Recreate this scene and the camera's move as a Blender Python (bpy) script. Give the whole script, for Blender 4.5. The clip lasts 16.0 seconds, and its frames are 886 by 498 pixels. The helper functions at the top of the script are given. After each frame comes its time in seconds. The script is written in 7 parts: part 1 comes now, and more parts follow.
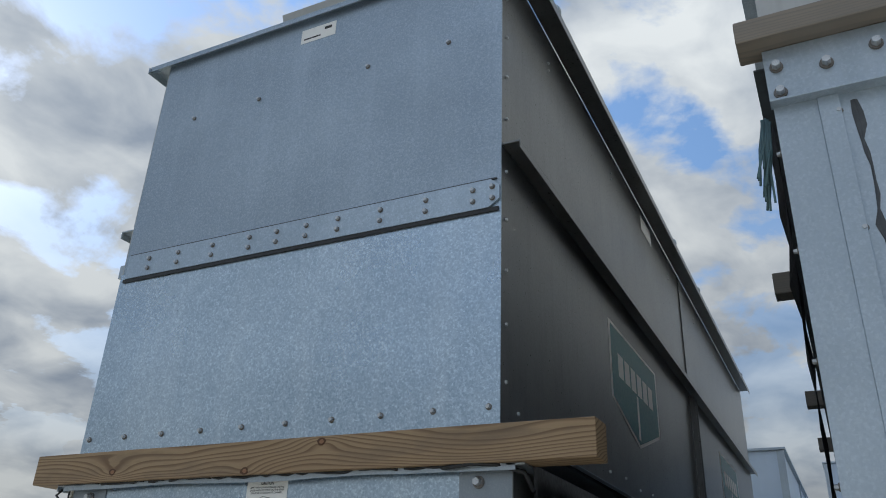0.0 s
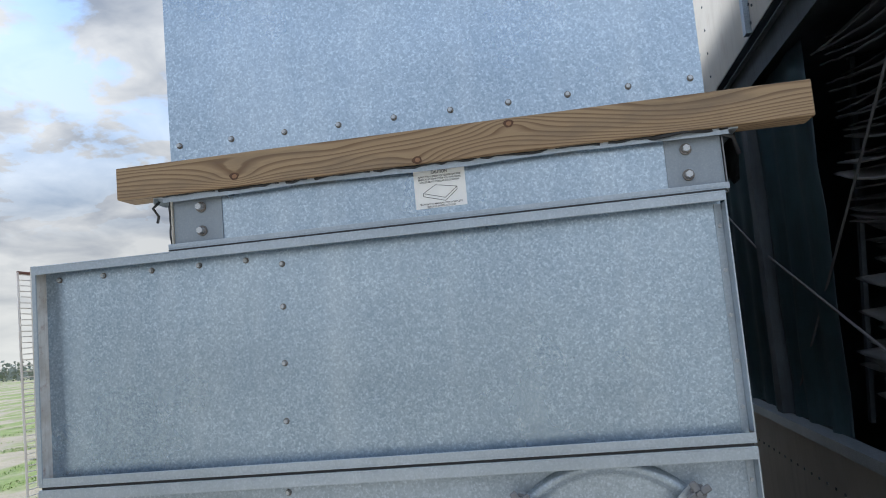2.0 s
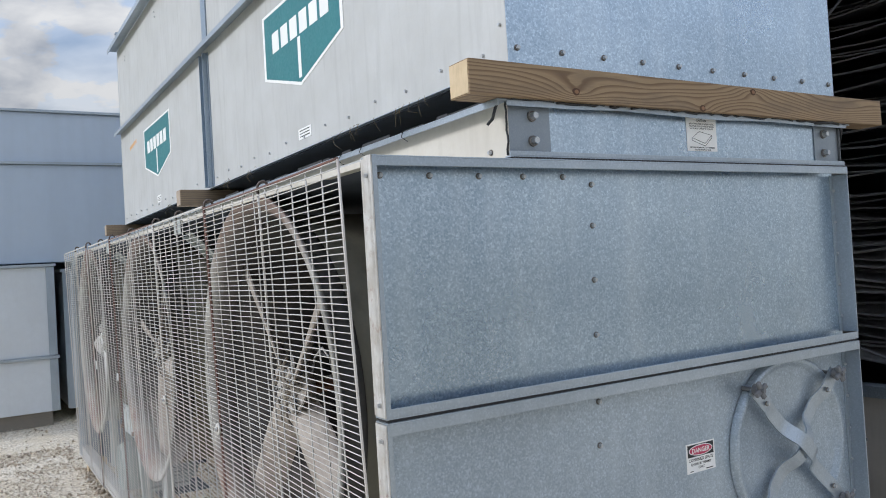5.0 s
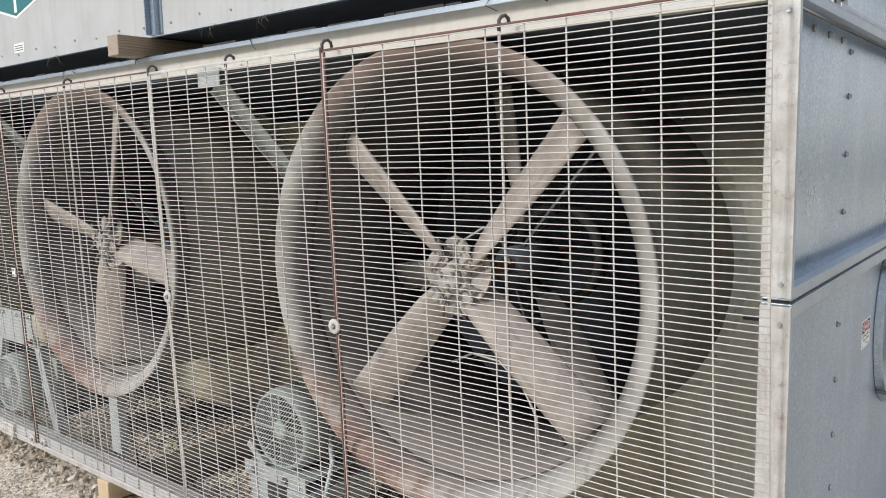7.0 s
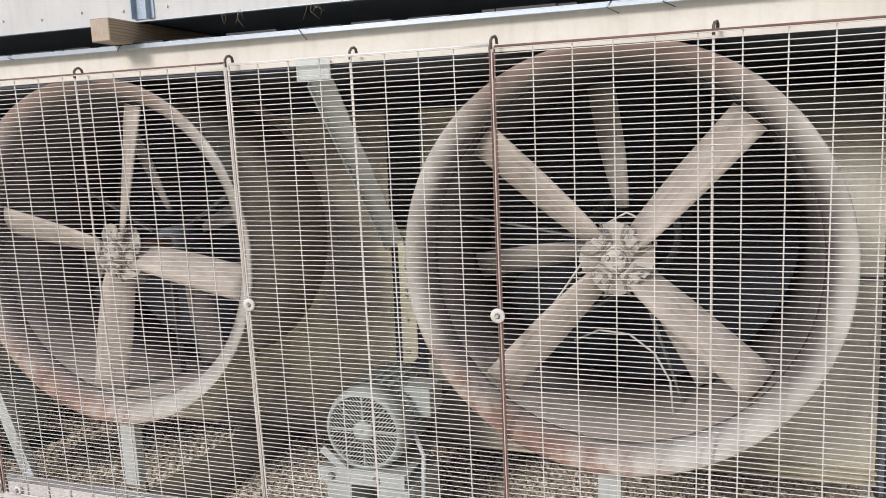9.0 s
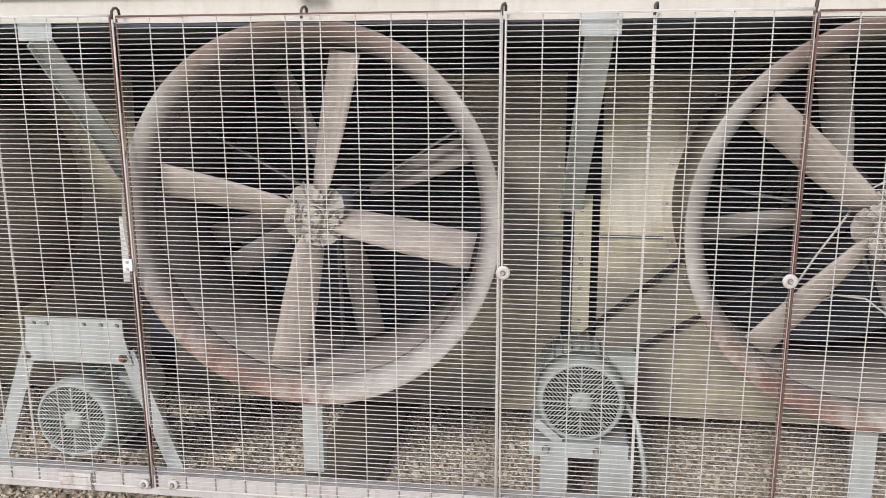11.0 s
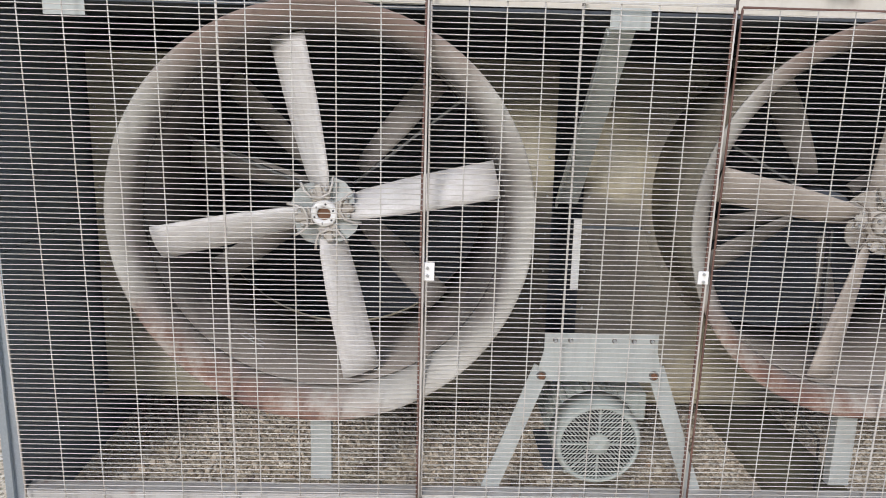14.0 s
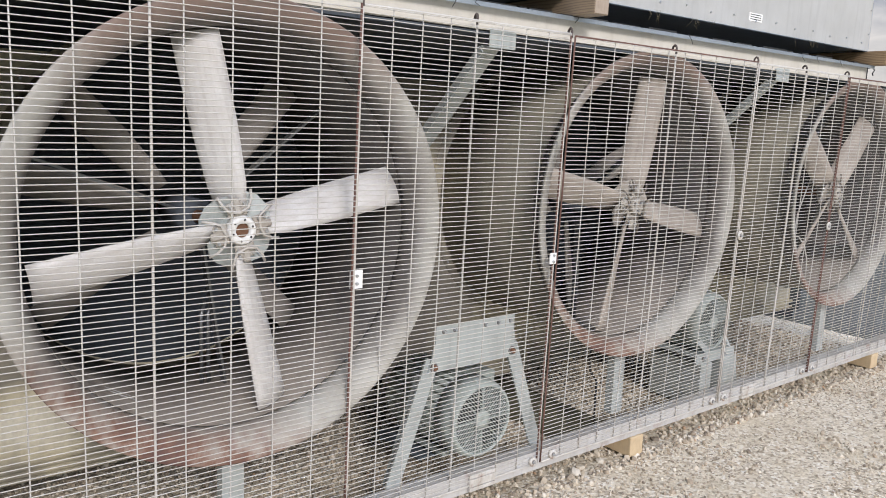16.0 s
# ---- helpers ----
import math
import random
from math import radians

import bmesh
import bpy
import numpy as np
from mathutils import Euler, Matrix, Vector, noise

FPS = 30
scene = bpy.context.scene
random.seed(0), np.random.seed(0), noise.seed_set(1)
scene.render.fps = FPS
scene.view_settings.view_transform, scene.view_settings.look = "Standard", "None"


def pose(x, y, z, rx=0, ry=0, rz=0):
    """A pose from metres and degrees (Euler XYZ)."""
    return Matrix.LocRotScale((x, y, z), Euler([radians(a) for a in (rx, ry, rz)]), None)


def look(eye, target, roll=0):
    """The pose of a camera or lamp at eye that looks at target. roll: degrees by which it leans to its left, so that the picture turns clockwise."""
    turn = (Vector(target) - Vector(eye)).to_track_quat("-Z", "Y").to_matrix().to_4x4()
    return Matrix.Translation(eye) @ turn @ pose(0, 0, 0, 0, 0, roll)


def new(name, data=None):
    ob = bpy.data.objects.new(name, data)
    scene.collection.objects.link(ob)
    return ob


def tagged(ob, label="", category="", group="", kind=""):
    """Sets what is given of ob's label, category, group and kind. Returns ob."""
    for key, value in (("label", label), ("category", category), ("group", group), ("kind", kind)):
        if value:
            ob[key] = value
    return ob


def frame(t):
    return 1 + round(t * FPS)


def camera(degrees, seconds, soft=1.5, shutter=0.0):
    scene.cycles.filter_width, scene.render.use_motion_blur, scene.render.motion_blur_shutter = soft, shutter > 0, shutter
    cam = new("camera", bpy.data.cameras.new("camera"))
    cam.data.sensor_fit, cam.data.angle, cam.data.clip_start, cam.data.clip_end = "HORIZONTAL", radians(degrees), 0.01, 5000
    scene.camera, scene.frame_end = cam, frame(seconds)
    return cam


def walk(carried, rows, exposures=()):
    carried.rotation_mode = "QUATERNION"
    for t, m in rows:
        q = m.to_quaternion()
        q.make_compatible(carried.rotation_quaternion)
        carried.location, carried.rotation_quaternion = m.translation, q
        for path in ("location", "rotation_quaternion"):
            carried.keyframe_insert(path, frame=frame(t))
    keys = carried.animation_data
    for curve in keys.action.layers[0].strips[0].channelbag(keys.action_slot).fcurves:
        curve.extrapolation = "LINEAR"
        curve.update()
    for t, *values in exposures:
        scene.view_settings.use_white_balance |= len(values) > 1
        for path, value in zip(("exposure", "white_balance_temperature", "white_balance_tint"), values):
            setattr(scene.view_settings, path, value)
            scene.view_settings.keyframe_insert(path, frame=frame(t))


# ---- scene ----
cam = camera(59.2, 16.0, soft=1.0)
PATH = [
    (0, (1.742, 2.594, 1.571), (0.135, 1.766, 2.427), 2.3),
    (0.5, (1.759, 2.465, 1.552), (0.005, 1.826, 2.27), -1.7),
    (1, (1.891, 2.184, 1.492), (0.027, 1.684, 2.015), -3.5),
    (1.5, (1.988, 1.872, 1.455), (0.056, 1.484, 1.798), -4.6),
    (2, (1.992, 1.505, 1.469), (0.026, 1.2, 1.678), -5.1),
    (2.5, (2.041, 1.123, 1.454), (0.05, 0.98, 1.574), -4.9),
    (3, (2.015, 0.772, 1.467), (0.018, 0.855, 1.523), -4.8),
    (3.5, (1.896, 0.336, 1.514), (-0.071, 0.701, 1.537), -4.6),
    (3.7, (1.883, 0.185, 1.467), (-0.060, 0.657, 1.524), -4.3),
    (5.8, (1.208, -1.101, 1.498), (-0.329, 0.174, 1.382), -1.7),
    (6, (1.072, -1.15, 1.474), (-0.428, 0.163, 1.311), -1.2),
    (6.5, (0.729, -1.301, 1.436), (-0.641, 0.138, 1.209), -1.1),
    (7, (0.462, -1.531, 1.451), (-0.78, 0.017, 1.205), -1.3),
    (7.5, (0.251, -1.692, 1.467), (-0.846, -0.037, 1.225), -1.8),
    (8, (-0.045, -1.869, 1.501), (-0.991, -0.124, 1.253), -2.3),
    (10.5, (-1.506, -2.429, 1.505), (-1.824, -0.485, 1.156), -0.4),
    (11, (-1.935, -2.404, 1.488), (-2.191, -0.456, 1.116), 0.0),
    (11.5, (-2.295, -2.472, 1.5), (-2.537, -0.528, 1.096), 0.1),
    (12, (-2.635, -2.522, 1.525), (-2.842, -0.574, 1.123), 0.7),
    (12.5, (-3.052, -2.457, 1.549), (-3.232, -0.512, 1.119), 1.1),
    (13, (-3.478, -2.46, 1.558), (-3.615, -0.515, 1.113), 1.5),
    (13.5, (-3.838, -2.436, 1.559), (-3.904, -0.484, 1.129), 1.7),
    (14, (-4.2, -2.32, 1.546), (-4.15, -0.37, 1.106), 1.5),
    (14.5, (-4.605, -2.266, 1.445), (-4.277, -0.329, 1.074), 1.8),
    (15, (-4.869, -2.216, 1.476), (-4.254, -0.351, 1.095), 2.1),
    (15.5, (-5.155, -2.007, 1.441), (-4.221, -0.277, 1.075), 2.1),
    (16, (-5.436, -1.973, 1.44), (-4.207, -0.43, 1.112), 2.3),
]
EXPOSURES = [
    (0.0, 0.02, 5750, 7), (1.0, 0.5, 5750, 8), (1.6, 0.68, 5750, 9), (2.5, 0.64, 5850, 11), (3.0, 0.62, 5850, 11), (3.5, 0.46, 5850, 11), (6.0, 0.5, 6000, 12), (7.0, 0.6, 6300, 13), (8.0, 0.74, 6450, 15), (11.0, 0.69, 6350, 16), (13.0, 0.56, 6150, 13), (14.0, 0.53, 6250, 15), (14.5, 0.58, 6400, 17), (16.0, 0.62, 6250, 15),
]
walk(cam, [(t, look(eye, target, roll)) for t, eye, target, roll in PATH], EXPOSURES)

# ---- world and light ----
SUN_DIR = Vector((-0.30, -0.84, 0.46)).normalized()
world = bpy.data.worlds.new("sky")
scene.world = world
world.use_nodes = True
wn, wl = world.node_tree.nodes, world.node_tree.links
wn.clear()
w_out = wn.new("ShaderNodeOutputWorld")
w_bg = wn.new("ShaderNodeBackground")
w_sky = wn.new("ShaderNodeTexSky")
w_sky.sky_type = "NISHITA"
w_sky.sun_disc = False
w_sky.sun_elevation = math.asin(SUN_DIR.z)
w_sky.sun_rotation = math.atan2(SUN_DIR.x, SUN_DIR.y)
w_sky.air_density, w_sky.dust_density = 1.0, 0.3
w_co = wn.new("ShaderNodeTexCoord")
w_sep = wn.new("ShaderNodeSeparateXYZ")
wl.new(w_co.outputs["Generated"], w_sep.inputs[0])
w_deck = wn.new("ShaderNodeMath")
w_deck.operation = "MAXIMUM"
w_deck.inputs[1].default_value = 0.0
wl.new(w_sep.outputs[2], w_deck.inputs[0])
w_den = wn.new("ShaderNodeMath")
w_den.operation = "ADD"
w_den.inputs[1].default_value = 0.30
wl.new(w_deck.outputs[0], w_den.inputs[0])
w_map = wn.new("ShaderNodeVectorMath")
w_map.operation = "DIVIDE"
wl.new(w_co.outputs["Generated"], w_map.inputs[0])
wl.new(w_den.outputs[0], w_map.inputs[1])
w_n1 = wn.new("ShaderNodeTexNoise")
w_n1.inputs["Scale"].default_value = 4.0
w_n1.inputs["Detail"].default_value = 12.0
w_n1.inputs["Roughness"].default_value = 0.56
w_n1.inputs["Distortion"].default_value = 0.25
w_r1 = wn.new("ShaderNodeValToRGB")
w_r1.color_ramp.elements[0].position, w_r1.color_ramp.elements[1].position = 0.42, 0.52
w_n2 = wn.new("ShaderNodeTexNoise")
w_n2.inputs["Scale"].default_value = 5.2
w_n2.inputs["Detail"].default_value = 9.0
w_n2.inputs["Distortion"].default_value = 0.3
w_r2 = wn.new("ShaderNodeValToRGB")
w_r2.color_ramp.elements[0].position, w_r2.color_ramp.elements[1].position = 0.30, 0.64
w_r2.color_ramp.elements[0].color = (1.65, 1.78, 1.98, 1)
w_r2.color_ramp.elements[1].color = (4.0, 3.85, 3.55, 1)
w_mix = wn.new("ShaderNodeMix")
w_mix.data_type = "RGBA"
wl.new(w_map.outputs[0], w_n1.inputs["Vector"])
wl.new(w_map.outputs[0], w_n2.inputs["Vector"])
wl.new(w_n1.outputs["Fac"], w_r1.inputs["Fac"])
wl.new(w_n2.outputs["Fac"], w_r2.inputs["Fac"])
w_low = wn.new("ShaderNodeMapRange")
w_low.inputs["From Min"].default_value, w_low.inputs["From Max"].default_value = 0.14, 0.48
w_low.inputs["To Min"].default_value, w_low.inputs["To Max"].default_value = 1.0, 0.0
w_fac = wn.new("ShaderNodeMath")
w_fac.operation = "MAXIMUM"
wl.new(w_r1.outputs["Color"], w_fac.inputs[0])
wl.new(w_low.outputs[0], w_fac.inputs[1])
wl.new(w_fac.outputs[0], w_mix.inputs[0])
wl.new(w_sky.outputs["Color"], w_mix.inputs[6])
# clouds away from the sun show their lit side, those before it their shaded side
w_dot = wn.new("ShaderNodeVectorMath")
w_dot.operation = "DOT_PRODUCT"
w_dot.inputs[1].default_value = Vector((SUN_DIR.x, SUN_DIR.y, 0)).normalized()
w_side = wn.new("ShaderNodeMapRange")
w_side.inputs["From Min"].default_value, w_side.inputs["From Max"].default_value = -1.0, 1.0
w_side.inputs["To Min"].default_value, w_side.inputs["To Max"].default_value = 1.5, 0.93
w_lit = wn.new("ShaderNodeMix")
w_lit.data_type, w_lit.blend_type = "RGBA", "MULTIPLY"
w_lit.inputs[0].default_value = 1.0
wl.new(w_co.outputs["Generated"], w_dot.inputs[0])
wl.new(w_dot.outputs["Value"], w_side.inputs[0])
wl.new(w_r2.outputs["Color"], w_lit.inputs[6])
w_glow = wn.new("ShaderNodeMapRange")
w_glow.inputs["From Min"].default_value, w_glow.inputs["From Max"].default_value = 0.62, 0.98
w_glow.inputs["To Min"].default_value, w_glow.inputs["To Max"].default_value = 0.9, 1.35
w_most = wn.new("ShaderNodeMath")
w_most.operation = "MAXIMUM"
wl.new(w_dot.outputs["Value"], w_glow.inputs[0])
wl.new(w_side.outputs[0], w_most.inputs[0])
wl.new(w_glow.outputs[0], w_most.inputs[1])
wl.new(w_most.outputs[0], w_lit.inputs[7])
wl.new(w_lit.outputs[2], w_mix.inputs[7])
wl.new(w_sep.outputs[2], w_low.inputs[0])
w_lift = wn.new("ShaderNodeMapRange")
w_lift.inputs["From Min"].default_value, w_lift.inputs["From Max"].default_value = 0.0, 1.0
w_lift.inputs["To Min"].default_value, w_lift.inputs["To Max"].default_value = 0.78, 2.45
wl.new(w_sep.outputs[2], w_lift.inputs[0])
w_mul = wn.new("ShaderNodeMix")
w_mul.data_type, w_mul.blend_type = "RGBA", "MULTIPLY"
w_mul.inputs[0].default_value = 1.0
wl.new(w_mix.outputs[2], w_mul.inputs[6])
wl.new(w_lift.outputs[0], w_mul.inputs[7])
w_warm = wn.new("ShaderNodeMapRange")
w_warm.inputs["From Min"].default_value, w_warm.inputs["From Max"].default_value = 0.01, 0.16
w_warm.inputs["To Min"].default_value, w_warm.inputs["To Max"].default_value = 0.75, 0.0
wl.new(w_sep.outputs[2], w_warm.inputs[0])
w_haze = wn.new("ShaderNodeMix")
w_haze.data_type = "RGBA"
w_haze.inputs[7].default_value = (6.0, 5.7, 4.9, 1)
wl.new(w_warm.outputs[0], w_haze.inputs[0])
wl.new(w_mul.outputs[2], w_haze.inputs[6])
wl.new(w_haze.outputs[2], w_bg.inputs["Color"])
w_bg.inputs["Strength"].default_value = 0.1
wl.new(w_bg.outputs["Background"], w_out.inputs["Surface"])

sun_data = bpy.data.lights.new("sun", "SUN")
sun_data.energy, sun_data.angle, sun_data.color = 1.5, radians(14), (1.0, 0.955, 0.89)
sun = new("sun", sun_data)
sun.matrix_world = look(SUN_DIR * 60, (0, 0, 0))


# ---- materials ----
class Nodes:
    """A short way to write node materials."""

    def __init__(self, name):
        self.mat = bpy.data.materials.new(name)
        self.mat.use_nodes = True
        self.t = self.mat.node_tree
        self.b = self.t.nodes["Principled BSDF"]
        self.co = self.t.nodes.new("ShaderNodeTexCoord").outputs["Object"]

    def add(self, kind, **inputs):
        n = self.t.nodes.new(kind)
        for k, v in inputs.items():
            self.put(n.inputs[k.replace("_", " ")], v)
        return n

    def put(self, socket, v):
        if isinstance(v, bpy.types.NodeSocket):
            self.t.links.new(v, socket)
        else:
            socket.default_value = v

    def mapped(self, sx, sy, sz):
        m = self.add("ShaderNodeMapping", Vector=self.co)
        m.inputs["Scale"].default_value = (sx, sy, sz)
        return m.outputs["Vector"]

    def noise(self, scale, detail=4.0, rough=0.55, vec=None, out="Fac"):
        return self.add("ShaderNodeTexNoise", Vector=vec or self.co, Scale=scale, Detail=detail, Roughness=rough).outputs[out]

    def ramp(self, fac, *stops):
        r = self.add("ShaderNodeValToRGB", Fac=fac)
        els = r.color_ramp.elements
        while len(els) < len(stops):
            els.new(0.5)
        for e, (p, c) in zip(els, stops):
            e.position = p
            e.color = c if len(c) == 4 else (*c, 1)
        return r.outputs["Color"]

    def mix(self, fac, a, b, kind="MIX"):
        m = self.t.nodes.new("ShaderNodeMix")
        m.data_type, m.blend_type = "RGBA", kind
        for i, v in ((0, fac), (6, a), (7, b)):
            if not isinstance(v, bpy.types.NodeSocket) and i and len(v) == 3:
                v = (*v, 1)
            self.put(m.inputs[i], v)
        return m.outputs[2]

    def math(self, op, a, b=0.0):
        m = self.t.nodes.new("ShaderNodeMath")
        m.operation = op
        self.put(m.inputs[0], a)
        self.put(m.inputs[1], b)
        return m.outputs[0]

    def axis(self, k):
        return self.add("ShaderNodeSeparateXYZ", Vector=self.co).outputs[k]

    def done(self, color, rough=0.6, metal=0.0, bump=None, depth=0.001, strength=0.5):
        self.put(self.b.inputs["Base Color"], (*color, 1) if isinstance(color, tuple) and len(color) == 3 else color)
        self.put(self.b.inputs["Roughness"], rough)
        self.put(self.b.inputs["Metallic"], metal)
        if bump is not None:
            n = self.add("ShaderNodeBump", Height=bump, Distance=depth, Strength=strength)
            self.t.links.new(n.outputs["Normal"], self.b.inputs["Normal"])
        return self.mat


def galvanised(name, dark, light, cell=130.0, metal=0.7, rough=0.40, stain=0.25, spangle=0.6):
    """Zinc with soft-edged crystals about a centimetre across, finer grain on them, and broad dull and bright areas."""
    n = Nodes(name)
    bend = n.mix(0.012, n.co, n.noise(60.0, 2.0, 0.5, out="Color"), "ADD")
    v = n.add("ShaderNodeTexVoronoi", Vector=bend, Scale=cell)
    tone = n.add("ShaderNodeSeparateColor", Color=v.outputs["Color"]).outputs[0]
    blot = n.ramp(n.noise(cell * 0.95, 2.0, 0.6), (0.36, (0, 0, 0)), (0.66, (1, 1, 1)))
    grain = n.noise(cell * 3.2, 3.0, 0.7)
    clump = n.noise(22.0, 4.0, 0.65)
    both = n.math("ADD", n.math("MULTIPLY", tone, 0.36), n.math("ADD", n.math("MULTIPLY", blot, 0.26), n.math("ADD", n.math("MULTIPLY", grain, 0.28), n.math("MULTIPLY", clump, 0.10))))
    mid = tuple((a + b) / 2 for a, b in zip(dark, light))
    col = n.mix(spangle, mid, n.ramp(both, (0.26, dark), (0.56, tuple(a + (b - a) * 0.36 for a, b in zip(dark, light))), (0.80, light)))
    wide = n.noise(1.1, 3.0, 0.55, n.mapped(1, 1, 1.6))
    col = n.mix(0.5, col, n.ramp(wide, (0.3, (0.50, 0.53, 0.56)), (0.7, (1.0,) * 3)), "MULTIPLY")
    big = n.noise(2.2, 5.0, 0.6)
    streak = n.noise(3.0, 5.0, 0.6, n.mapped(3.5, 3.5, 0.35))
    col = n.mix(n.math("MULTIPLY", n.ramp(big, (0.42, (0, 0, 0)), (0.72, (1, 1, 1))), stain), col, tuple(c * 0.72 for c in mid))
    col = n.mix(n.math("MULTIPLY", n.ramp(streak, (0.5, (0, 0, 0)), (0.8, (1, 1, 1))), stain * 0.6), col, tuple(min(1, c * 1.2) for c in light))
    rg = n.ramp(n.noise(3.0, 4.0, 0.6), (0.3, (rough - 0.04,) * 3), (0.7, (rough + 0.08,) * 3))
    return n.done(col, rg, metal, n.noise(9.0, 3.0), 0.002, 0.12)


def weathered(name, base, dirt, amount=0.5, rough=0.65, metal=0.0, scale=4.0, rust=0.0, rust_col=(0.25, 0.09, 0.045)):
    n = Nodes(name)
    big = n.noise(scale, 6.0, 0.62)
    fine = n.noise(scale * 22, 4.0, 0.6)
    run = n.noise(scale * 1.4, 5.0, 0.6, n.mapped(5, 5, 0.5))
    col = n.mix(n.math("MULTIPLY", n.ramp(big, (0.38, (0, 0, 0)), (0.72, (1, 1, 1))), amount), base, dirt)
    col = n.mix(n.math("MULTIPLY", n.ramp(run, (0.5, (0, 0, 0)), (0.78, (1, 1, 1))), amount * 0.7), col, tuple(c * 0.75 for c in dirt))
    col = n.mix(n.math("MULTIPLY", n.ramp(fine, (0.35, (1, 1, 1)), (0.65, (0, 0, 0))), 0.18), col, dirt)
    if rust:
        spots = n.ramp(n.noise(scale * 2.3, 7.0, 0.7), (0.56, (0, 0, 0)), (0.70, (1, 1, 1)))
        col = n.mix(n.math("MULTIPLY", spots, rust), col, rust_col)
    return n.done(col, n.ramp(fine, (0.3, (rough - 0.08,) * 3), (0.7, (rough + 0.08,) * 3)), metal, fine, 0.0015, 0.25)


def pine(name, grey=0.0, knots=()):
    """Sawn pine along y: fine growth lines that run lengthways and wrap round the knots (y, z from the beam's centre, spread)."""
    n = Nodes(name)
    y, z = n.axis(1), n.axis(2)
    level = n.math("ADD", n.math("MULTIPLY", z, 95.0), n.math("MULTIPLY", n.noise(1.0, 2.0, 0.5, n.mapped(5, 1.1, 9)), 9.0))
    level = n.math("ADD", level, n.math("MULTIPLY", n.axis(0), 40.0))
    for ky, kz, amount, spread in knots:
        dy = n.math("DIVIDE", n.math("SUBTRACT", y, ky), spread)
        dz = n.math("DIVIDE", n.math("SUBTRACT", z, kz), spread * 0.34)
        d = n.math("ADD", n.math("MULTIPLY", dy, dy), n.math("MULTIPLY", dz, dz))
        level = n.math("ADD", level, n.math("DIVIDE", amount, n.math("ADD", 1.0, d)))
    lines = n.math("FRACT", level)
    fibre = n.noise(30.0, 4.0, 0.6, n.mapped(6, 0.30, 7))
    tone = n.noise(3.0, 4.0, 0.55, n.mapped(1, 0.6, 2))
    early = n.mix(tone, (0.30, 0.205, 0.115), (0.46, 0.34, 0.20))
    col = n.mix(n.ramp(lines, (0.0, (0.1,) * 3), (0.45, (0.08,) * 3), (0.86, (0.80,) * 3), (0.95, (0.75,) * 3), (1.0, (0.1,) * 3)), early, (0.115, 0.06, 0.03))
    col = n.mix(n.math("MULTIPLY", fibre, 0.4), col, (0.20, 0.125, 0.06))
    stain = n.ramp(n.noise(2.3, 6.0, 0.65, n.mapped(1, 1, 5)), (0.52, (0, 0, 0)), (0.70, (0.6,) * 3))
    col = n.mix(stain, col, (0.14, 0.105, 0.075))
    if grey:
        col = n.mix(grey, col, (0.25, 0.24, 0.22))
    return n.done(col, 0.72, 0.0, n.math("ADD", fibre, n.math("MULTIPLY", lines, 0.3)), 0.002, 0.25)


M_GALV = galvanised("spangled_galvanised_steel", (0.335, 0.435, 0.55), (0.80, 0.91, 1.0), 185.0, spangle=0.75, metal=0.9, rough=0.27)
M_GALV_SMOOTH = galvanised("dull_galvanised_steel", (0.30, 0.36, 0.42), (0.69, 0.775, 0.85), 185.0, spangle=0.6, metal=0.5, rough=0.42)
M_FLANGE = galvanised("galvanised_flange", (0.36, 0.415, 0.465), (0.64, 0.70, 0.76), 200.0, spangle=0.4, rough=0.40)
M_FRONT = weathered("chalky_galvanised_steel", (0.55, 0.555, 0.545), (0.42, 0.42, 0.40), 0.5, 0.6, 0.15)
M_CREAM = weathered("chalky_cream_steel", (0.68, 0.645, 0.57), (0.52, 0.48, 0.40), 0.45, 0.65, 0.0, 3.0, 0.15, (0.35, 0.2, 0.1))
M_POST = weathered("chalky_white_steel", (0.70, 0.69, 0.66), (0.40, 0.36, 0.30), 0.75, 0.65, 0.05, 16.0, 0.6)
# steel with the shade of the aisle and fan insides put into its colour
M_SIDE_SHADE = weathered("shaded_brown_grey_steel", (0.215, 0.222, 0.225), (0.125, 0.132, 0.14), 0.5, 0.34, 0.65)


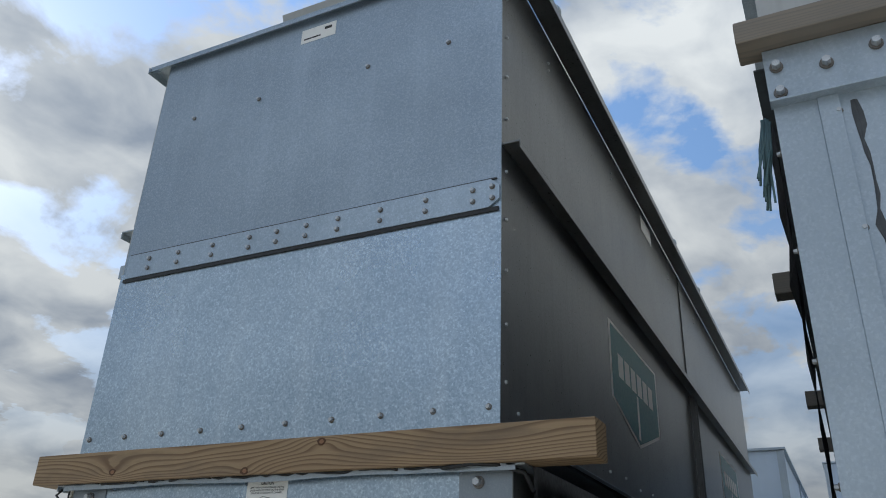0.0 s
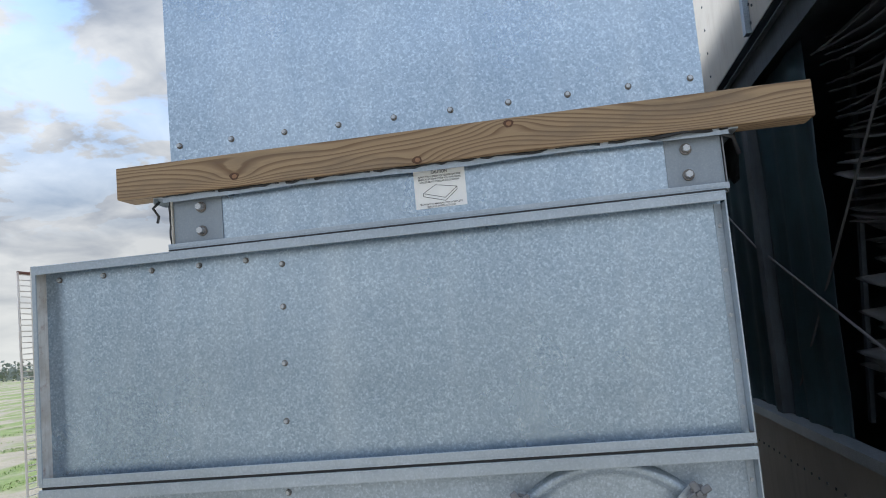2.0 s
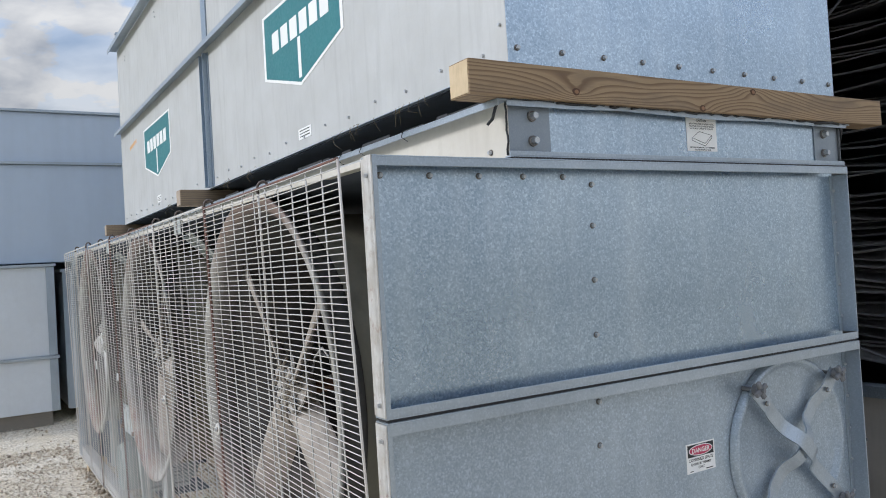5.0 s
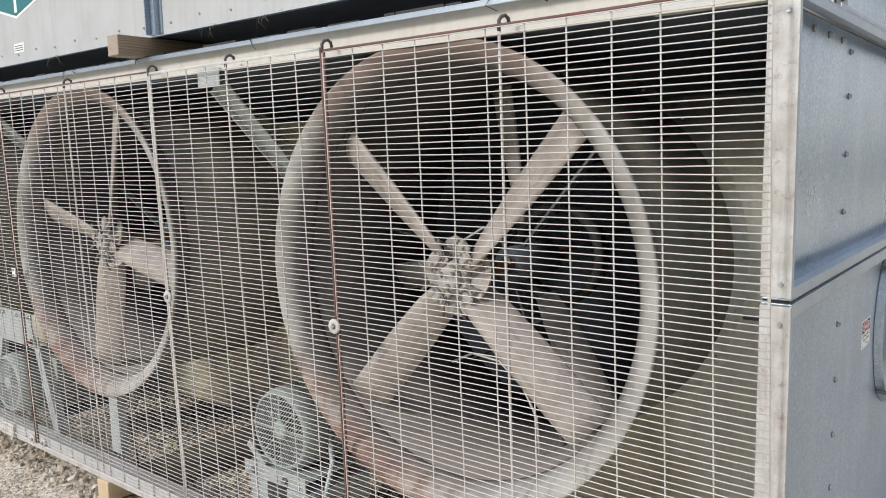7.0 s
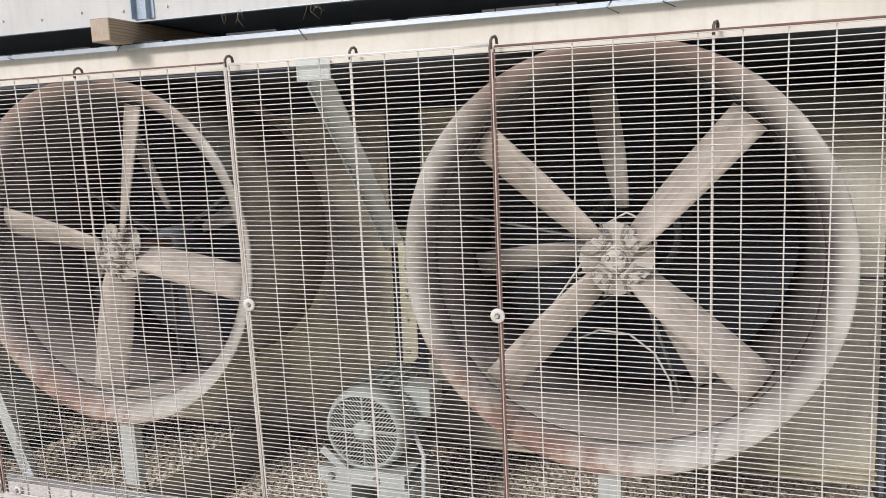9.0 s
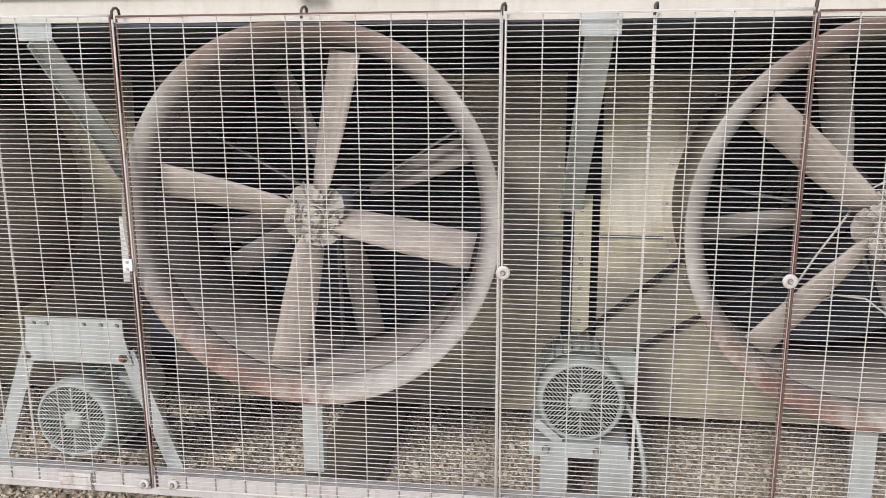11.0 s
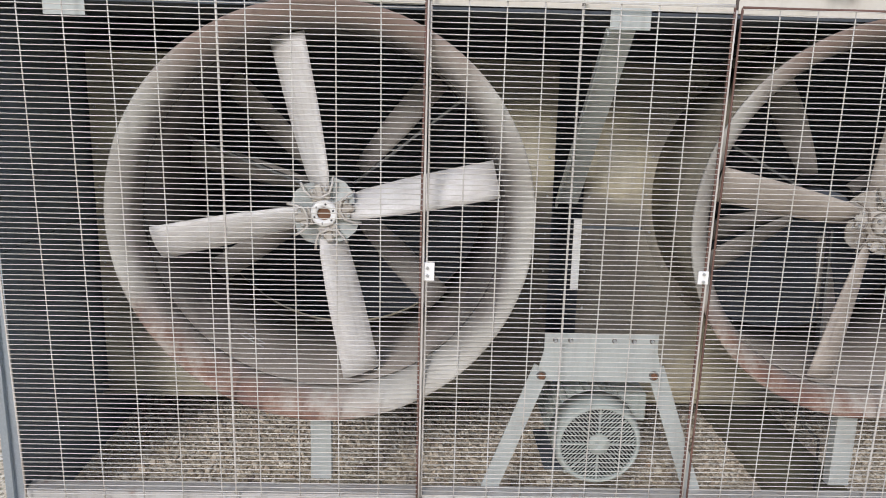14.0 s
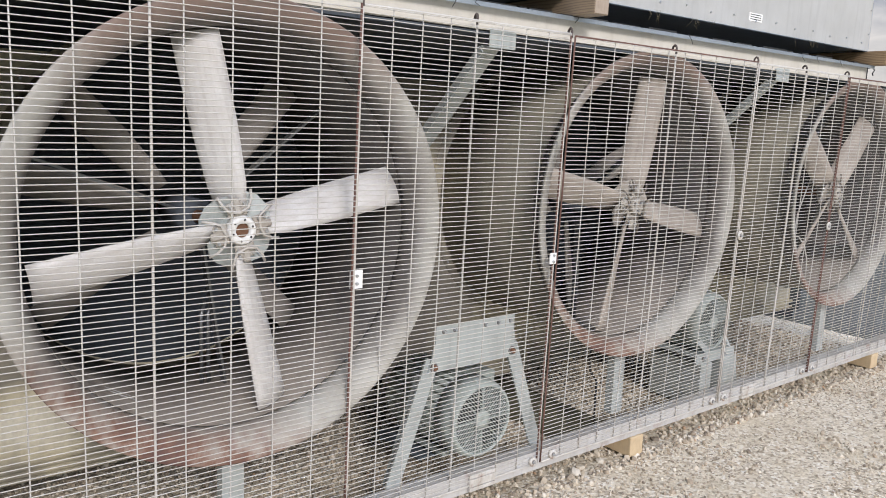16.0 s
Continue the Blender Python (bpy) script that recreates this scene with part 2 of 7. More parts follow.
def tan_material():
    n = Nodes("dusty_tan_steel")
    x, z = n.axis(0), n.axis(2)
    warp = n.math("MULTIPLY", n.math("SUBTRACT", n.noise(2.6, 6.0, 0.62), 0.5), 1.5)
    # painted shade and lit pools (x, z, half width, half height, weight) over an even dirt film
    grime_shade = n.math("ADD", 0.46, warp)
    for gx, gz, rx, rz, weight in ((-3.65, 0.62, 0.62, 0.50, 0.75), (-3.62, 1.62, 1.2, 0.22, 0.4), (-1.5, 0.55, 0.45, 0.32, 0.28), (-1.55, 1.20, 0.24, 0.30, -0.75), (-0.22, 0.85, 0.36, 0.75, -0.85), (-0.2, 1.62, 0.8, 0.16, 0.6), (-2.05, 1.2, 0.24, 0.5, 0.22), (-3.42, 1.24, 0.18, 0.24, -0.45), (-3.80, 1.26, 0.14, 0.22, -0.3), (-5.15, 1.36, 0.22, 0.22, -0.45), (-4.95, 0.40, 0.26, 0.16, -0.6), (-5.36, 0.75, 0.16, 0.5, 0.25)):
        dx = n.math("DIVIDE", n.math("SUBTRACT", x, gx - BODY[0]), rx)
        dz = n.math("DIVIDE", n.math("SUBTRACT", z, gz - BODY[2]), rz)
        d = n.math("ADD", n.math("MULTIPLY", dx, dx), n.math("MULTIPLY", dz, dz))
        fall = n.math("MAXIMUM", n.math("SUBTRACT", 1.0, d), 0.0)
        grime_shade = n.math("ADD", grime_shade, n.math("MULTIPLY", fall, weight))
    fine = n.noise(70.0, 4.0, 0.6)
    run = n.noise(3.0, 5.0, 0.6, n.mapped(5, 5, 0.5))
    col = n.ramp(grime_shade, (0.0, (0.80, 0.76, 0.63)), (0.28, (0.62, 0.56, 0.40)), (0.6, (0.27, 0.25, 0.20)), (1.0, (0.115, 0.105, 0.09)))
    col = n.mix(n.math("MULTIPLY", n.ramp(run, (0.5, (0, 0, 0)), (0.78, (1, 1, 1))), 0.4), col, (0.24, 0.21, 0.16))
    col = n.mix(n.math("MULTIPLY", n.ramp(fine, (0.35, (1, 1, 1)), (0.65, (0, 0, 0))), 0.2), col, (0.30, 0.27, 0.21))
    # dark blue-grey strip towards the wall's far end
    bare = n.ramp(n.math("ADD", n.math("MULTIPLY", x, -1.0), n.math("MULTIPLY", warp, 0.03)), (5.21 + BODY[0], (0, 0, 0)), (5.25 + BODY[0], (0.85,) * 3))
    col = n.mix(bare, col, n.mix(fine, (0.12, 0.14, 0.15), (0.20, 0.22, 0.225)))
    return n.done(col, 0.75, 0.0, fine, 0.0015, 0.25)


BODY = (-5.535 / 2, 0.95, 0.09)
M_TAN = tan_material()
# grimy steel, darkened to carry the shade of recessed and inner parts
M_DARKSTEEL = weathered("grimy_shaded_steel", (0.13, 0.155, 0.18), (0.06, 0.07, 0.078), 0.6, 0.7, 0.1)
M_LINING = weathered("dull_blue_lining", (0.17, 0.215, 0.27), (0.085, 0.105, 0.13), 0.6, 0.55, 0.2)
# near-black that holds the shade of closed interiors
M_VOID = weathered("dark_void_shade", (0.098, 0.115, 0.14), (0.055, 0.063, 0.075), 0.6, 0.8)
M_WIRE = weathered("zinc_wire", (0.69, 0.68, 0.65), (0.52, 0.48, 0.42), 0.55, 0.5, 0.15, 3.0, 0.2)
M_WIRE_RUST = weathered("rusty_wire", (0.185, 0.105, 0.085), (0.11, 0.055, 0.042), 0.7, 0.7, 0.1, 5.0, 0.5)
M_ROD = weathered("dull_zinc_rod", (0.70, 0.68, 0.64), (0.46, 0.41, 0.36), 0.6, 0.6, 0.2, 4.0, 0.25)
M_BOLT = weathered("zinc_bolt", (0.62, 0.64, 0.66), (0.27, 0.275, 0.28), 0.45, 0.34, 0.7, 60.0)
M_BLADE = weathered("dusty_fan_blade", (0.55, 0.49, 0.425), (0.24, 0.2, 0.17), 0.7, 0.62, 0.1, 8.0)
M_BLADE_PALE = weathered("pale_fan_blade", (0.83, 0.82, 0.81), (0.50, 0.45, 0.40), 0.6, 0.62, 0.1, 7.0)
M_HUB = weathered("grey_fan_hub", (0.56, 0.53, 0.48), (0.33, 0.27, 0.21), 0.6, 0.6, 0.2, 14.0, 0.2)
M_RUST = weathered("rusty_steel", (0.22, 0.11, 0.06), (0.10, 0.05, 0.03), 0.7, 0.85, 0.0, 12.0)
M_MOTOR = weathered("pale_green_grey_paint", (0.42, 0.47, 0.44), (0.26, 0.27, 0.24), 0.5, 0.55, 0.0, 9.0, 0.1)
M_BRACKET = weathered("pale_grey_bracket_steel", (0.55, 0.59, 0.575), (0.36, 0.385, 0.365), 0.5, 0.55, 0.2, 6.0, 0.22)
M_STRAP = weathered("pale_yellow_strap", (0.62, 0.59, 0.44), (0.45, 0.42, 0.31), 0.5, 0.65)
M_PINE = pine("treated_pine", 0.0, ((-0.56, 0.0265, 3.6, 0.075), (-0.065, 0.010, 3.0, 0.07), (0.175, 0.0735, -4.2, 0.09), (-0.30, 0.055, 2.2, 0.16), (0.62, 0.035, 2.4, 0.2)))
M_PINE_OLD = pine("weathered_pine", grey=0.25)
M_BLACK = weathered("black_tape_and_shadow_line", (0.018, 0.02, 0.024), (0.03, 0.03, 0.03), 0.5, 0.5)
M_WHITE = weathered("sticker_white", (0.92, 0.92, 0.90), (0.80, 0.79, 0.76), 0.25, 0.45)
# black for print, and for the shade in holes and behind slats
M_INK_SHADE = Nodes("black_ink_and_shade").done((0.02, 0.02, 0.022), 0.5)
M_RED = Nodes("red_print").done((0.52, 0.05, 0.11), 0.45)
M_TEAL = weathered("teal_decal", (0.02, 0.17, 0.19), (0.04, 0.24, 0.25), 0.4, 0.4)
M_ORANGE = weathered("orange_crayon", (0.72, 0.40, 0.16), (0.55, 0.4, 0.25), 0.5, 0.7)
M_PALE = weathered("pale_blue_grey_steel", (0.72, 0.76, 0.80), (0.54, 0.57, 0.60), 0.4, 0.5, 0.1, 0.8)
M_BLUE = weathered("blue_grey_steel", (0.52, 0.60, 0.71), (0.42, 0.49, 0.58), 0.3, 0.45, 0.3, 0.5)
M_FILL = weathered("grimy_fill", (0.34, 0.355, 0.37), (0.42, 0.39, 0.35), 0.45, 0.45, 0.0, 3.0)
M_TARP = weathered("torn_green_tarpaulin", (0.11, 0.20, 0.225), (0.07, 0.10, 0.115), 0.6, 0.7)
M_YELLOW = weathered("faded_yellow_paint", (0.78, 0.62, 0.32), (0.58, 0.46, 0.25), 0.5, 0.6, 0.0, 3.0)
M_TYRE = weathered("dusty_tyre", (0.10, 0.098, 0.095), (0.19, 0.18, 0.165), 0.5, 0.85)
M_CRANE = weathered("faded_cream_crane_paint", (0.66, 0.63, 0.58), (0.46, 0.41, 0.36), 0.5, 0.6, 0.0, 1.0, 0.2)
M_DULL = weathered("dull_grey_paint", (0.19, 0.195, 0.205), (0.13, 0.13, 0.13), 0.5, 0.6)
M_GLASS = Nodes("cab_glass").done((0.05, 0.07, 0.08), 0.08)


def ring_material():
    n = Nodes("rust_stained_fan_ring")
    z = n.axis(2)
    big = n.noise(4.0, 6.0, 0.65)
    base = n.mix(n.ramp(big, (0.4, (0, 0, 0)), (0.7, (1, 1, 1))), (0.54, 0.53, 0.485), (0.34, 0.32, 0.28))
    low = n.math("ADD", n.math("MULTIPLY", z, -0.9), n.math("MULTIPLY", n.axis(0), -0.42))
    low = n.ramp(n.math("ADD", low, n.math("MULTIPLY", n.math("SUBTRACT", big, 0.5), 0.3)), (0.42, (0, 0, 0)), (0.56, (1, 1, 1)))
    top = n.ramp(n.math("ADD", z, n.math("MULTIPLY", n.math("SUBTRACT", big, 0.5), 0.4)), (0.36, (0, 0, 0)), (0.56, (1, 1, 1)))
    patch = n.noise(6.0, 6.0, 0.66)
    rust = n.ramp(patch, (0.40, (0.34, 0.245, 0.19)), (0.50, (0.265, 0.15, 0.105)), (0.64, (0.15, 0.082, 0.068)))
    lip = n.ramp(n.math("ADD", n.axis(1), n.math("MULTIPLY", patch, 0.12)), (0.14, (1, 1, 1)), (0.24, (0.12,) * 3))
    col = n.mix(n.math("MULTIPLY", n.math("MULTIPLY", low, lip), n.ramp(patch, (0.38, (0.3,) * 3), (0.54, (1, 1, 1)))), base, rust)
    col = n.mix(n.math("MULTIPLY", n.math("MULTIPLY", top, lip), 0.85), col, n.mix(patch, (0.17, 0.095, 0.07), (0.30, 0.20, 0.155)))
    # throat shade painted in: darker with depth, fading out along the bottom
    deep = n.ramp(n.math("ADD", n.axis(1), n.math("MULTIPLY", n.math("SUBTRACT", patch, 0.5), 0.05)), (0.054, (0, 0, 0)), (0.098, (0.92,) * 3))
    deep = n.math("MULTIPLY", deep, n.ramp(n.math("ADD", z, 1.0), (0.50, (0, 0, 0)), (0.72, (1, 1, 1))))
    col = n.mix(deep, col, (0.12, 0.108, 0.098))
    return n.done(col, 0.6, 0.05, n.noise(60.0), 0.001, 0.2)


M_RING = ring_material()


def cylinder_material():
    """Black-brown dirt inside a fan cylinder, darkened further for its shade, with pale dust settled along its bottom.
    """
    n = Nodes("grimy_shaded_fan_cylinder")
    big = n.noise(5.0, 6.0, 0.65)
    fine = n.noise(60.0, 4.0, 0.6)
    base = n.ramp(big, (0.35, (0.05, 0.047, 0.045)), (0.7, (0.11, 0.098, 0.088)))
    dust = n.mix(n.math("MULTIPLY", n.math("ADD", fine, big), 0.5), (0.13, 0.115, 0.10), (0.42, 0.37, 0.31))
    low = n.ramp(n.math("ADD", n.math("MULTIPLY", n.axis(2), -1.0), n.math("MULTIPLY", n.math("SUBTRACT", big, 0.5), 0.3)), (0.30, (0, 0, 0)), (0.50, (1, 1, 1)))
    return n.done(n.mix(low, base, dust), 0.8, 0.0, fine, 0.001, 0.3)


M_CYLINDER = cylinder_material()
M_WRAPPER = weathered("dusty_olive_tan_steel", (0.31, 0.285, 0.21), (0.15, 0.138, 0.112), 0.7, 0.75, 0.0, 3.0)


def ground_material():
    n = Nodes("gravel_and_grass_ground")
    stones = n.add("ShaderNodeTexVoronoi", Vector=n.co, Scale=85.0)
    tone = n.add("ShaderNodeSeparateColor", Color=stones.outputs["Color"]).outputs[0]
    gravel = n.ramp(tone, (0.0, (0.28, 0.235, 0.17)), (0.35, (0.64, 0.555, 0.43)), (0.8, (0.80, 0.73, 0.60)), (1.0, (0.90, 0.86, 0.78)))
    dirt = n.ramp(n.noise(5.0, 8.0, 0.65), (0.3, (0.50, 0.425, 0.30)), (0.7, (0.78, 0.69, 0.53)))
    soil = n.mix(n.ramp(n.noise(1.3, 7.0, 0.7), (0.48, (0, 0, 0)), (0.66, (0.8,) * 3)), gravel, dirt)
    grass = n.ramp(n.noise(14.0, 6.0, 0.7), (0.3, (0.15, 0.235, 0.05)), (0.7, (0.34, 0.44, 0.11)))
    x, y = n.axis(0), n.axis(1)
    away = n.math("MAXIMUM", n.math("MULTIPLY", n.math("ADD", y, 1.9), -0.35), n.math("MULTIPLY", n.math("ADD", x, 8.0), -0.35))
    away = n.math("MINIMUM", n.math("MAXIMUM", away, 0.0), 1.0)
    # unseen ground past the gravel apron, darkened to shape the end sheets' reflections
    unseen_dark = n.math("MINIMUM", n.math("MAXIMUM", n.math("MULTIPLY", n.math("SUBTRACT", x, 4.6), 0.5), 0.0), 1.0)
    patch = n.ramp(n.noise(0.33, 6.0, 0.68, n.mapped(0.45, 1.6, 1)), (0.475, (0, 0, 0)), (0.56, (1, 1, 1)))
    thin = n.ramp(n.noise(0.9, 7.0, 0.7), (0.3, (0.27, 0.235, 0.15)), (0.7, (0.53, 0.455, 0.325)))
    soil = n.mix(n.math("MULTIPLY", away, 0.75), soil, thin)
    col = n.mix(n.math("MULTIPLY", n.math("MULTIPLY", patch, away), 0.88), soil, grass)
    col = n.mix(unseen_dark, col, n.ramp(n.noise(6.0, 6.0, 0.7), (0.3, (0.19, 0.185, 0.15)), (0.7, (0.34, 0.325, 0.27))))
    rough = n.noise(120.0, 4.0, 0.7)
    return n.done(col, 0.9, 0.0, n.math("ADD", rough, n.math("MULTIPLY", stones.outputs["Distance"], -1.2)), 0.005, 0.6)


M_GROUND = ground_material()


def stone_material():
    n = Nodes("crushed_limestone")
    r = n.add("ShaderNodeNewGeometry").outputs["Random Per Island"]
    col = n.ramp(r, (0.0, (0.23, 0.19, 0.145)), (0.3, (0.52, 0.43, 0.32)), (0.7, (0.74, 0.655, 0.52)), (0.96, (0.88, 0.82, 0.71)), (1.0, (0.46, 0.28, 0.15)))
    return n.done(n.mix(n.math("MULTIPLY", n.noise(60.0), 0.4), col, (0.26, 0.235, 0.2)), 0.9)


M_STONE = stone_material()


# distance haze is put into the leaf colour
M_FAR_LEAF = weathered("hazy_far_foliage", (0.24, 0.275, 0.235), (0.17, 0.195, 0.165), 0.5, 0.9, 0.0, 0.3)
M_BARK = weathered("bark", (0.13, 0.10, 0.075), (0.07, 0.055, 0.04), 0.6, 0.9)


def blade_grass():
    n = Nodes("grass_blades")
    r = n.add("ShaderNodeNewGeometry").outputs["Random Per Island"]
    return n.done(n.ramp(r, (0.0, (0.14, 0.25, 0.05)), (0.6, (0.29, 0.43, 0.10)), (1.0, (0.52, 0.48, 0.25))), 0.8)


M_GRASS = blade_grass()


# ---- building helpers ----
BASE = {}


def thing(name, label, category, base=(0, 0, 0), group="", kind=""):
    ob = new(name)
    ob.empty_display_size = 0.1
    ob.location = base
    BASE[ob] = Vector(base)
    return tagged(ob, label, category, group, kind)


def part(name, bm, material, parent, label="", kind=""):
    """Links a bmesh in world coordinates as one mesh object under a thing or a part."""
    base = BASE[parent]
    bmesh.ops.translate(bm, verts=bm.verts, vec=-base)
    me = bpy.data.meshes.new(name)
    bm.to_mesh(me)
    bm.free()
    me.materials.append(material)
    ob = new(name, me)
    ob.parent = parent
    BASE[ob] = base
    return tagged(ob, label, kind=kind)


def alone(name, bm, material, label, category, base=(0, 0, 0), group="", kind=""):
    bmesh.ops.translate(bm, verts=bm.verts, vec=-Vector(base))
    me = bpy.data.meshes.new(name)
    bm.to_mesh(me)
    bm.free()
    me.materials.append(material)
    ob = new(name, me)
    ob.location = base
    BASE[ob] = Vector(base)
    return tagged(ob, label, category, group, kind)


def piece(name, mesh, parent, m):
    ob = new(name, mesh)
    ob.parent = parent
    ob.matrix_basis = Matrix.Translation(-BASE[parent]) @ m
    return ob


def box(bm, x0, x1, y0, y1, z0, z1, bevel=0.0):
    m = Matrix.Translation(((x0 + x1) / 2, (y0 + y1) / 2, (z0 + z1) / 2)) @ Matrix.Diagonal((abs(x1 - x0), abs(y1 - y0), abs(z1 - z0), 1))
    made = bmesh.ops.create_cube(bm, size=1.0, matrix=m)
    if bevel:
        edges = {e for v in made["verts"] for e in v.link_edges}
        bmesh.ops.bevel(bm, geom=list(edges), offset=bevel, segments=2, affect="EDGES", profile=0.6)
    return bm


def boxes(*dims, bevel=0.0):
    bm = bmesh.new()
    for d in dims:
        box(bm, *d, bevel=bevel)
    return bm


def tube(bm, p, q, r, n=6, r2=None, cap=True):
    p, q = Vector(p), Vector(q)
    d = q - p
    m = Matrix.Translation((p + q) / 2) @ d.to_track_quat("Z", "Y").to_matrix().to_4x4()
    return bmesh.ops.create_cone(bm, cap_ends=cap, segments=n, radius1=r, radius2=r if r2 is None else r2, depth=d.length, matrix=m)


def tubes(bm, points, r, n=6):
    """A round rod swept along points."""
    pts = [Vector(p) for p in points]
    rings, keep = [], None
    for i, p in enumerate(pts):
        d = (pts[min(i + 1, len(pts) - 1)] - pts[max(i - 1, 0)]).normalized()
        if keep is None:
            keep = d.orthogonal().normalized()
        keep = (keep - d * keep.dot(d)).normalized()
        side = d.cross(keep)
        rings.append([bm.verts.new(p + (keep * math.cos(2 * math.pi * k / n) + side * math.sin(2 * math.pi * k / n)) * r) for k in range(n)])
    for a, b in zip(rings, rings[1:]):
        for k in range(n):
            bm.faces.new((a[k], a[(k + 1) % n], b[(k + 1) % n], b[k])).smooth = True
    bm.faces.new(rings[0][::-1])
    bm.faces.new(rings[-1])
    return bm


def bar(bm, p, q, w, t, side=(1, 0, 0), bevel=0.0):
    """A flat bar from p to q, w wide along side and t thick."""
    p, q = Vector(p), Vector(q)
    d = (q - p).normalized()
    s = (Vector(side) - d * d.dot(Vector(side))).normalized()
    u = d.cross(s)
    m = Matrix.Identity(4)
    for i, (v, k) in enumerate(((s, w), (u, t), (d, (q - p).length))):
        m.col[i][:3] = v * k
    m.col[3][:3] = (p + q) / 2
    made = bmesh.ops.create_cube(bm, size=1.0, matrix=m)
    if bevel:
        bmesh.ops.bevel(bm, geom=list({e for v in made["verts"] for e in v.link_edges}), offset=bevel, segments=1, affect="EDGES")
    bmesh.ops.recalc_face_normals(bm, faces=list({f for v in bm.verts for f in v.link_faces}))
    return bm


def revolve(bm, profile, centre, n=64, closed=True):
    """Turns (y, r) points round the y axis through centre."""
    c = Vector(centre)
    rings = []
    for k in range(n):
        a = 2 * math.pi * k / n
        rings.append([bm.verts.new(c + Vector((r * math.cos(a), y, r * math.sin(a)))) for y, r in profile])
    m = len(profile)
    for k in range(n):
        a, b = rings[k], rings[(k + 1) % n]
        for i in range(m if closed else m - 1):
            j = (i + 1) % m
            bm.faces.new((a[i], b[i], b[j], a[j]))
    for f in bm.faces:
        f.smooth = True
    bmesh.ops.recalc_face_normals(bm, faces=bm.faces)
    return bm


def outline(bm, points, to_world, depth):
    """A flat shape of 2D points, laid by to_world, depth thick along its normal."""
    face = bm.faces.new([bm.verts.new(to_world @ Vector((x, y, 0))) for x, y in points])
    out = bmesh.ops.extrude_face_region(bm, geom=[face])
    n = (to_world.to_3x3() @ Vector((0, 0, 1))).normalized()
    bmesh.ops.translate(bm, vec=n * depth, verts=[v for v in out["geom"] if isinstance(v, bmesh.types.BMVert)])
    bmesh.ops.recalc_face_normals(bm, faces=bm.faces)
    return bm


def extruded(profile, x0, x1):
    """A (y, z) section run along x."""
    m = Matrix(((0, 0, 1, x0), (1, 0, 0, 0), (0, 1, 0, 0), (0, 0, 0, 1)))
    return outline(bmesh.new(), profile, m, x1 - x0)


def facing(normal, x, y, z):
    """A pose whose x runs to the right and whose y runs up on a wall with that normal."""
    right, up, n = {"+x": ((0, 1, 0), (0, 0, 1), (1, 0, 0)), "-y": ((1, 0, 0), (0, 0, 1), (0, -1, 0)), "+y": ((-1, 0, 0), (0, 0, 1), (0, 1, 0))}[normal]
    m = Matrix.Identity(4)
    for i, v in enumerate((right, up, n, (x, y, z))):
        m.col[i][:3] = v
    return m


def words(text, m, width, height, depth=0.0006):
    """Built-in lettering as a bmesh, fitted into width x height round the origin of m."""
    cu = bpy.data.curves.new("lettering", "FONT")
    cu.body, cu.align_x, cu.align_y, cu.resolution_u, cu.offset = text, "CENTER", "CENTER", 2, 0.018
    ob = new("lettering", cu)
    bpy.context.view_layer.update()
    me = bpy.data.meshes.new_from_object(ob.evaluated_get(bpy.context.evaluated_depsgraph_get()))
    bm = bmesh.new()
    bm.from_mesh(me)
    bpy.data.objects.remove(ob)
    bpy.data.curves.remove(cu)
    bpy.data.meshes.remove(me)
    xs, ys = [v.co.x for v in bm.verts], [v.co.y for v in bm.verts]
    cx, cy = (min(xs) + max(xs)) / 2, (min(ys) + max(ys)) / 2
    sx, sy = width / (max(xs) - min(xs)), height / (max(ys) - min(ys))
    for v in bm.verts:
        v.co = m @ Vector(((v.co.x - cx) * sx, (v.co.y - cy) * sy, depth))
    return bm


def hex_bolt_mesh(name, r, h, material, washer=True):
    bm = bmesh.new()
    if washer:
        made = bmesh.ops.create_cone(bm, cap_ends=True, segments=14, radius1=r * 1.42, radius2=r * 1.34, depth=h * 0.25, matrix=Matrix.Translation((0, 0, h * 0.125)))
        for f in {f for v in made["verts"] for f in v.link_faces}:
            f.material_index = 1
    bmesh.ops.create_cone(bm, cap_ends=True, segments=6, radius1=r, radius2=r * 0.86, depth=h * 0.8, matrix=Matrix.Translation((0, 0, h * 0.6)))
    me = bpy.data.meshes.new(name)
    bm.to_mesh(me)
    bm.free()
    me.materials.append(material)
    if washer:
        me.materials.append(M_WASHER)
    return me


M_WASHER = weathered("stained_washer", (0.22, 0.215, 0.21), (0.13, 0.10, 0.075), 0.6, 0.6, 0.3, 60.0)
BOLT = hex_bolt_mesh("bolt", 0.0060, 0.010, M_BOLT)
BOLT_BIG = hex_bolt_mesh("bolt", 0.0105, 0.020, M_BOLT)
SCREW = hex_bolt_mesh("screw", 0.0055, 0.007, M_BOLT, False)


def bolts(parent, normal, places, mesh=BOLT, name="bolt"):
    for p in places:
        piece(name, mesh, parent, facing(normal, *p))


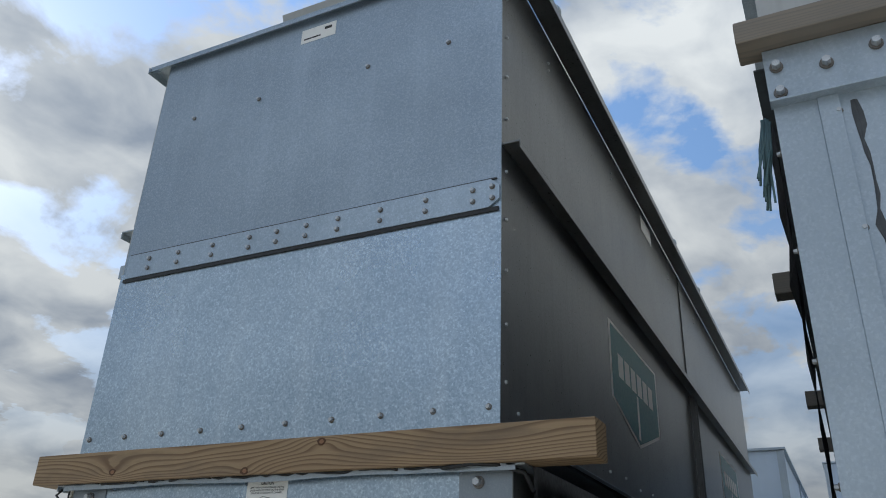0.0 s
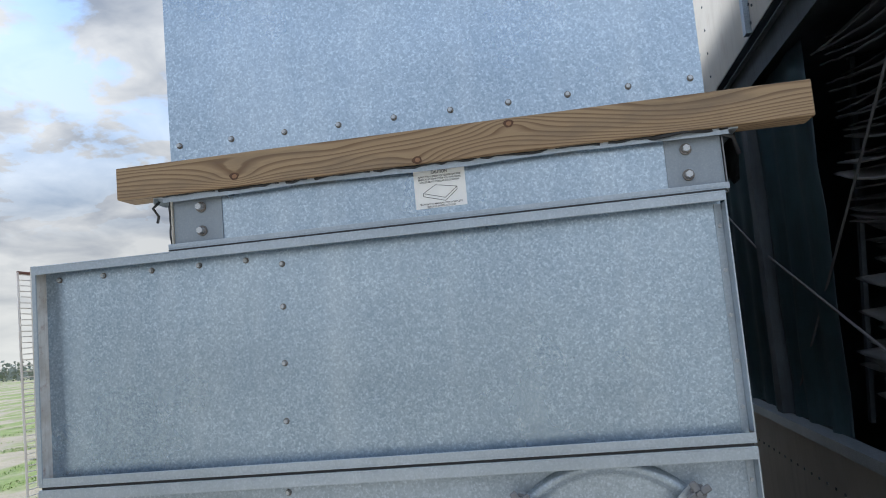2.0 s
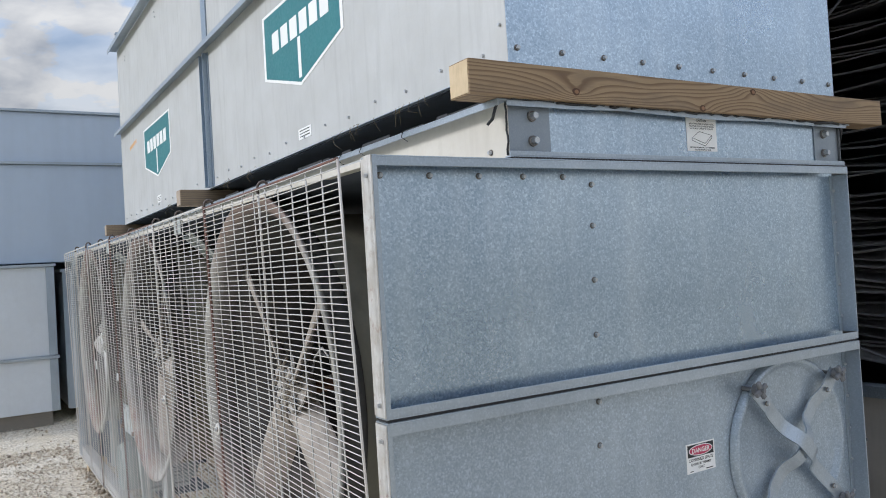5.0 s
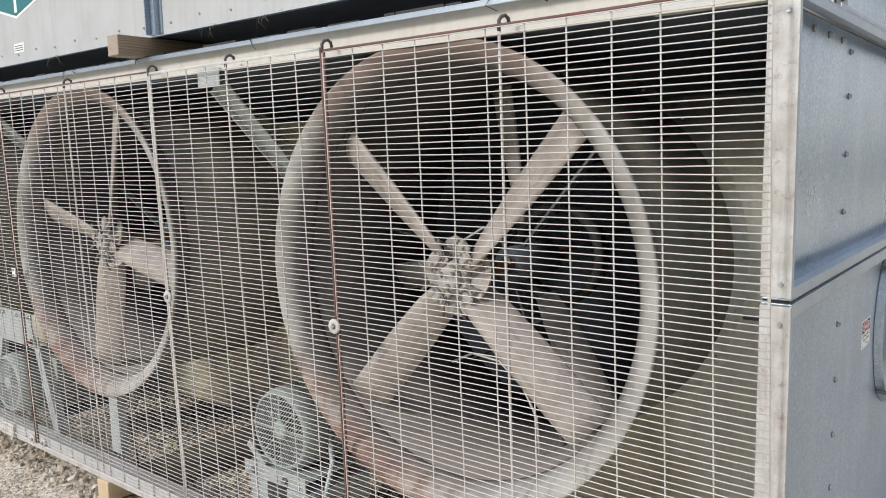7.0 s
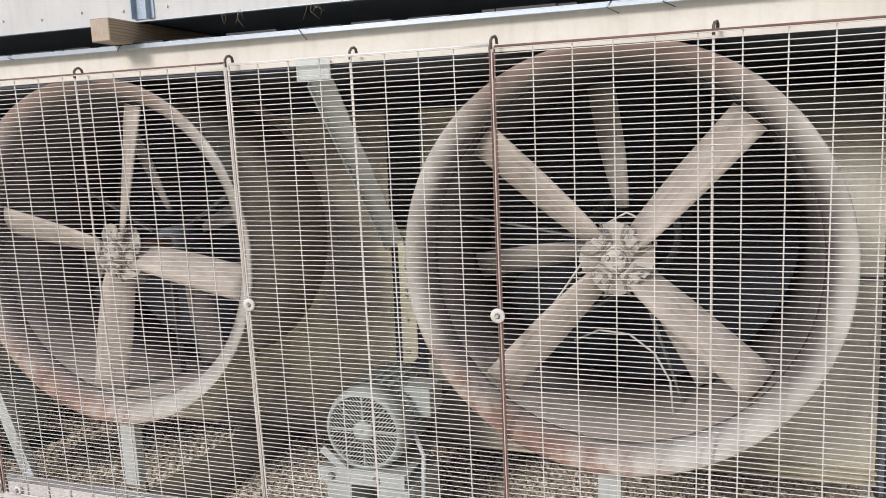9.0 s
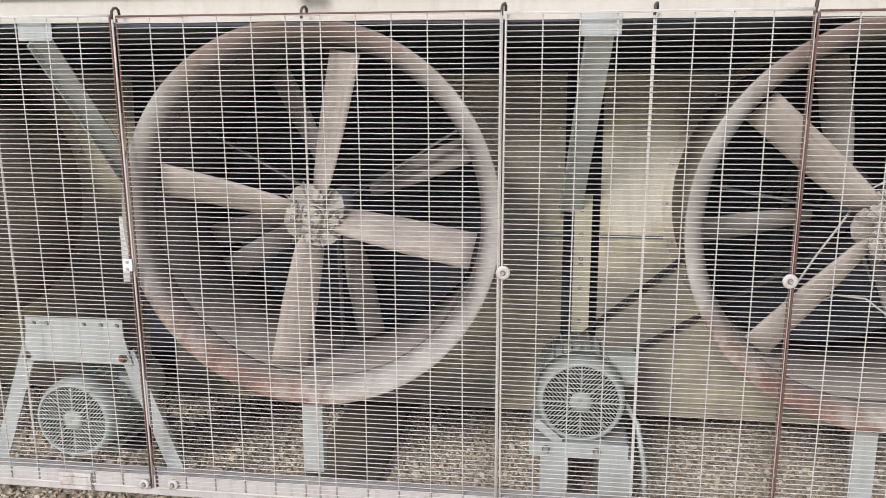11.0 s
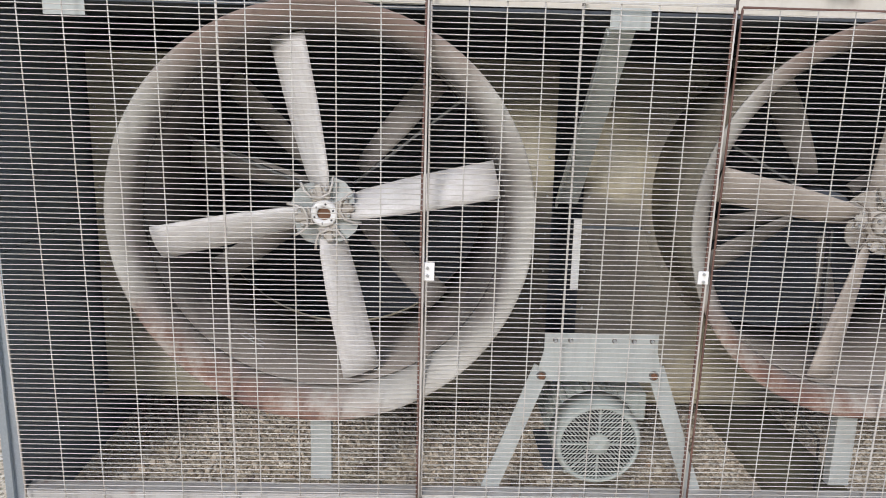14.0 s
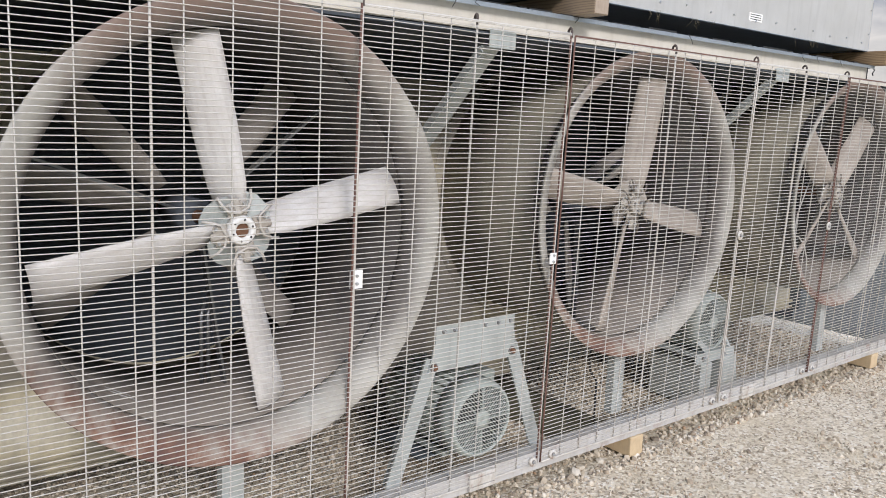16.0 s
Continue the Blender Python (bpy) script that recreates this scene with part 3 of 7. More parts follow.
# ---- ground ----
def build_ground():
    bm = bmesh.new()
    xs = [-900, -300, -120, -70, -50, -40] + [-36 + 0.75 * k for k in range(56)] + [8, 14, 30, 90, 300, 900]
    ys = [-900, -300, -120, -60, -45, -36, -30] + [-26 + 0.75 * k for k in range(46)] + [10, 16, 30, 90, 300, 900]
    grid = []
    for x in xs:
        row = []
        for y in ys:
            flat = max(abs(x + 2.7) - 3.6, abs(y + 0.2) - 1.8, 0)
            z = -0.012 + min(1, flat / 4) * 0.10 * noise.noise((x * 0.35, y * 0.35, 0.0)) if abs(x) < 60 and abs(y) < 40 else -0.012
            row.append(bm.verts.new((x, y, z)))
        grid.append(row)
    for i in range(len(xs) - 1):
        for j in range(len(ys) - 1):
            bm.faces.new((grid[i][j], grid[i + 1][j], grid[i + 1][j + 1], grid[i][j + 1])).smooth = True
    alone("ground", bm, M_GROUND, "pale gravel yard ground with bare dirt and grass patches", "ground", kind="structure")


build_ground()


def build_stones():
    rng = np.random.default_rng(7)
    t = (1 + 5**0.5) / 2
    ico = np.array([(-1, t, 0), (1, t, 0), (-1, -t, 0), (1, -t, 0), (0, -1, t), (0, 1, t), (0, -1, -t), (0, 1, -t), (t, 0, -1), (t, 0, 1), (-t, 0, -1), (-t, 0, 1)]) / 1.9
    tri = np.array([(0, 11, 5), (0, 5, 1), (0, 1, 7), (0, 7, 10), (0, 10, 11), (1, 5, 9), (5, 11, 4), (11, 10, 2), (10, 7, 6), (7, 1, 8), (3, 9, 4), (3, 4, 2), (3, 2, 6), (3, 6, 8), (3, 8, 9), (4, 9, 5), (2, 4, 11), (6, 2, 10), (8, 6, 7), (9, 8, 1)])
    inner, outer, spread = 14000, 34000, 12000
    n = inner + outer + spread
    x = np.concatenate([rng.uniform(-5.5, 0.1, inner), rng.uniform(-6.6, 1.6, outer), rng.uniform(-11, -5.5, spread)])
    y = np.concatenate([rng.uniform(0.0, 1.45, inner), rng.uniform(-2.3, 0.06, outer), rng.uniform(-3, 4.5, spread)])
    size = rng.uniform(0.004, 0.011, n) * np.where(x < -5.6, 0.85, np.where(y < 0.0, 0.62, 1.0)) * np.where(rng.random(n) < 0.07, 1.9, 1.0)
    bare = np.array([noise.noise((a * 0.9, b * 1.6, 5.0)) + 0.5 * noise.noise((a * 3.1, b * 4.0, 2.0)) for a, b in zip(x, y)])
    stay = (y > 0.0) & (x > -5.6) | (bare > -0.05) | (rng.random(n) < 0.12)
    x, y, size = x[stay], y[stay], size[stay]
    n = len(x)
    squash = rng.uniform(0.6, 1.3, (n, 3))
    turn = rng.uniform(0, 6.28, n)
    jit = rng.uniform(0.75, 1.25, (n, 12, 1))
    v = ico[None] * jit * (size[:, None] * squash)[:, None, :]
    c, s = np.cos(turn)[:, None], np.sin(turn)[:, None]
    vx, vy = v[..., 0] * c - v[..., 1] * s, v[..., 0] * s + v[..., 1] * c
    pts = np.stack([vx + x[:, None], vy + y[:, None], v[..., 2] + 0.2 * size[:, None] - 0.01], -1).reshape(-1, 3)
    faces = (tri[None] + (np.arange(n) * 12)[:, None, None]).reshape(-1, 3)
    me = bpy.data.meshes.new("gravel")
    me.from_pydata(pts.tolist(), [], faces.tolist())
    me.materials.append(M_STONE)
    tagged(new("gravel", me), "loose pale crushed limestone gravel on the yard", "gravel", kind="stuff")


build_stones()

# ---- the lower section with three fans ----
LEFT, BACK, FRONT = -5.535, 1.90, 0.054
TOP, SEAM, FOOT = 1.745, 1.145, 0.09
HUB_X, HUB_Z = (-0.86, -2.715, -4.515), 1.105
PART_Y = 0.78
COLLAR_Y0, COLLAR_Y1, COLLAR_Z = 0.46, 1.915, 1.90

M_PLATE = galvanised("dark_dull_galvanised_steel", (0.26, 0.30, 0.34), (0.44, 0.48, 0.52), 300.0, spangle=0.3, rough=0.45)
M_RAIL = weathered("stained_grey_rail_steel", (0.60, 0.595, 0.58), (0.38, 0.355, 0.325), 0.6, 0.6, 0.1, 5.0, 0.45)
lower = thing("fan_section", "galvanised steel lower fan section of an evaporative cooler on timber blocks", "cooling unit", (LEFT / 2, 0.95, 0.09))


def build_lower():
    up = part("end_panel", boxes((-0.003, 0.0, FRONT + 0.004, BACK - 0.004, SEAM, TOP - 0.012)), M_GALV, lower, "spangled galvanised end sheet")
    low = part("end_panel", boxes((-0.003, 0.0, FRONT + 0.004, BACK - 0.004, FOOT + 0.03, SEAM - 0.004)), M_GALV_SMOOTH, lower, "dull galvanised lower end sheet")
    # flanges round the recessed sheets
    bm = boxes((0.0, 0.057, FRONT, BACK, TOP - 0.004, TOP), (0.054, 0.057, FRONT, BACK, TOP - 0.024, TOP - 0.004), bevel=0.0012)
    part("top_flange", bm, M_FLANGE, lower)
    bm = boxes((0.0, 0.055, FRONT, BACK, SEAM + 0.003, SEAM + 0.007), (0.052, 0.055, FRONT, BACK, SEAM + 0.007, SEAM + 0.027), bevel=0.0012)
    part("seam_flange", bm, M_FLANGE, lower)
    bm = boxes((0.0, 0.057, FRONT, BACK, SEAM - 0.008, SEAM - 0.004), (0.053, 0.057, FRONT, BACK, SEAM - 0.034, SEAM - 0.008), bevel=0.0012)
    part("seam_flange", bm, M_FLANGE, lower)
    part("seam_gasket", boxes((0.0, 0.05, FRONT + 0.006, BACK - 0.006, SEAM - 0.004, SEAM + 0.003)), M_BLACK, lower, "dark sealing strip")
    part("bottom_flange", boxes((0.0, 0.057, FRONT, BACK, FOOT, FOOT + 0.03), bevel=0.0012), M_FLANGE, lower)
    for z0, z1 in ((FOOT, SEAM - 0.009), (SEAM + 0.008, TOP + 0.001)):
        bm = boxes((0.018, 0.056, FRONT - 0.004, FRONT, z0, z1), bevel=0.001)
        part("post_return", boxes((0.052, 0.0565, FRONT + 0.0002, FRONT + 0.012, z0, z1), bevel=0.001), M_FLANGE, lower)
        part("post_web", boxes((-0.004, 0.0515, FRONT + 0.0005, FRONT + 0.0035, z0, z1)), M_POST, lower)
        p = part("corner_post", bm, M_POST, lower, "chalky white corner post")
        bolts(p, "-y", [(0.036, FRONT - 0.004, z) for z in ((0.55, 0.30, 1.10) if z0 < 0.5 else (1.70, 1.18))], SCREW, "screw")
    for z0, z1 in ((FOOT + 0.03, SEAM - 0.034), (SEAM + 0.027, TOP - 0.024)):
        bm = boxes((0.0, 0.056, BACK - 0.004, BACK, z0, z1), (0.0, 0.004, BACK - 0.022, BACK - 0.004, z0, z1), bevel=0.001)
        p = part("rear_corner_post", bm, M_FLANGE, lower)
        n = 5 if z0 > 1 else 9
        bolts(p, "+x", [(0.004, BACK - 0.013, z0 + (k + 0.5) * (z1 - z0) / n) for k in range(n)], SCREW, "screw")
    bolts(up, "+x", [(0.0, 0.757 - 0.0, 1.686), (0.0, 0.752, 1.572), (0.0, 0.746, 1.422), (0.0, 0.740, 1.271)])
    bolts(low, "+x", [(0.0, 0.733, 1.118 - 0.03), (0.0, 0.728, 0.969), (0.0, 0.723, 0.817), (0.0, 0.718, 0.665), (0.0, 0.713, 0.515), (0.0, 0.708, 0.36)])
    bolts(up, "+x", [(0.0, y, 1.706) for y in (0.10, 0.235, 0.38, 0.52, 0.655)])
    # long walls, lid, far end
    part("far_end_panel", boxes((LEFT, LEFT + 0.004, FRONT, BACK, FOOT, TOP - 0.006)), M_GALV_SMOOTH, lower)
    bm = boxes((LEFT - 0.03, LEFT + 0.03, FRONT - 0.004, FRONT, FOOT, TOP), (LEFT, LEFT + 0.004, FRONT - 0.02, FRONT - 0.004, FOOT, TOP), bevel=0.001)
    part("corner_post", bm, M_FLANGE, lower, "grey-blue corner post")
    for x0, x1 in ((LEFT + 0.004, -2.75), (-2.746, -0.004)):
        side = part("rear_side_panel", boxes((x0, x1, BACK - 0.008, BACK - 0.005, FOOT, TOP - 0.006)), M_SIDE_SHADE, lower)
        bolts(side, "+y", [(x0 + 0.03, BACK - 0.005, 0.3 + 0.15 * k) for k in range(9)], SCREW, "screw")
    part("lid", boxes((LEFT + 0.005, -0.004, FRONT + 0.006, BACK - 0.01, TOP - 0.006, TOP - 0.001)), M_FRONT, lower)
    bm = boxes((LEFT + 0.03, -0.006, FRONT, FRONT + 0.004, 1.724, TOP - 0.007), (LEFT + 0.03, -0.006, FRONT + 0.004, FRONT + 0.03, 1.724, 1.727), bevel=0.001)
    for v in bm.verts:
        v.co.z -= 0.0042 * v.co.x
    part("top_rail", bm, M_CREAM, lower, "cream weathered top rail")
    part("bottom_rail", extruded([(0.046, FOOT), (0.11, FOOT), (0.11, FOOT + 0.004), (0.050, FOOT + 0.004), (0.050, 0.161), (0.112, 0.161), (0.112, 0.165), (0.046, 0.165)], LEFT + 0.03, -0.006), M_RAIL, lower, "grey weathered bottom rail with rust stains")
    # wall behind the fans with round holes
    z0, z1 = 0.19, 1.60
    for cx, x0, x1 in ((HUB_X[0], -1.712, -0.030), (HUB_X[1], -3.56, -1.858), (HUB_X[2], -5.508, -3.685)):
        bm = bmesh.new()
        n = 48
        inner, outer = [], []
        for k in range(n):
            a = 2 * math.pi * (k + 0.5) / n
            c, s = math.cos(a), math.sin(a)
            inner.append(bm.verts.new((cx + 0.57 * c, PART_Y, HUB_Z + 0.57 * s)))
            reach = [((x1 if c > 0 else x0) - cx) / c if abs(c) > 1e-6 else 9e9, ((z1 if s > 0 else z0) - HUB_Z) / s if abs(s) > 1e-6 else 9e9]
            d = max(min(reach), 0.4561)
            outer.append((cx + d * c, HUB_Z + d * s))
        # corners of the rectangle replace the nearest points
        for qx, qz in ((x0, z0), (x0, z1), (x1, z0), (x1, z1)):
            k = min(range(n), key=lambda i: (outer[i][0] - qx) ** 2 + (outer[i][1] - qz) ** 2)
            outer[k] = (qx, qz)
        fixed = []
        for (ox, oz), v in zip(outer, inner):
            r = math.hypot(ox - cx, oz - HUB_Z)
            if r < 0.575:
                ox, oz = cx + (ox - cx) / r * 0.575, HUB_Z + (oz - HUB_Z) / r * 0.575
            fixed.append(bm.verts.new((ox, PART_Y, oz)))
        for k in range(n):
            j = (k + 1) % n
            bm.faces.new((inner[k], fixed[k], fixed[j], inner[j]))
        bmesh.ops.recalc_face_normals(bm, faces=bm.faces)
        bmesh.ops.solidify(bm, geom=list(bm.faces), thickness=0.004)
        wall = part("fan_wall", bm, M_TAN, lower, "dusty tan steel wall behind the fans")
        bolts(wall, "-y", [(x, PART_Y - 0.004, 0.30 + 0.155 * k) for x in (x0 + 0.022, x1 - 0.022) for k in range(9)], SCREW, "screw")
        for a, b in ((x0 + 0.002, cx - 0.60), (cx + 0.60, x1 - 0.002)):
            part("fan_wall_seam", boxes((a, b, PART_Y - 0.010, PART_Y - 0.005, 0.944, 0.956)), M_DARKSTEEL, lower)
    part("end_stile", boxes((-0.029, -0.014, 0.70, PART_Y + 0.004, 0.19, 1.60), bevel=0.001), M_DARKSTEEL, lower)
    for z in (0.215, 0.255):
        part("basin_lip", boxes((LEFT + 0.01, -0.01, PART_Y - 0.03, PART_Y - 0.012, z - 0.012, z), bevel=0.002), M_TAN, lower)
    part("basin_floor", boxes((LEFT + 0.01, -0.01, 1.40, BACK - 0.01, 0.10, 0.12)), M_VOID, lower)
    # dark sheets that put the plenum's shade behind the fans
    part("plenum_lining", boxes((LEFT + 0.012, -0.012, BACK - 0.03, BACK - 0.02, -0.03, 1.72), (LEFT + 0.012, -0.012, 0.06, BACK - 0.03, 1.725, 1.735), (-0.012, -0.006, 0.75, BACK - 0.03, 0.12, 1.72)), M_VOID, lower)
    for z0, z1 in ((-0.03, 0.957), (0.963, 1.72)):
        part("end_lining", boxes((LEFT + 0.006, LEFT + 0.012, 0.08, BACK - 0.03, z0, z1)), M_LINING, lower, "dull blue-grey inside of the far end sheet")
    # collar that carries the upper section
    c = part("collar_front", boxes((LEFT, 0.028, COLLAR_Y0, COLLAR_Y0 + 0.003, TOP, COLLAR_Z - 0.004)), M_CREAM, lower, "cream chalky collar sheet")
    bolts(c, "-y", [(-0.05, COLLAR_Y0, 1.775)] + [(-0.35 - 0.42 * k, COLLAR_Y0, 1.775) for k in range(12)])
    part("collar_rear", boxes((LEFT, 0.028, COLLAR_Y1 - 0.003, COLLAR_Y1, TOP, COLLAR_Z - 0.004)), M_SIDE_SHADE, lower)
    part("collar_end", boxes((0.014, 0.017, COLLAR_Y0 + 0.004, COLLAR_Y1 - 0.004, TOP, COLLAR_Z - 0.004)), M_GALV, lower)
    part("collar_end", boxes((LEFT + 0.002, LEFT + 0.005, COLLAR_Y0 + 0.004, COLLAR_Y1 - 0.004, TOP, COLLAR_Z - 0.004)), M_GALV, lower)
    bm = boxes((0.0175, 0.040, COLLAR_Y0 - 0.006, COLLAR_Y1, TOP + 0.006, TOP + 0.010), (0.037, 0.040, COLLAR_Y0 - 0.006, COLLAR_Y1, TOP + 0.010, TOP + 0.022), bevel=0.001)
    part("collar_foot", bm, M_FLANGE, lower)
    part("collar_gasket", boxes((0.0, 0.050, COLLAR_Y0, COLLAR_Y1 - 0.01, TOP + 0.0005, TOP + 0.0055)), M_BLACK, lower, "black joint under the collar")
    for y0, y1, yb in ((COLLAR_Y0 + 0.004, 0.605, 0.545), (1.775, COLLAR_Y1 - 0.004, 1.826)):
        p = part("splice_plate", boxes((0.0175, 0.0205, y0, y1, TOP + 0.016, COLLAR_Z - 0.005), bevel=0.0008), M_PLATE, lower, "dull grey corner splice plate")
        bolts(p, "+x", [(0.0205, yb, 1.862), (0.0205, yb, 1.797)], BOLT_BIG)
    bm = bmesh.new()
    rnd = random.Random(4)
    # lip on top, a little wavy
    prof, rows = ((-0.02, -0.004), (0.043, -0.004), (0.043, -0.016), (0.046, -0.016), (0.046, 0.0), (-0.02, 0.0)), []
    for k in range(25):
        y = COLLAR_Y0 - 0.012 + (COLLAR_Y1 - COLLAR_Y0 + 0.024) * k / 24
        dz = 0.002 * math.sin(y * 9) + rnd.uniform(-0.0014, 0.0014)
        rows.append([bm.verts.new((x, y, COLLAR_Z + z + dz)) for x, z in prof])
    for a, b in zip(rows, rows[1:]):
        for i in range(6):
            bm.faces.new((a[i], a[(i + 1) % 6], b[(i + 1) % 6], b[i]))
    bm.faces.new(rows[0])
    bm.faces.new(rows[-1][::-1])
    bmesh.ops.recalc_face_normals(bm, faces=bm.faces)
    part("collar_lip", bm, M_FLANGE, lower)
    bm = boxes((LEFT - 0.03, 0.046, COLLAR_Y0 - 0.04, COLLAR_Y0 + 0.01, COLLAR_Z - 0.006, COLLAR_Z - 0.002), (LEFT - 0.03, 0.046, COLLAR_Y0 - 0.04, COLLAR_Y0 - 0.037, COLLAR_Z - 0.02, COLLAR_Z - 0.006), bevel=0.001)
    part("collar_lip", bm, M_FLANGE, lower)
    part("collar_lip", boxes((LEFT - 0.03, 0.046, COLLAR_Y1 - 0.01, COLLAR_Y1 + 0.035, COLLAR_Z - 0.006, COLLAR_Z - 0.002)), M_FLANGE, lower)
    # torn sealing tape along the lips
    bm = bmesh.new()
    x = LEFT
    while x < 0.02:
        w = rnd.uniform(0.03, 0.22)
        box(bm, x, min(x + w, 0.04), COLLAR_Y0 - 0.038, COLLAR_Y0 - 0.01 + rnd.uniform(-0.012, 0.006), COLLAR_Z - 0.002, COLLAR_Z + rnd.uniform(0.002, 0.008))
        if rnd.random() < 0.28:
            z = rnd.uniform(0.02, 0.045)
            tubes(bm, [(x, COLLAR_Y0 - 0.042, COLLAR_Z), (x + rnd.uniform(-0.02, 0.02), COLLAR_Y0 - 0.048, COLLAR_Z - z * 0.5), (x + rnd.uniform(-0.04, 0.04), COLLAR_Y0 - 0.044, COLLAR_Z - z)], 0.0016, 4)
        x += w + rnd.uniform(0.0, 0.12)
    y = COLLAR_Y0
    while y < COLLAR_Y1:
        w = rnd.uniform(0.05, 0.2)
        if rnd.random() < 0.75:
            box(bm, -0.015, 0.0475 + rnd.uniform(-0.004, 0.004), y, min(y + w, COLLAR_Y1 + 0.01), COLLAR_Z + 0.001, COLLAR_Z + rnd.uniform(0.003, 0.006))
        y += w
    tubes(bm, [(0.03, 1.72, 1.897), (0.055, 1.76, 1.893), (0.058, 1.82, 1.899), (0.045, 1.88, 1.897), (0.02, 1.94, 1.88), (0.0, 1.955, 1.84)], 0.006, 6)
    for y0, y1 in ((0.46, 0.60), (0.61, 0.78), (0.80, 0.86), (0.88, 1.03), (1.04, 1.31), (1.32, 1.49), (1.51, 1.62), (1.64, 1.78)):
        steps = max(3, int((y1 - y0) / 0.018))
        tubes(bm, [(0.0475 + rnd.uniform(0, 0.002), y0 + (y1 - y0) * k / steps, COLLAR_Z - 0.002 + rnd.uniform(-0.004, 0.003)) for k in range(steps + 1)], 0.0036, 5)
    tubes(bm, [(0.026 + rnd.uniform(-0.002, 0.006), COLLAR_Y0 - 0.003, TOP + 0.012 + 0.016 * k) for k in range(10)], 0.003, 5)
    tubes(bm, [(0.03, COLLAR_Y0 - 0.03, COLLAR_Z - 0.012), (0.04, COLLAR_Y0 - 0.045, COLLAR_Z - 0.03), (0.02, COLLAR_Y0 - 0.04, COLLAR_Z - 0.05), (0.01, COLLAR_Y0 - 0.05, COLLAR_Z - 0.065)], 0.004, 6)
    part("sealing_tape", bm, M_BLACK, lower, "torn black sealing tape along the joint", "stuff")
    # tape hanging on the aisle side
    bm = bmesh.new()
    rows = []
    for k in range(150):
        x = -0.005 - 0.034 * k
        drop = (0.09 if k < 38 else 0.045) + 0.05 * abs(noise.noise((x * 6.0, 2.0, 0.0))) + 0.04 * abs(noise.noise((x * 19.0, 5.0, 0.0))) + (0.03 if k % 9 < 2 else 0.0)
        rows.append([bm.verts.new((x, COLLAR_Y1 + 0.037, COLLAR_Z + 0.002)), bm.verts.new((x, COLLAR_Y1 + 0.040 + 0.012 * noise.noise((x * 8, 1, 0)), COLLAR_Z - drop * 0.5)), bm.verts.new((x, COLLAR_Y1 + 0.036 + 0.03 * noise.noise((x * 9, 9, 0)), COLLAR_Z - drop))])
    for a, b in zip(rows, rows[1:]):
        for i in range(2):
            bm.faces.new((a[i], b[i], b[i + 1], a[i + 1])).smooth = True
    bmesh.ops.solidify(bm, geom=list(bm.faces), thickness=0.004)
    part("sealing_tape", bm, M_BLACK, lower, "ragged black tape hanging from the joint", "stuff")
    # bearing struts from the top rail back to the fan wall
    for x, x2, name in ((-1.78, -1.83, "strut"), (-3.62, -3.63, "strut")):
        bm = bmesh.new()
        bar(bm, (x, 0.09, 1.69), (x2, 0.76, 1.05), 0.085, 0.006, (1, 0, 0))
        bar(bm, (x - 0.0425, 0.09, 1.68), (x2 - 0.0425, 0.76, 1.04), 0.006, 0.03, (1, 0, 0))
        part(name, bm, M_BRACKET, lower, "pale grey sloping strut")
    bm = boxes((-1.815, -1.745, PART_Y - 0.035, PART_Y - 0.028, 0.55, 1.12), bevel=0.003)
    s = part("belt_adjuster", bm, M_STRAP, lower, "pale yellow upright strap with bolt holes")
    bolts(s, "-y", [(-1.785, PART_Y - 0.035, z) for z in (1.06, 0.96, 0.86, 0.835, 0.74, 0.60)])
    bm = boxes((-3.642, -3.612, 0.52, 0.526, 0.76, 1.03), bevel=0.002)
    part("belt_adjuster", bm, M_WHITE, lower, "narrow white upright strap")
    for cx in HUB_X:
        part("ring_post", boxes((cx - 0.055, cx + 0.015, 0.13, 0.136, 0.175, 0.50), (cx - 0.055, cx - 0.049, 0.136, 0.17, 0.175, 0.50), (cx + 0.009, cx + 0.015, 0.136, 0.17, 0.175, 0.50), bevel=0.001), M_BRACKET, lower, "pale grey post under the fan ring")


build_lower()


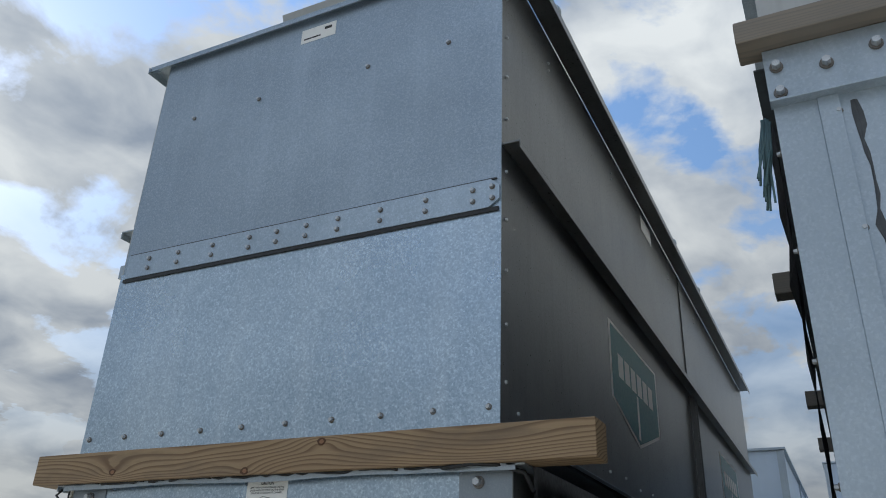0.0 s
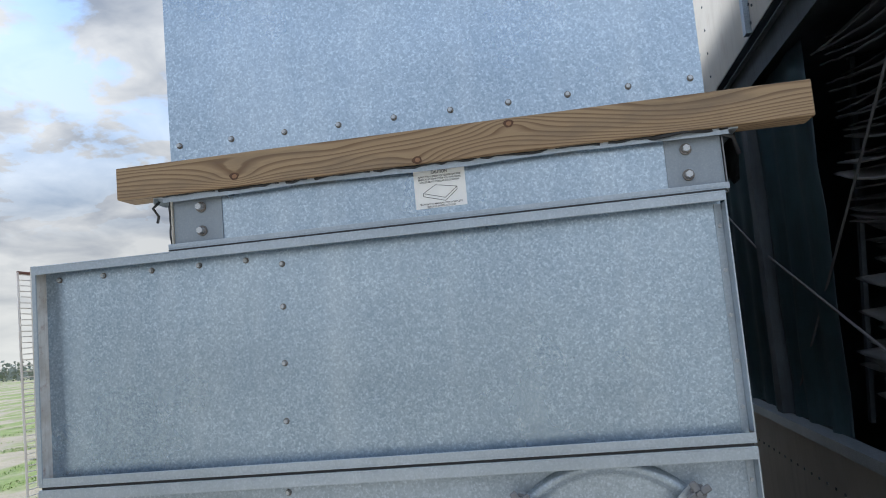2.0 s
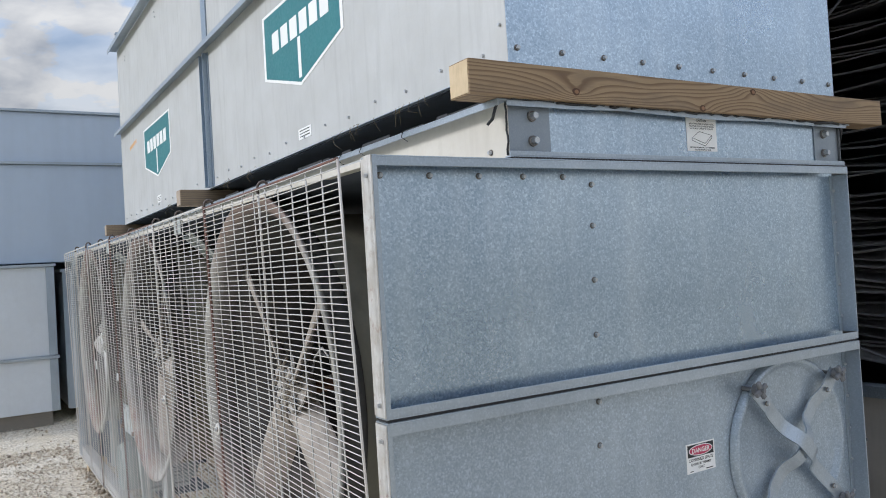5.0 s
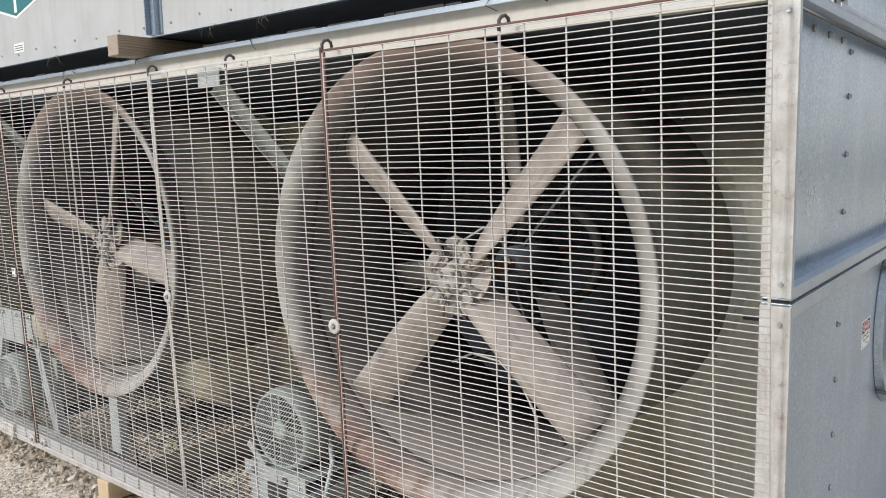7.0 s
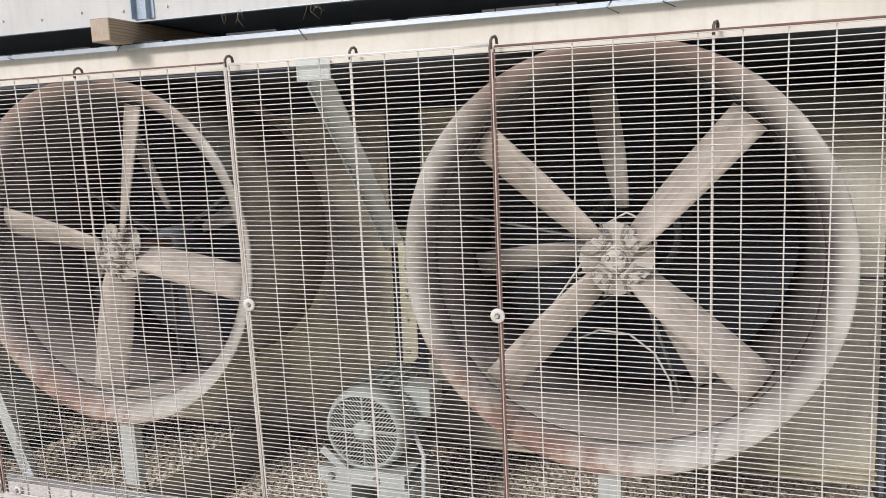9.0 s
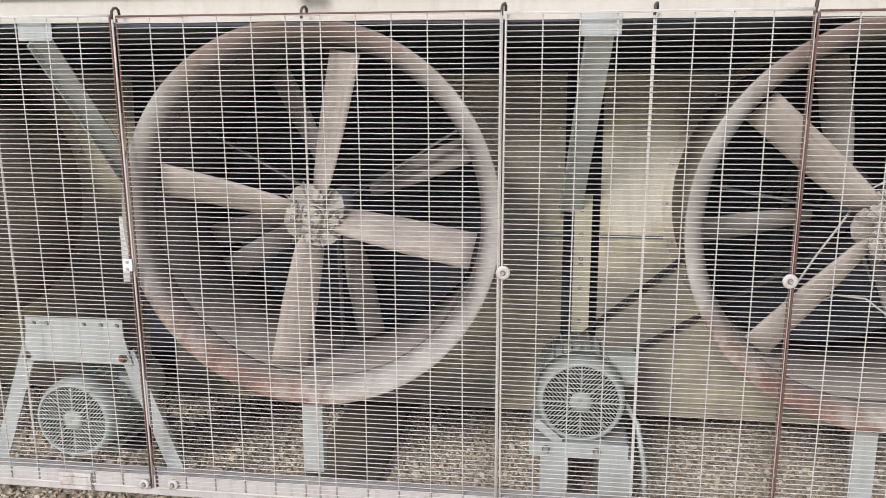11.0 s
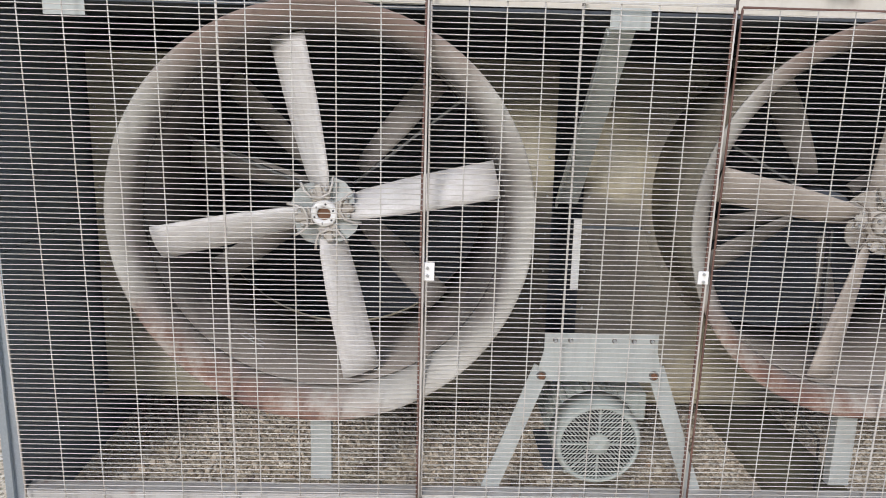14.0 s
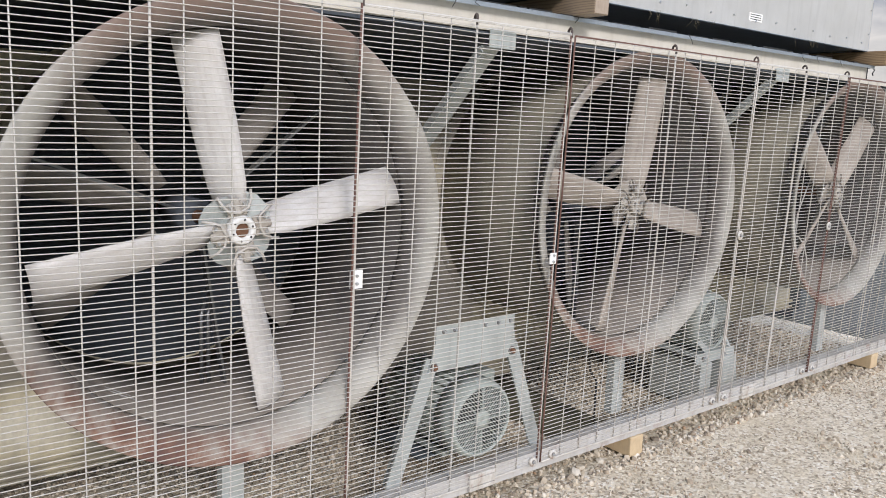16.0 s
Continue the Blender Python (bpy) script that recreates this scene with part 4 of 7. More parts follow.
def build_rings():
    for cx, lip_y, lip_r in zip(HUB_X, (0.058, 0.058, 0.034), (0.640, 0.642, 0.655)):
        c = Vector((cx, lip_y - 0.058, HUB_Z if cx > -4 else HUB_Z - 0.012))
        # bell mouth: a quarter of an ellipse from the flat lip into the throat
        lip, throat, depth, steps = 0.058, 0.574, 0.078, 12
        inside = [(lip + depth * (1 - math.cos(math.pi / 2 * k / steps)), lip_r - (lip_r - throat) * math.sin(math.pi / 2 * k / steps)) for k in range(steps + 1)]
        end = inside[-1][0] + 0.03
        prof = [(lip + 0.014, lip_r + 0.003), (lip + 0.003, lip_r + 0.004)] + inside + [(end, throat), (end, throat + 0.004)] + [(y + 0.004, r + 0.004) for y, r in inside[:2:-1]]
        bm = revolve(bmesh.new(), prof, (0, 0, 0), 120)
        me = bpy.data.meshes.new("fan_ring")
        bm.to_mesh(me)
        bm.free()
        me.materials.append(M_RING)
        ob = new("fan_ring", me)
        ob.parent = lower
        ob.location = c - BASE[lower]
        BASE[ob] = c
        tagged(ob, "grey bell-mouthed fan ring with rusty stains")
        end += c.y
        c = Vector((cx, 0, c.z))
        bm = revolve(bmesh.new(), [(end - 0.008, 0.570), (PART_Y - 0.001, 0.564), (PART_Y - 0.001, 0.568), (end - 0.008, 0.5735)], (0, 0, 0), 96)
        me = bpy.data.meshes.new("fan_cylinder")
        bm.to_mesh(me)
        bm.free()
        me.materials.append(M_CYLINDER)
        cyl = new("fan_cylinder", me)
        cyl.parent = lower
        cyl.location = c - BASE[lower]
        tagged(cyl, "grimy steel fan cylinder with shade in its colour and dust in the bottom")
        part("cylinder_wrapper", revolve(bmesh.new(), [(end + 0.003, 0.5745), (PART_Y - 0.031, 0.5745), (PART_Y - 0.031, 0.5775), (end + 0.003, 0.5775)], c, 96), M_WRAPPER, lower, "dusty olive-tan outside of the fan cylinder")
        bm = revolve(bmesh.new(), [(PART_Y - 0.0045, 0.57), (PART_Y - 0.03, 0.57), (PART_Y - 0.03, 0.574), (PART_Y - 0.009, 0.580), (PART_Y - 0.009, 0.612), (PART_Y - 0.0045, 0.612)], c, 72)
        fl = part("rear_flange", bm, M_TAN, lower)
        bolts(fl, "-y", [(cx + 0.594 * math.cos(a), PART_Y - 0.009, HUB_Z + 0.594 * math.sin(a)) for a in (2 * math.pi * (k + 0.1) / 24 for k in range(24))], SCREW, "screw")


build_rings()


# ---- fans ----
def blade_mesh(name, material, r0=0.066, r1=0.556, pitch0=48.0, pitch1=24.0, chord0=0.108, chord1=0.128):
    bm = bmesh.new()
    rows, cols, thick = 9, 7, 0.006
    sheets = []
    for off in (thick / 2, -thick / 2):
        sheet = []
        for i in range(rows):
            u = i / (rows - 1)
            r, p = r0 + (r1 - r0) * u, radians(pitch0 + (pitch1 - pitch0) * u**0.7)
            ch = (chord0 + (chord1 - chord0) * min(1, u * 2.2)) * (1 if i else 0.86)
            line = []
            for j in range(cols):
                s = (j / (cols - 1) - 0.5) * ch
                camber = 0.018 * (1 - (2 * j / (cols - 1) - 1) ** 2)
                x, y = s * math.cos(p), -s * math.sin(p) - camber + off
                line.append(bm.verts.new((x, y, r)))
            sheet.append(line)
        sheets.append(sheet)
    for k, sh in enumerate(sheets):
        for i in range(rows - 1):
            for j in range(cols - 1):
                q = (sh[i][j], sh[i][j + 1], sh[i + 1][j + 1], sh[i + 1][j])
                bm.faces.new(q if k else q[::-1]).smooth = True
    a, b = sheets
    edge = [(0, j) for j in range(cols)] + [(i, cols - 1) for i in range(1, rows)] + [(rows - 1, j) for j in range(cols - 2, -1, -1)] + [(i, 0) for i in range(rows - 2, 0, -1)]
    for (i, j), (k, m) in zip(edge, edge[1:] + edge[:1]):
        bm.faces.new((a[i][j], a[k][m], b[k][m], b[i][j]))
    bmesh.ops.recalc_face_normals(bm, faces=bm.faces)
    me = bpy.data.meshes.new(name)
    bm.to_mesh(me)
    bm.free()
    me.materials.append(material)
    return me


def build_fan(cx, hub_y, angle, material, label, capped, rear_angles, rear_material):
    f = thing("axial_fan", label, "fan", (cx, hub_y, HUB_Z), "fans behind the wire guards")
    blade = blade_mesh("blade", material)
    for k in range(4):
        piece("blade", blade, f, Matrix.Translation((cx, hub_y, HUB_Z)) @ Matrix.Rotation(radians(90 - angle - 90 * k), 4, "Y"))
    bm = bmesh.new()
    revolve(bm, [(-0.035, 0.0005), (-0.035, 0.038), (-0.030, 0.046), (0.03, 0.05), (0.05, 0.05), (0.05, 0.0005)], (cx, hub_y, HUB_Z), 24)
    part("hub", bm, M_HUB if not capped else M_BRACKET, f, "bolted grey fan hub")
    pale = M_BRACKET if capped else M_HUB
    for k in range(4):
        # pressed petal between two blades, tilted like the blades
        a = radians(angle + 45 + 90 * k)
        d, s = Vector((math.cos(a), 0, math.sin(a))), Vector((-math.sin(a), 0, math.cos(a)))
        m = Matrix.Identity(4)
        tilt = (s + Vector((0, 0.32, 0))).normalized()
        for col, v in enumerate((d, tilt, d.cross(tilt), Vector((cx, hub_y - 0.004, HUB_Z)))):
            m.col[col][:3] = v
        petal = part("hub_petal", outline(bmesh.new(), [(0.03, -0.046), (0.082, -0.064), (0.104, -0.040), (0.115, 0.0), (0.106, 0.038), (0.086, 0.060), (0.03, 0.044)], m, 0.006), pale, f, "pressed steel hub petal")
        for r, w in ((0.078, -0.036), (0.080, 0.034)):
            p = m @ Vector((r, w, 0))
            piece("screw", SCREW, petal, facing("-y", p.x, p.y - 0.004, p.z))
    for k in range(4):
        # root clamp of a blade: a short saddle and a U-bolt bent round it
        a = radians(angle + 90 * k)
        d, s = Vector((math.cos(a), 0, math.sin(a))), Vector((-math.sin(a), 0, math.cos(a)))
        c = Vector((cx, hub_y - 0.036, HUB_Z))
        bm = bmesh.new()
        bar(bm, c + d * 0.040, c + d * 0.082, 0.060, 0.008, s, 0.003)
        bar(bm, c + d * 0.044 + Vector((0, -0.006, 0)), c + d * 0.094 + Vector((0, -0.004, 0)), 0.022, 0.012, s, 0.004)
        clamp = part("blade_clamp", bm, M_HUB, f)
        bolts(clamp, "-y", [tuple(c + d * r + s * w + Vector((0, -0.005, 0))) for r, w in ((0.056, -0.022), (0.056, 0.022), (0.074, -0.022), (0.074, 0.022))], SCREW, "screw")
        up = Vector((0, -0.012, 0))
        part("u_bolt", tubes(bmesh.new(), [c + d * 0.108 + s * 0.052 + up * 0.2, c + d * 0.084 + s * 0.044 + up, c + d * 0.060 + s * 0.030 + up, c + d * 0.052 + up * 1.4, c + d * 0.060 - s * 0.030 + up, c + d * 0.084 - s * 0.044 + up, c + d * 0.108 - s * 0.052 + up * 0.2], 0.0042, 6), M_HUB_DARK if not capped else M_ROD, clamp)
    if capped:
        bm = bmesh.new()
        tube(bm, (cx, hub_y - 0.042, HUB_Z), (cx, PART_Y, HUB_Z), 0.021, 18)
        part("shaft", bm, M_RUST, f, "rusty shaft end")
        bm = revolve(bmesh.new(), [(-0.052, 0.022), (-0.052, 0.038), (-0.048, 0.041), (-0.03, 0.046), (-0.03, 0.022)], (cx, hub_y, HUB_Z), 28)
        collar = part("hub_collar", bm, M_WHITE, f, "white hub collar")
        # black discs paint the dark of the bolt holes
        for k in range(6):
            a = math.pi / 3 * k + 0.35
            hole = bmesh.new()
            q = Vector((cx + 0.031 * math.cos(a), hub_y - 0.0525, HUB_Z + 0.031 * math.sin(a)))
            tube(hole, q, q + Vector((0, 0.003, 0)), 0.0034, 8)
            part("bolt_hole", hole, M_INK_SHADE, collar)
    else:
        bm = bmesh.new()
        tube(bm, (cx, hub_y + 0.05, HUB_Z), (cx, PART_Y, HUB_Z), 0.021, 14)
        part("shaft", bm, M_RUST, f)
        bm = revolve(bmesh.new(), [(-0.058, 0.0005), (-0.058, 0.030), (-0.054, 0.034), (-0.034, 0.036), (-0.034, 0.0005)], (cx, hub_y, HUB_Z), 24)
        cap = part("hub_cap", bm, M_HUB, f, "flat grey hub cap")
        bolts(cap, "-y", [(cx + 0.023 * math.cos(a), hub_y - 0.058, HUB_Z + 0.023 * math.sin(a)) for a in (0.6, 2.7, 4.8)])
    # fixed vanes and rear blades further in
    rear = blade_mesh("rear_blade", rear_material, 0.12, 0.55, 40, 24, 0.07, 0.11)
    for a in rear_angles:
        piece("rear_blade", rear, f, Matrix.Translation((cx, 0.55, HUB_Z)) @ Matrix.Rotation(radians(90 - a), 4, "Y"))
    bm = bmesh.new()
    revolve(bm, [(0.44, 0.001), (0.44, 0.055), (0.66, 0.055), (0.66, 0.001)], (cx, 0, HUB_Z), 24)
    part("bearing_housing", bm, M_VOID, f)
    for k in range(3):
        a = radians(angle * 0.3 + 35 + 120 * k)
        bm = bmesh.new()
        bar(bm, (cx + 0.08 * math.cos(a), 0.45, HUB_Z + 0.08 * math.sin(a)), (cx + 0.575 * math.cos(a), 0.45, HUB_Z + 0.575 * math.sin(a)), 0.03, 0.008, (0, 1, 0))
        part("bearing_arm", bm, M_SIDE_SHADE, f)
    return f


M_HUB_DARK = weathered("grimy_hub_plate", (0.30, 0.265, 0.22), (0.14, 0.12, 0.10), 0.6, 0.65, 0.2, 20.0)
# rear blades are darker than the front ones, by fan
M_DARK_BLADE = weathered("dark_rear_blade", (0.29, 0.265, 0.235), (0.13, 0.118, 0.105), 0.6, 0.7)
M_DULL_BLADE = weathered("dull_rear_blade", (0.42, 0.39, 0.345), (0.20, 0.18, 0.155), 0.6, 0.7)
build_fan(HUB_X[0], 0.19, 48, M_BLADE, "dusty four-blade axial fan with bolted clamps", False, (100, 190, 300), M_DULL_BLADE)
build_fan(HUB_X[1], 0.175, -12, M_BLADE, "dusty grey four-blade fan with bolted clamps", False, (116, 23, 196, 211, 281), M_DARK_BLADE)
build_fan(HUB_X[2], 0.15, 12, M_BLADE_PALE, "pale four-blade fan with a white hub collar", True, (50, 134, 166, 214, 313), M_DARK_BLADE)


def build_lines():
    """Thin grease lines and pipes behind two of the fans."""
    f = thing("grease_line", "thin pale tube looped behind a fan hub", "tube", (HUB_X[0], 0.28, HUB_Z))
    c = Vector((HUB_X[0], 0, HUB_Z))
    for pts in (((-0.30, 0.22, -0.32), (-0.26, 0.24, -0.24), (-0.18, 0.27, -0.12), (-0.10, 0.28, 0.0), (-0.05, 0.28, 0.09), (0.02, 0.28, 0.13), (0.08, 0.28, 0.10), (0.11, 0.28, 0.03)), ((-0.16, 0.35, -0.31), (-0.08, 0.35, -0.27), (0.02, 0.35, -0.28), (0.10, 0.35, -0.34), (0.15, 0.35, -0.43), (0.16, 0.35, -0.55))):
        part("tube", tubes(bmesh.new(), [c + Vector(p) for p in pts], 0.004, 6), M_WIRE, f)
    g = thing("drain_pipe", "pair of thin dull grey pipes behind the far fan", "pipe", (HUB_X[2], 0.5, HUB_Z - 0.56))
    for dx in (0.028, 0.052):
        part("pipe", tubes(bmesh.new(), [(HUB_X[2] + dx, 0.5, HUB_Z - 0.59), (HUB_X[2] + dx, 0.5, HUB_Z - 0.34), (HUB_X[2] + dx + 0.02, 0.52, HUB_Z - 0.30)], 0.007, 8), M_SIDE_SHADE, g)


build_lines()


def build_loose_cable():
    x, z = HUB_X[1], HUB_Z
    pts = [(x - 0.13, 0.20, z - 0.60), (x - 0.155, 0.19, z - 0.68), (x - 0.13, 0.20, z - 0.74), (x - 0.06, 0.22, z - 0.80), (x - 0.035, 0.24, 0.03), (x - 0.02, 0.25, 0.005)]
    alone("loose_cable", tubes(bmesh.new(), pts, 0.005, 6), M_BELT, "thin dark cable hanging from the fan ring to the gravel", "cable", (x - 0.02, 0.25, 0.0))


M_BELT = weathered("dusty_black_rubber", (0.03, 0.03, 0.03), (0.075, 0.068, 0.06), 0.5, 0.8)
build_loose_cable()


def build_scrap():
    for cx, deg in ((HUB_X[0], 262), (HUB_X[2], 238)):
        a = radians(deg)
        n, t = Vector((-math.cos(a), 0, -math.sin(a))), Vector((-math.sin(a), 0, math.cos(a)))
        c = Vector((cx, 0.30, HUB_Z)) - n * 0.592
        s = thing("scrap_strip", "torn ribbed plastic strip lying in the bottom of the fan ring", "scrap", tuple(c), "scraps in the fan rings")
        for k in range(4):
            bm = bmesh.new()
            o = Vector((0, 0.018 * k, 0)) + n * (0.002 + 0.002 * (k % 2))
            bar(bm, c + o - t * 0.10 + n * 0.006, c + o + t * 0.09 + n * 0.012, 0.008, 0.004, (0, 1, 0), 0.001)
            part("rib", bm, M_FRONT, s)


build_scrap()


# ---- motors ----
def build_motor(cx, y0, cz, r, length, label):
    m = thing("electric_motor", label, "motor", (cx, y0, cz - r), "motors between the fans")
    bm = bmesh.new()
    revolve(bm, [(y0 + 0.09, 0.001), (y0 + 0.09, r * 0.93), (y0 + length, r * 0.93), (y0 + length, 0.001)], (cx, 0, cz), 36)
    part("housing", bm, M_MOTOR, m, "grey-green motor housing")
    for k in range(28):
        a = 2 * math.pi * k / 28
        d = Vector((math.cos(a), 0, math.sin(a)))
        c = Vector((cx, 0, cz)) + d * r * 0.97
        fin = bar(bmesh.new(), c + Vector((0, y0 + 0.11, 0)), c + Vector((0, y0 + length - 0.03, 0)), 0.004, r * 0.14, Vector((0, 1, 0)).cross(d))
        part("cooling_fin", fin, M_MOTOR, m)
    bm = bmesh.new()
    revolve(bm, [(y0 + 0.012, r * 0.86), (y0, r * 0.875), (y0 - 0.002, r * 0.905), (y0 + 0.008, r * 0.97), (y0 + 0.03, r * 1.02), (y0 + 0.10, r * 1.04), (y0 + 0.10, r * 1.0), (y0 + 0.035, r * 0.985), (y0 + 0.018, r * 0.945)], (cx, 0, cz), 40)
    cowl = part("fan_cowl", bm, M_MOTOR, m)
    bm = bmesh.new()
    revolve(bm, [(y0 + 0.002, 0.0005), (y0 + 0.002, r * 0.25), (y0 + 0.01, r * 0.25), (y0 + 0.01, 0.0005)], (cx, 0, cz), 20)
    part("cowl_centre", bm, M_MOTOR, cowl)
    # grille: four spines with slats slanting away on both sides
    for k in range(4):
        bm = bmesh.new()
        a0 = math.pi / 2 * k
        d, s = Vector((math.cos(a0), 0, math.sin(a0))), Vector((-math.sin(a0), 0, math.cos(a0)))
        c, reach = Vector((cx, y0 + 0.007, cz)), r * 0.88
        bar(bm, c + d * r * 0.22, c + d * reach, 0.006, 0.006, s)
        for q in range(10):
            p = d * (r * (0.02 + 0.092 * q))
            for e in (-1, 1):
                way = (d + s * e) * 0.7071
                b = p.dot(way)
                far = -b + math.sqrt(max(0.0, b * b - (p.length_squared - reach * reach)))
                if far > 0.004:
                    bar(bm, c + p, c + p + way * far, 0.0030, 0.003, s)
        part("grille", bm, M_MOTOR, cowl)
    # black plate paints the shade between the grille slats
    part("grille_shadow_plate", revolve(bmesh.new(), [(y0 + 0.05, 0.001), (y0 + 0.05, r * 0.97), (y0 + 0.056, r * 0.97), (y0 + 0.056, 0.001)], (cx, 0, cz), 24), M_INK_SHADE, cowl)
    bm = bmesh.new()
    tube(bm, (cx, y0 + length, cz), (cx, y0 + length + 0.09, cz), 0.016, 12)
    revolve(bm, [(y0 + length + 0.03, 0.016), (y0 + length + 0.03, 0.07), (y0 + length + 0.05, 0.062), (y0 + length + 0.07, 0.07), (y0 + length + 0.07, 0.016)], (cx, 0, cz), 24)
    part("sheave", bm, M_DARKSTEEL, m)
    bm = boxes((cx - r * 0.6, cx + r * 0.6, y0 + 0.12, y0 + length - 0.04, cz - r * 1.16, cz - r * 1.02), bevel=0.003)
    part("foot", bm, M_MOTOR, m)
    bm = boxes((cx + r * 0.55, cx + r * 1.35, y0 + 0.16, y0 + 0.30, cz + r * 0.1, cz + r * 0.8), bevel=0.006)
    part("terminal_box", bm, M_MOTOR, m)
    return m


build_motor(-3.606, 0.048, 0.356, 0.145, 0.44, "grey-green electric motor under a pale plate bracket")
build_motor(-1.79, 0.27, 0.43, 0.155, 0.40, "grey-green electric motor on a pale base")


def build_belt(mx, mz, r1, fx, fz, r2, y):
    """V-belts from a motor sheave to the big sheave on a fan shaft."""
    t = thing("v_belt", "dark rubber drive belt running from a motor to a fan shaft", "belt", (mx, y, mz - r1))
    a = math.atan2(fz - mz, fx - mx)
    off = math.acos((r1 - r2) / math.hypot(fx - mx, fz - mz))
    for dy in (0.0, 0.018):
        pts = []
        for (x, z, r), a0, a1 in (((mx, mz, r1), a + off, a + 2 * math.pi - off), ((fx, fz, r2), a - off, a + off)):
            for k in range(15):
                b = a0 + (a1 - a0) * k / 14
                pts.append((x + r * math.cos(b), y + dy, z + r * math.sin(b)))
        part("belt", tubes(bmesh.new(), pts + pts[:1], 0.0075, 6), M_BELT, t)
    g = part("fan_sheave", revolve(bmesh.new(), [(y - 0.016, r2 - 0.022), (y - 0.016, r2 + 0.004), (y + 0.034, r2 + 0.004), (y + 0.034, r2 - 0.022)], (fx, 0, fz), 40), M_BELT, t)
    return g


build_belt(-1.79, 0.43, 0.075, HUB_X[0], HUB_Z, 0.165, 0.735)


def build_motor_frames():
    # A-shaped frame round the first motor
    f = thing("motor_bracket", "pale grey A-shaped steel motor bracket with rusty bolts", "bracket", (-3.6, 0.11, 0.175))
    bm = bmesh.new()
    outline(bm, [(-0.188, 0.165), (0.188, 0.165), (0.188, 0.11), (0.215, 0.0), (-0.215, 0.0), (-0.188, 0.11)], facing("-y", -3.607, 0.112, 0.556), 0.006)
    pl = part("plate", bm, M_BRACKET, f)
    bolts(pl, "-y", [(-3.76, 0.106, 0.70), (-3.71, 0.106, 0.70), (-3.565, 0.106, 0.70), (-3.50, 0.106, 0.70), (-3.44, 0.106, 0.70)])
    rb = [(-3.80, 0.106, 0.575), (-3.425, 0.106, 0.58)]
    bolts(pl, "-y", rb, BOLT_RUST)
    for e in (-1, 1):
        bm = bmesh.new()
        bar(bm, (-3.607 + e * 0.19, 0.12, 0.60), (-3.607 + e * 0.352, 0.118, 0.155), 0.058, 0.008, (1, 0, 0))
        bar(bm, (-3.607 + e * 0.222, 0.145, 0.54), (-3.607 + e * 0.357, 0.145, 0.155), 0.006, 0.042, (1, 0, 0))
        part("leg", bm, M_BRACKET, f)
    part("slide", boxes((-3.75, -3.45, 0.24, 0.55, 0.160, 0.172), bevel=0.003), M_DARKSTEEL, f)
    # low base of the second motor
    g = thing("motor_stand", "pale grey welded steel motor stand on two feet", "stand", (-1.79, 0.3, 0.0))
    base = part("plate", boxes((-1.97, -1.62, 0.24, 0.246, 0.235, 0.29), (-1.97, -1.62, 0.246, 0.62, 0.272, 0.28), bevel=0.002), M_BRACKET, g)
    bolts(base, "-y", [(-1.91, 0.24, 0.262), (-1.73, 0.24, 0.262)], BOLT_BIG)
    for x0, x1 in ((-1.93, -1.83), (-1.72, -1.60)):
        part("foot", boxes((x0, x1, 0.235, 0.55, 0.0, 0.234), bevel=0.003), M_BRACKET, g)
    bm = bmesh.new()
    bar(bm, (-1.95, 0.25, 0.36), (-1.86, 0.25, 0.285), 0.03, 0.006, (0, 0, 1))
    tubes(bm, [(-1.66, 0.40, 0.45), (-1.58, 0.34, 0.33), (-1.56, 0.27, 0.2), (-1.55, 0.25, 0.0)], 0.010, 8)
    part("conduit", bm, M_BRACKET, g)


BOLT_RUST = hex_bolt_mesh("bolt", 0.012, 0.014, M_RUST)
build_motor_frames()


